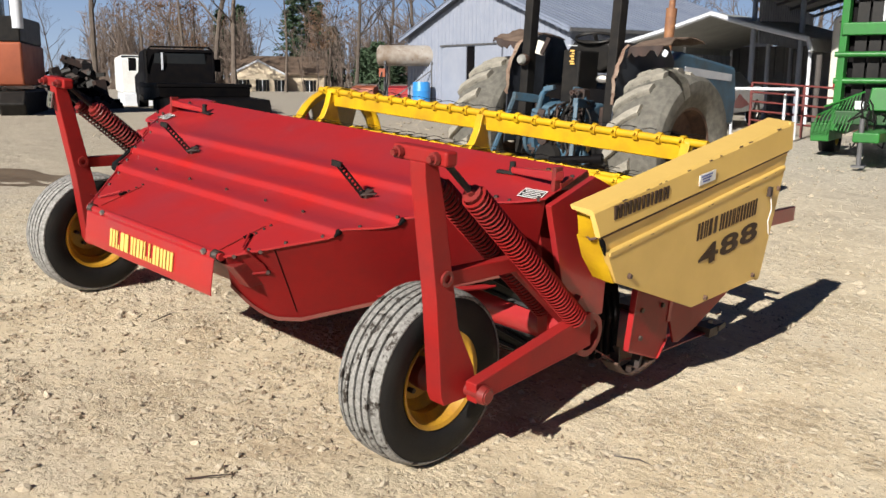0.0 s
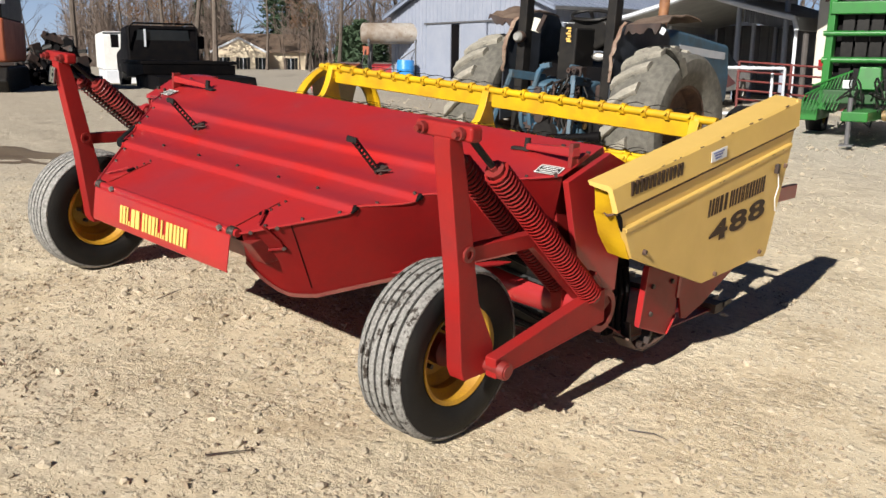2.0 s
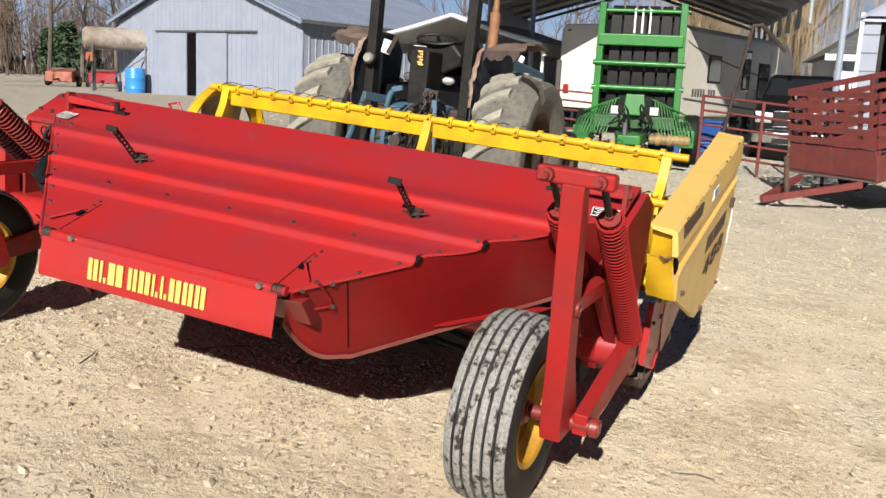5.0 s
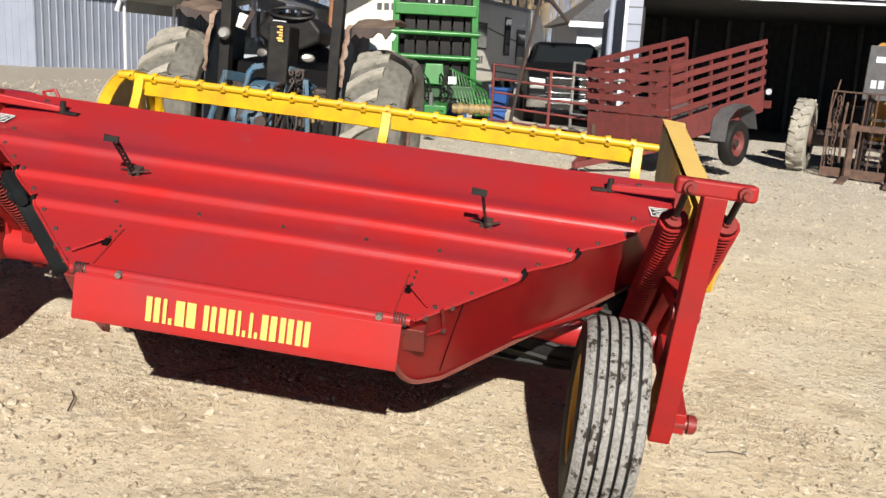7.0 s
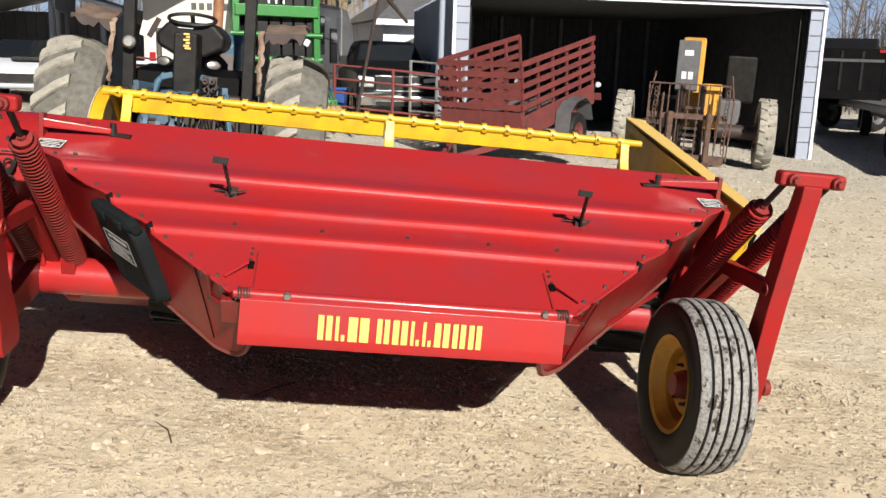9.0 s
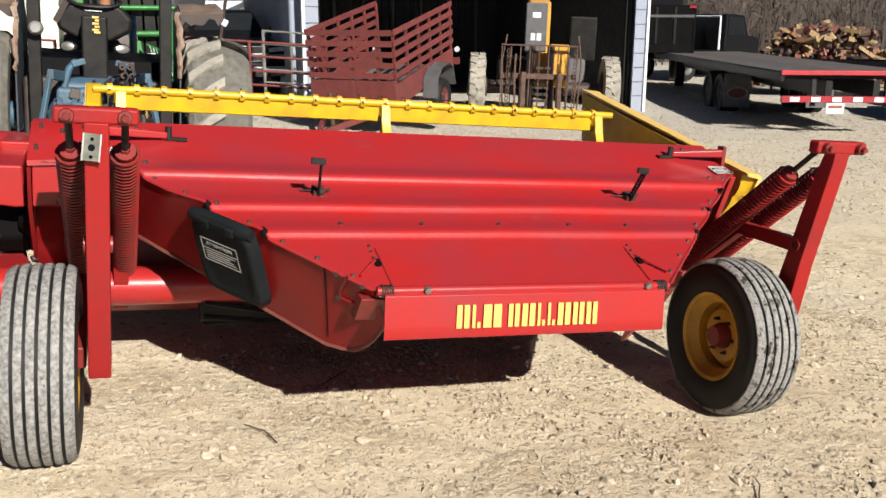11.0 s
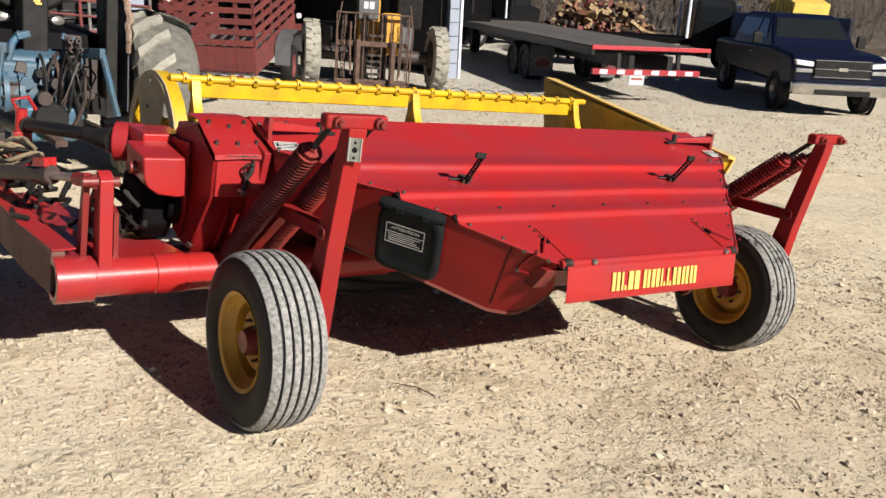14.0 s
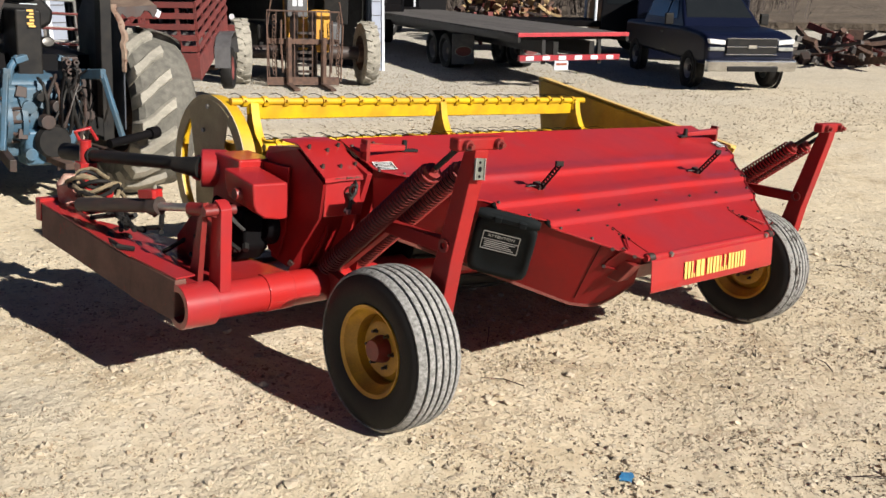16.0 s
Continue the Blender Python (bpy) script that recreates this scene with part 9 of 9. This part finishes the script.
# ---- loose stones, the small clutter on the ground ----
def scatter():
    rng = random.Random(21)
    m = Mesh()
    m.smooth = False
    n = 0
    while n < 30000:
        x, y = rng.uniform(-5.2, 5.2), rng.uniform(-2.6, 8.0)
        if y > 2.5 and rng.random() < 0.6:
            continue
        k = noise.noise(Vector((x * 0.7, y * 0.7, 7))) + 0.5 * noise.noise(Vector((x * 2.5, y * 2.5, 3))) + 0.6 * noise.noise(Vector((x * 7, y * 7, 5))) + 0.35 * math.exp(-((x - 0.7) ** 2 + (y + 1.3) ** 2) / 5)
        if rng.random() > 0.12 + 1.3 * max(0.0, k) ** 1.3:
            continue
        r = min(0.026, 0.0034 / (rng.random() ** 0.6 + 0.1))
        if r < 0.012:
            chip_shape(m, (x, y, height(x, y) + r * 0.25), r, rng)
        else:
            stone_shape(m, (x, y, height(x, y) + r * 0.12), r * rng.uniform(0.7, 1.15), rng)
        n += 1
    for k in range(6000):
        x, y = rng.uniform(-10, 16), rng.uniform(4.0, 20.0)
        r = rng.uniform(0.012, 0.035)
        chip_shape(m, (x, y, height(x, y) + r * 0.2), r, rng)
    # crumbs of darker soil lie in the same clusters
    dirt = Mesh()
    dirt.smooth = False
    n = 0
    while n < 11500:
        x, y = rng.uniform(-4.6, 4.6), rng.uniform(-2.4, 3.5)
        k = noise.noise(Vector((x * 0.7, y * 0.7, 7))) + 0.5 * noise.noise(Vector((x * 2.5, y * 2.5, 3))) + 0.8 * noise.noise(Vector((x * 7, y * 7, 5))) + 0.35 * math.exp(-((x - 0.7) ** 2 + (y + 1.3) ** 2) / 5)
        if rng.random() > 1.2 * max(0.0, k) ** 1.6:
            continue
        r = min(0.016, 0.003 / (rng.random() ** 0.6 + 0.12))
        chip_shape(dirt, (x, y, height(x, y) + r * 0.2), r, rng)
        n += 1
    # rough clods kicked up in small clusters
    clod = random.Random(77)
    for c in range(170):
        cx, cy = clod.gauss(0.3, 1.9), clod.uniform(-2.2, 1.2)
        wide = clod.uniform(0.03, 0.12)
        for i in range(clod.randrange(8, 34)):
            x, y = cx + clod.gauss(0, wide), cy + clod.gauss(0, wide * 0.7)
            r = min(0.021, 0.0042 / (clod.random() ** 0.6 + 0.15))
            chip_shape(dirt if clod.random() < 0.5 else m, (x, y, height(x, y) + r * 0.3), r, clod)
    # coarse crumbs trodden loose over the packed surface, in drifts
    n = 0
    while n < 24000:
        x, y = clod.uniform(-4.2, 4.6), clod.uniform(-2.3, 1.4)
        k = 0.8 * noise.noise(Vector((x * 1.1, y * 1.1, 17))) + 0.7 * noise.noise(Vector((x * 4, y * 4, 23))) + 0.5 * noise.noise(Vector((x * 11, y * 11, 29)))
        if clod.random() > 0.05 + 1.5 * max(0.0, k) ** 1.4:
            continue
        r = min(0.018, 0.0042 / (clod.random() ** 0.6 + 0.15))
        chip_shape(dirt if clod.random() < 0.25 else m, (x, y, height(x, y) + r * 0.27), r, clod)
        n += 1
    # loose pale stone thrown up in front of the shed and round the trucks
    for k in range(9000):
        x, y = clod.uniform(3.0, 17), clod.uniform(4.5, 15.5)
        r = clod.uniform(0.006, 0.022)
        chip_shape(m, (x, y, height(x, y) + r * 0.3), r, clod)
    solo("soil_crumbs", dirt, mat("dry_soil_crumb", (0.31, 0.24, 0.165), 0.95, second=(0.165, 0.125, 0.085), scale=12), "brown soil crumbs scattered among the gravel", "gravel", kind="stuff")
    solo("gravel", m, STONE, "scattered loose pale limestone gravel", "gravel", kind="stuff")
    for k in range(150):
        x, y = rng.uniform(-4.2, 4.2), rng.uniform(-1.8, 3.5)
        r = rng.uniform(0.016, 0.034)
        q = Mesh()
        q.smooth = False
        stone_shape(q, (0, 0, 0), r, rng)
        solo("stone", q, STONE, "loose angular limestone lump on the gravel", "stone", group="loose stones", at=pose(x, y, height(x, y) + r * 0.2))


scatter()
m = Mesh()
m.strip([[(0.045 * i - 0.06, 0.035 * j - 0.05 + 0.012 * math.sin(2.2 * i), 0.012 + 0.018 * abs(noise.noise(Vector((i * 0.9, j * 0.9, 2)))) * 2) for i in range(4)] for j in range(4)], 0.002)
solo("plastic_scrap", m, mat("blue_litter", (0.05, 0.22, 0.42), 0.5, second=(0.03, 0.14, 0.3), scale=20), "crumpled scrap of blue plastic on the gravel", "litter", at=pose(-1.15, -0.63, height(-1.15, -0.63), 0, 0, 35) @ Matrix.Scale(0.5, 4))
rng = random.Random(4)
for k in range(16):
    x, y = rng.uniform(-3.5, 3.8), rng.uniform(-1.6, 1.0)
    q = Mesh()
    a = rng.uniform(0, 6.28)
    L = rng.uniform(0.06, 0.16)
    q.path([(-L * math.cos(a), -L * math.sin(a), 0.008), (0.02 * rng.random(), 0.02 * rng.random(), 0.016), (L * math.cos(a), L * math.sin(a), 0.009)], [0.0035, 0.003, 0.0015], 5)
    solo("twig", q, GREASE, "short dark twig lying on gravel", "twig", group="fallen twigs", at=pose(x, y, height(x, y)))
# dark wet patch in the gravel
q = Mesh()
ring = [(0.75 * math.cos(a) * (1 + 0.25 * math.sin(3 * a) + 0.1 * math.sin(7 * a)), 0.42 * math.sin(a) * (1 + 0.2 * math.cos(5 * a))) for a in [k * math.tau / 36 for k in range(36)]]
q.add([(-5.9 + x, 1.6 + y, height(-5.9 + x, 1.6 + y) + 0.004) for x, y in ring] + [(-5.9, 1.6, height(-5.9, 1.6) + 0.006)], [(k, (k + 1) % 36, 36) for k in range(36)])
solo("wet_patch", q, mat("wet_brown_mud", (0.12, 0.085, 0.055), 0.5, second=(0.2, 0.15, 0.1), scale=4, grain=0.4, bump=0.006, bump_scale=30), "dark damp patch in the gravel", "ground", kind="structure")
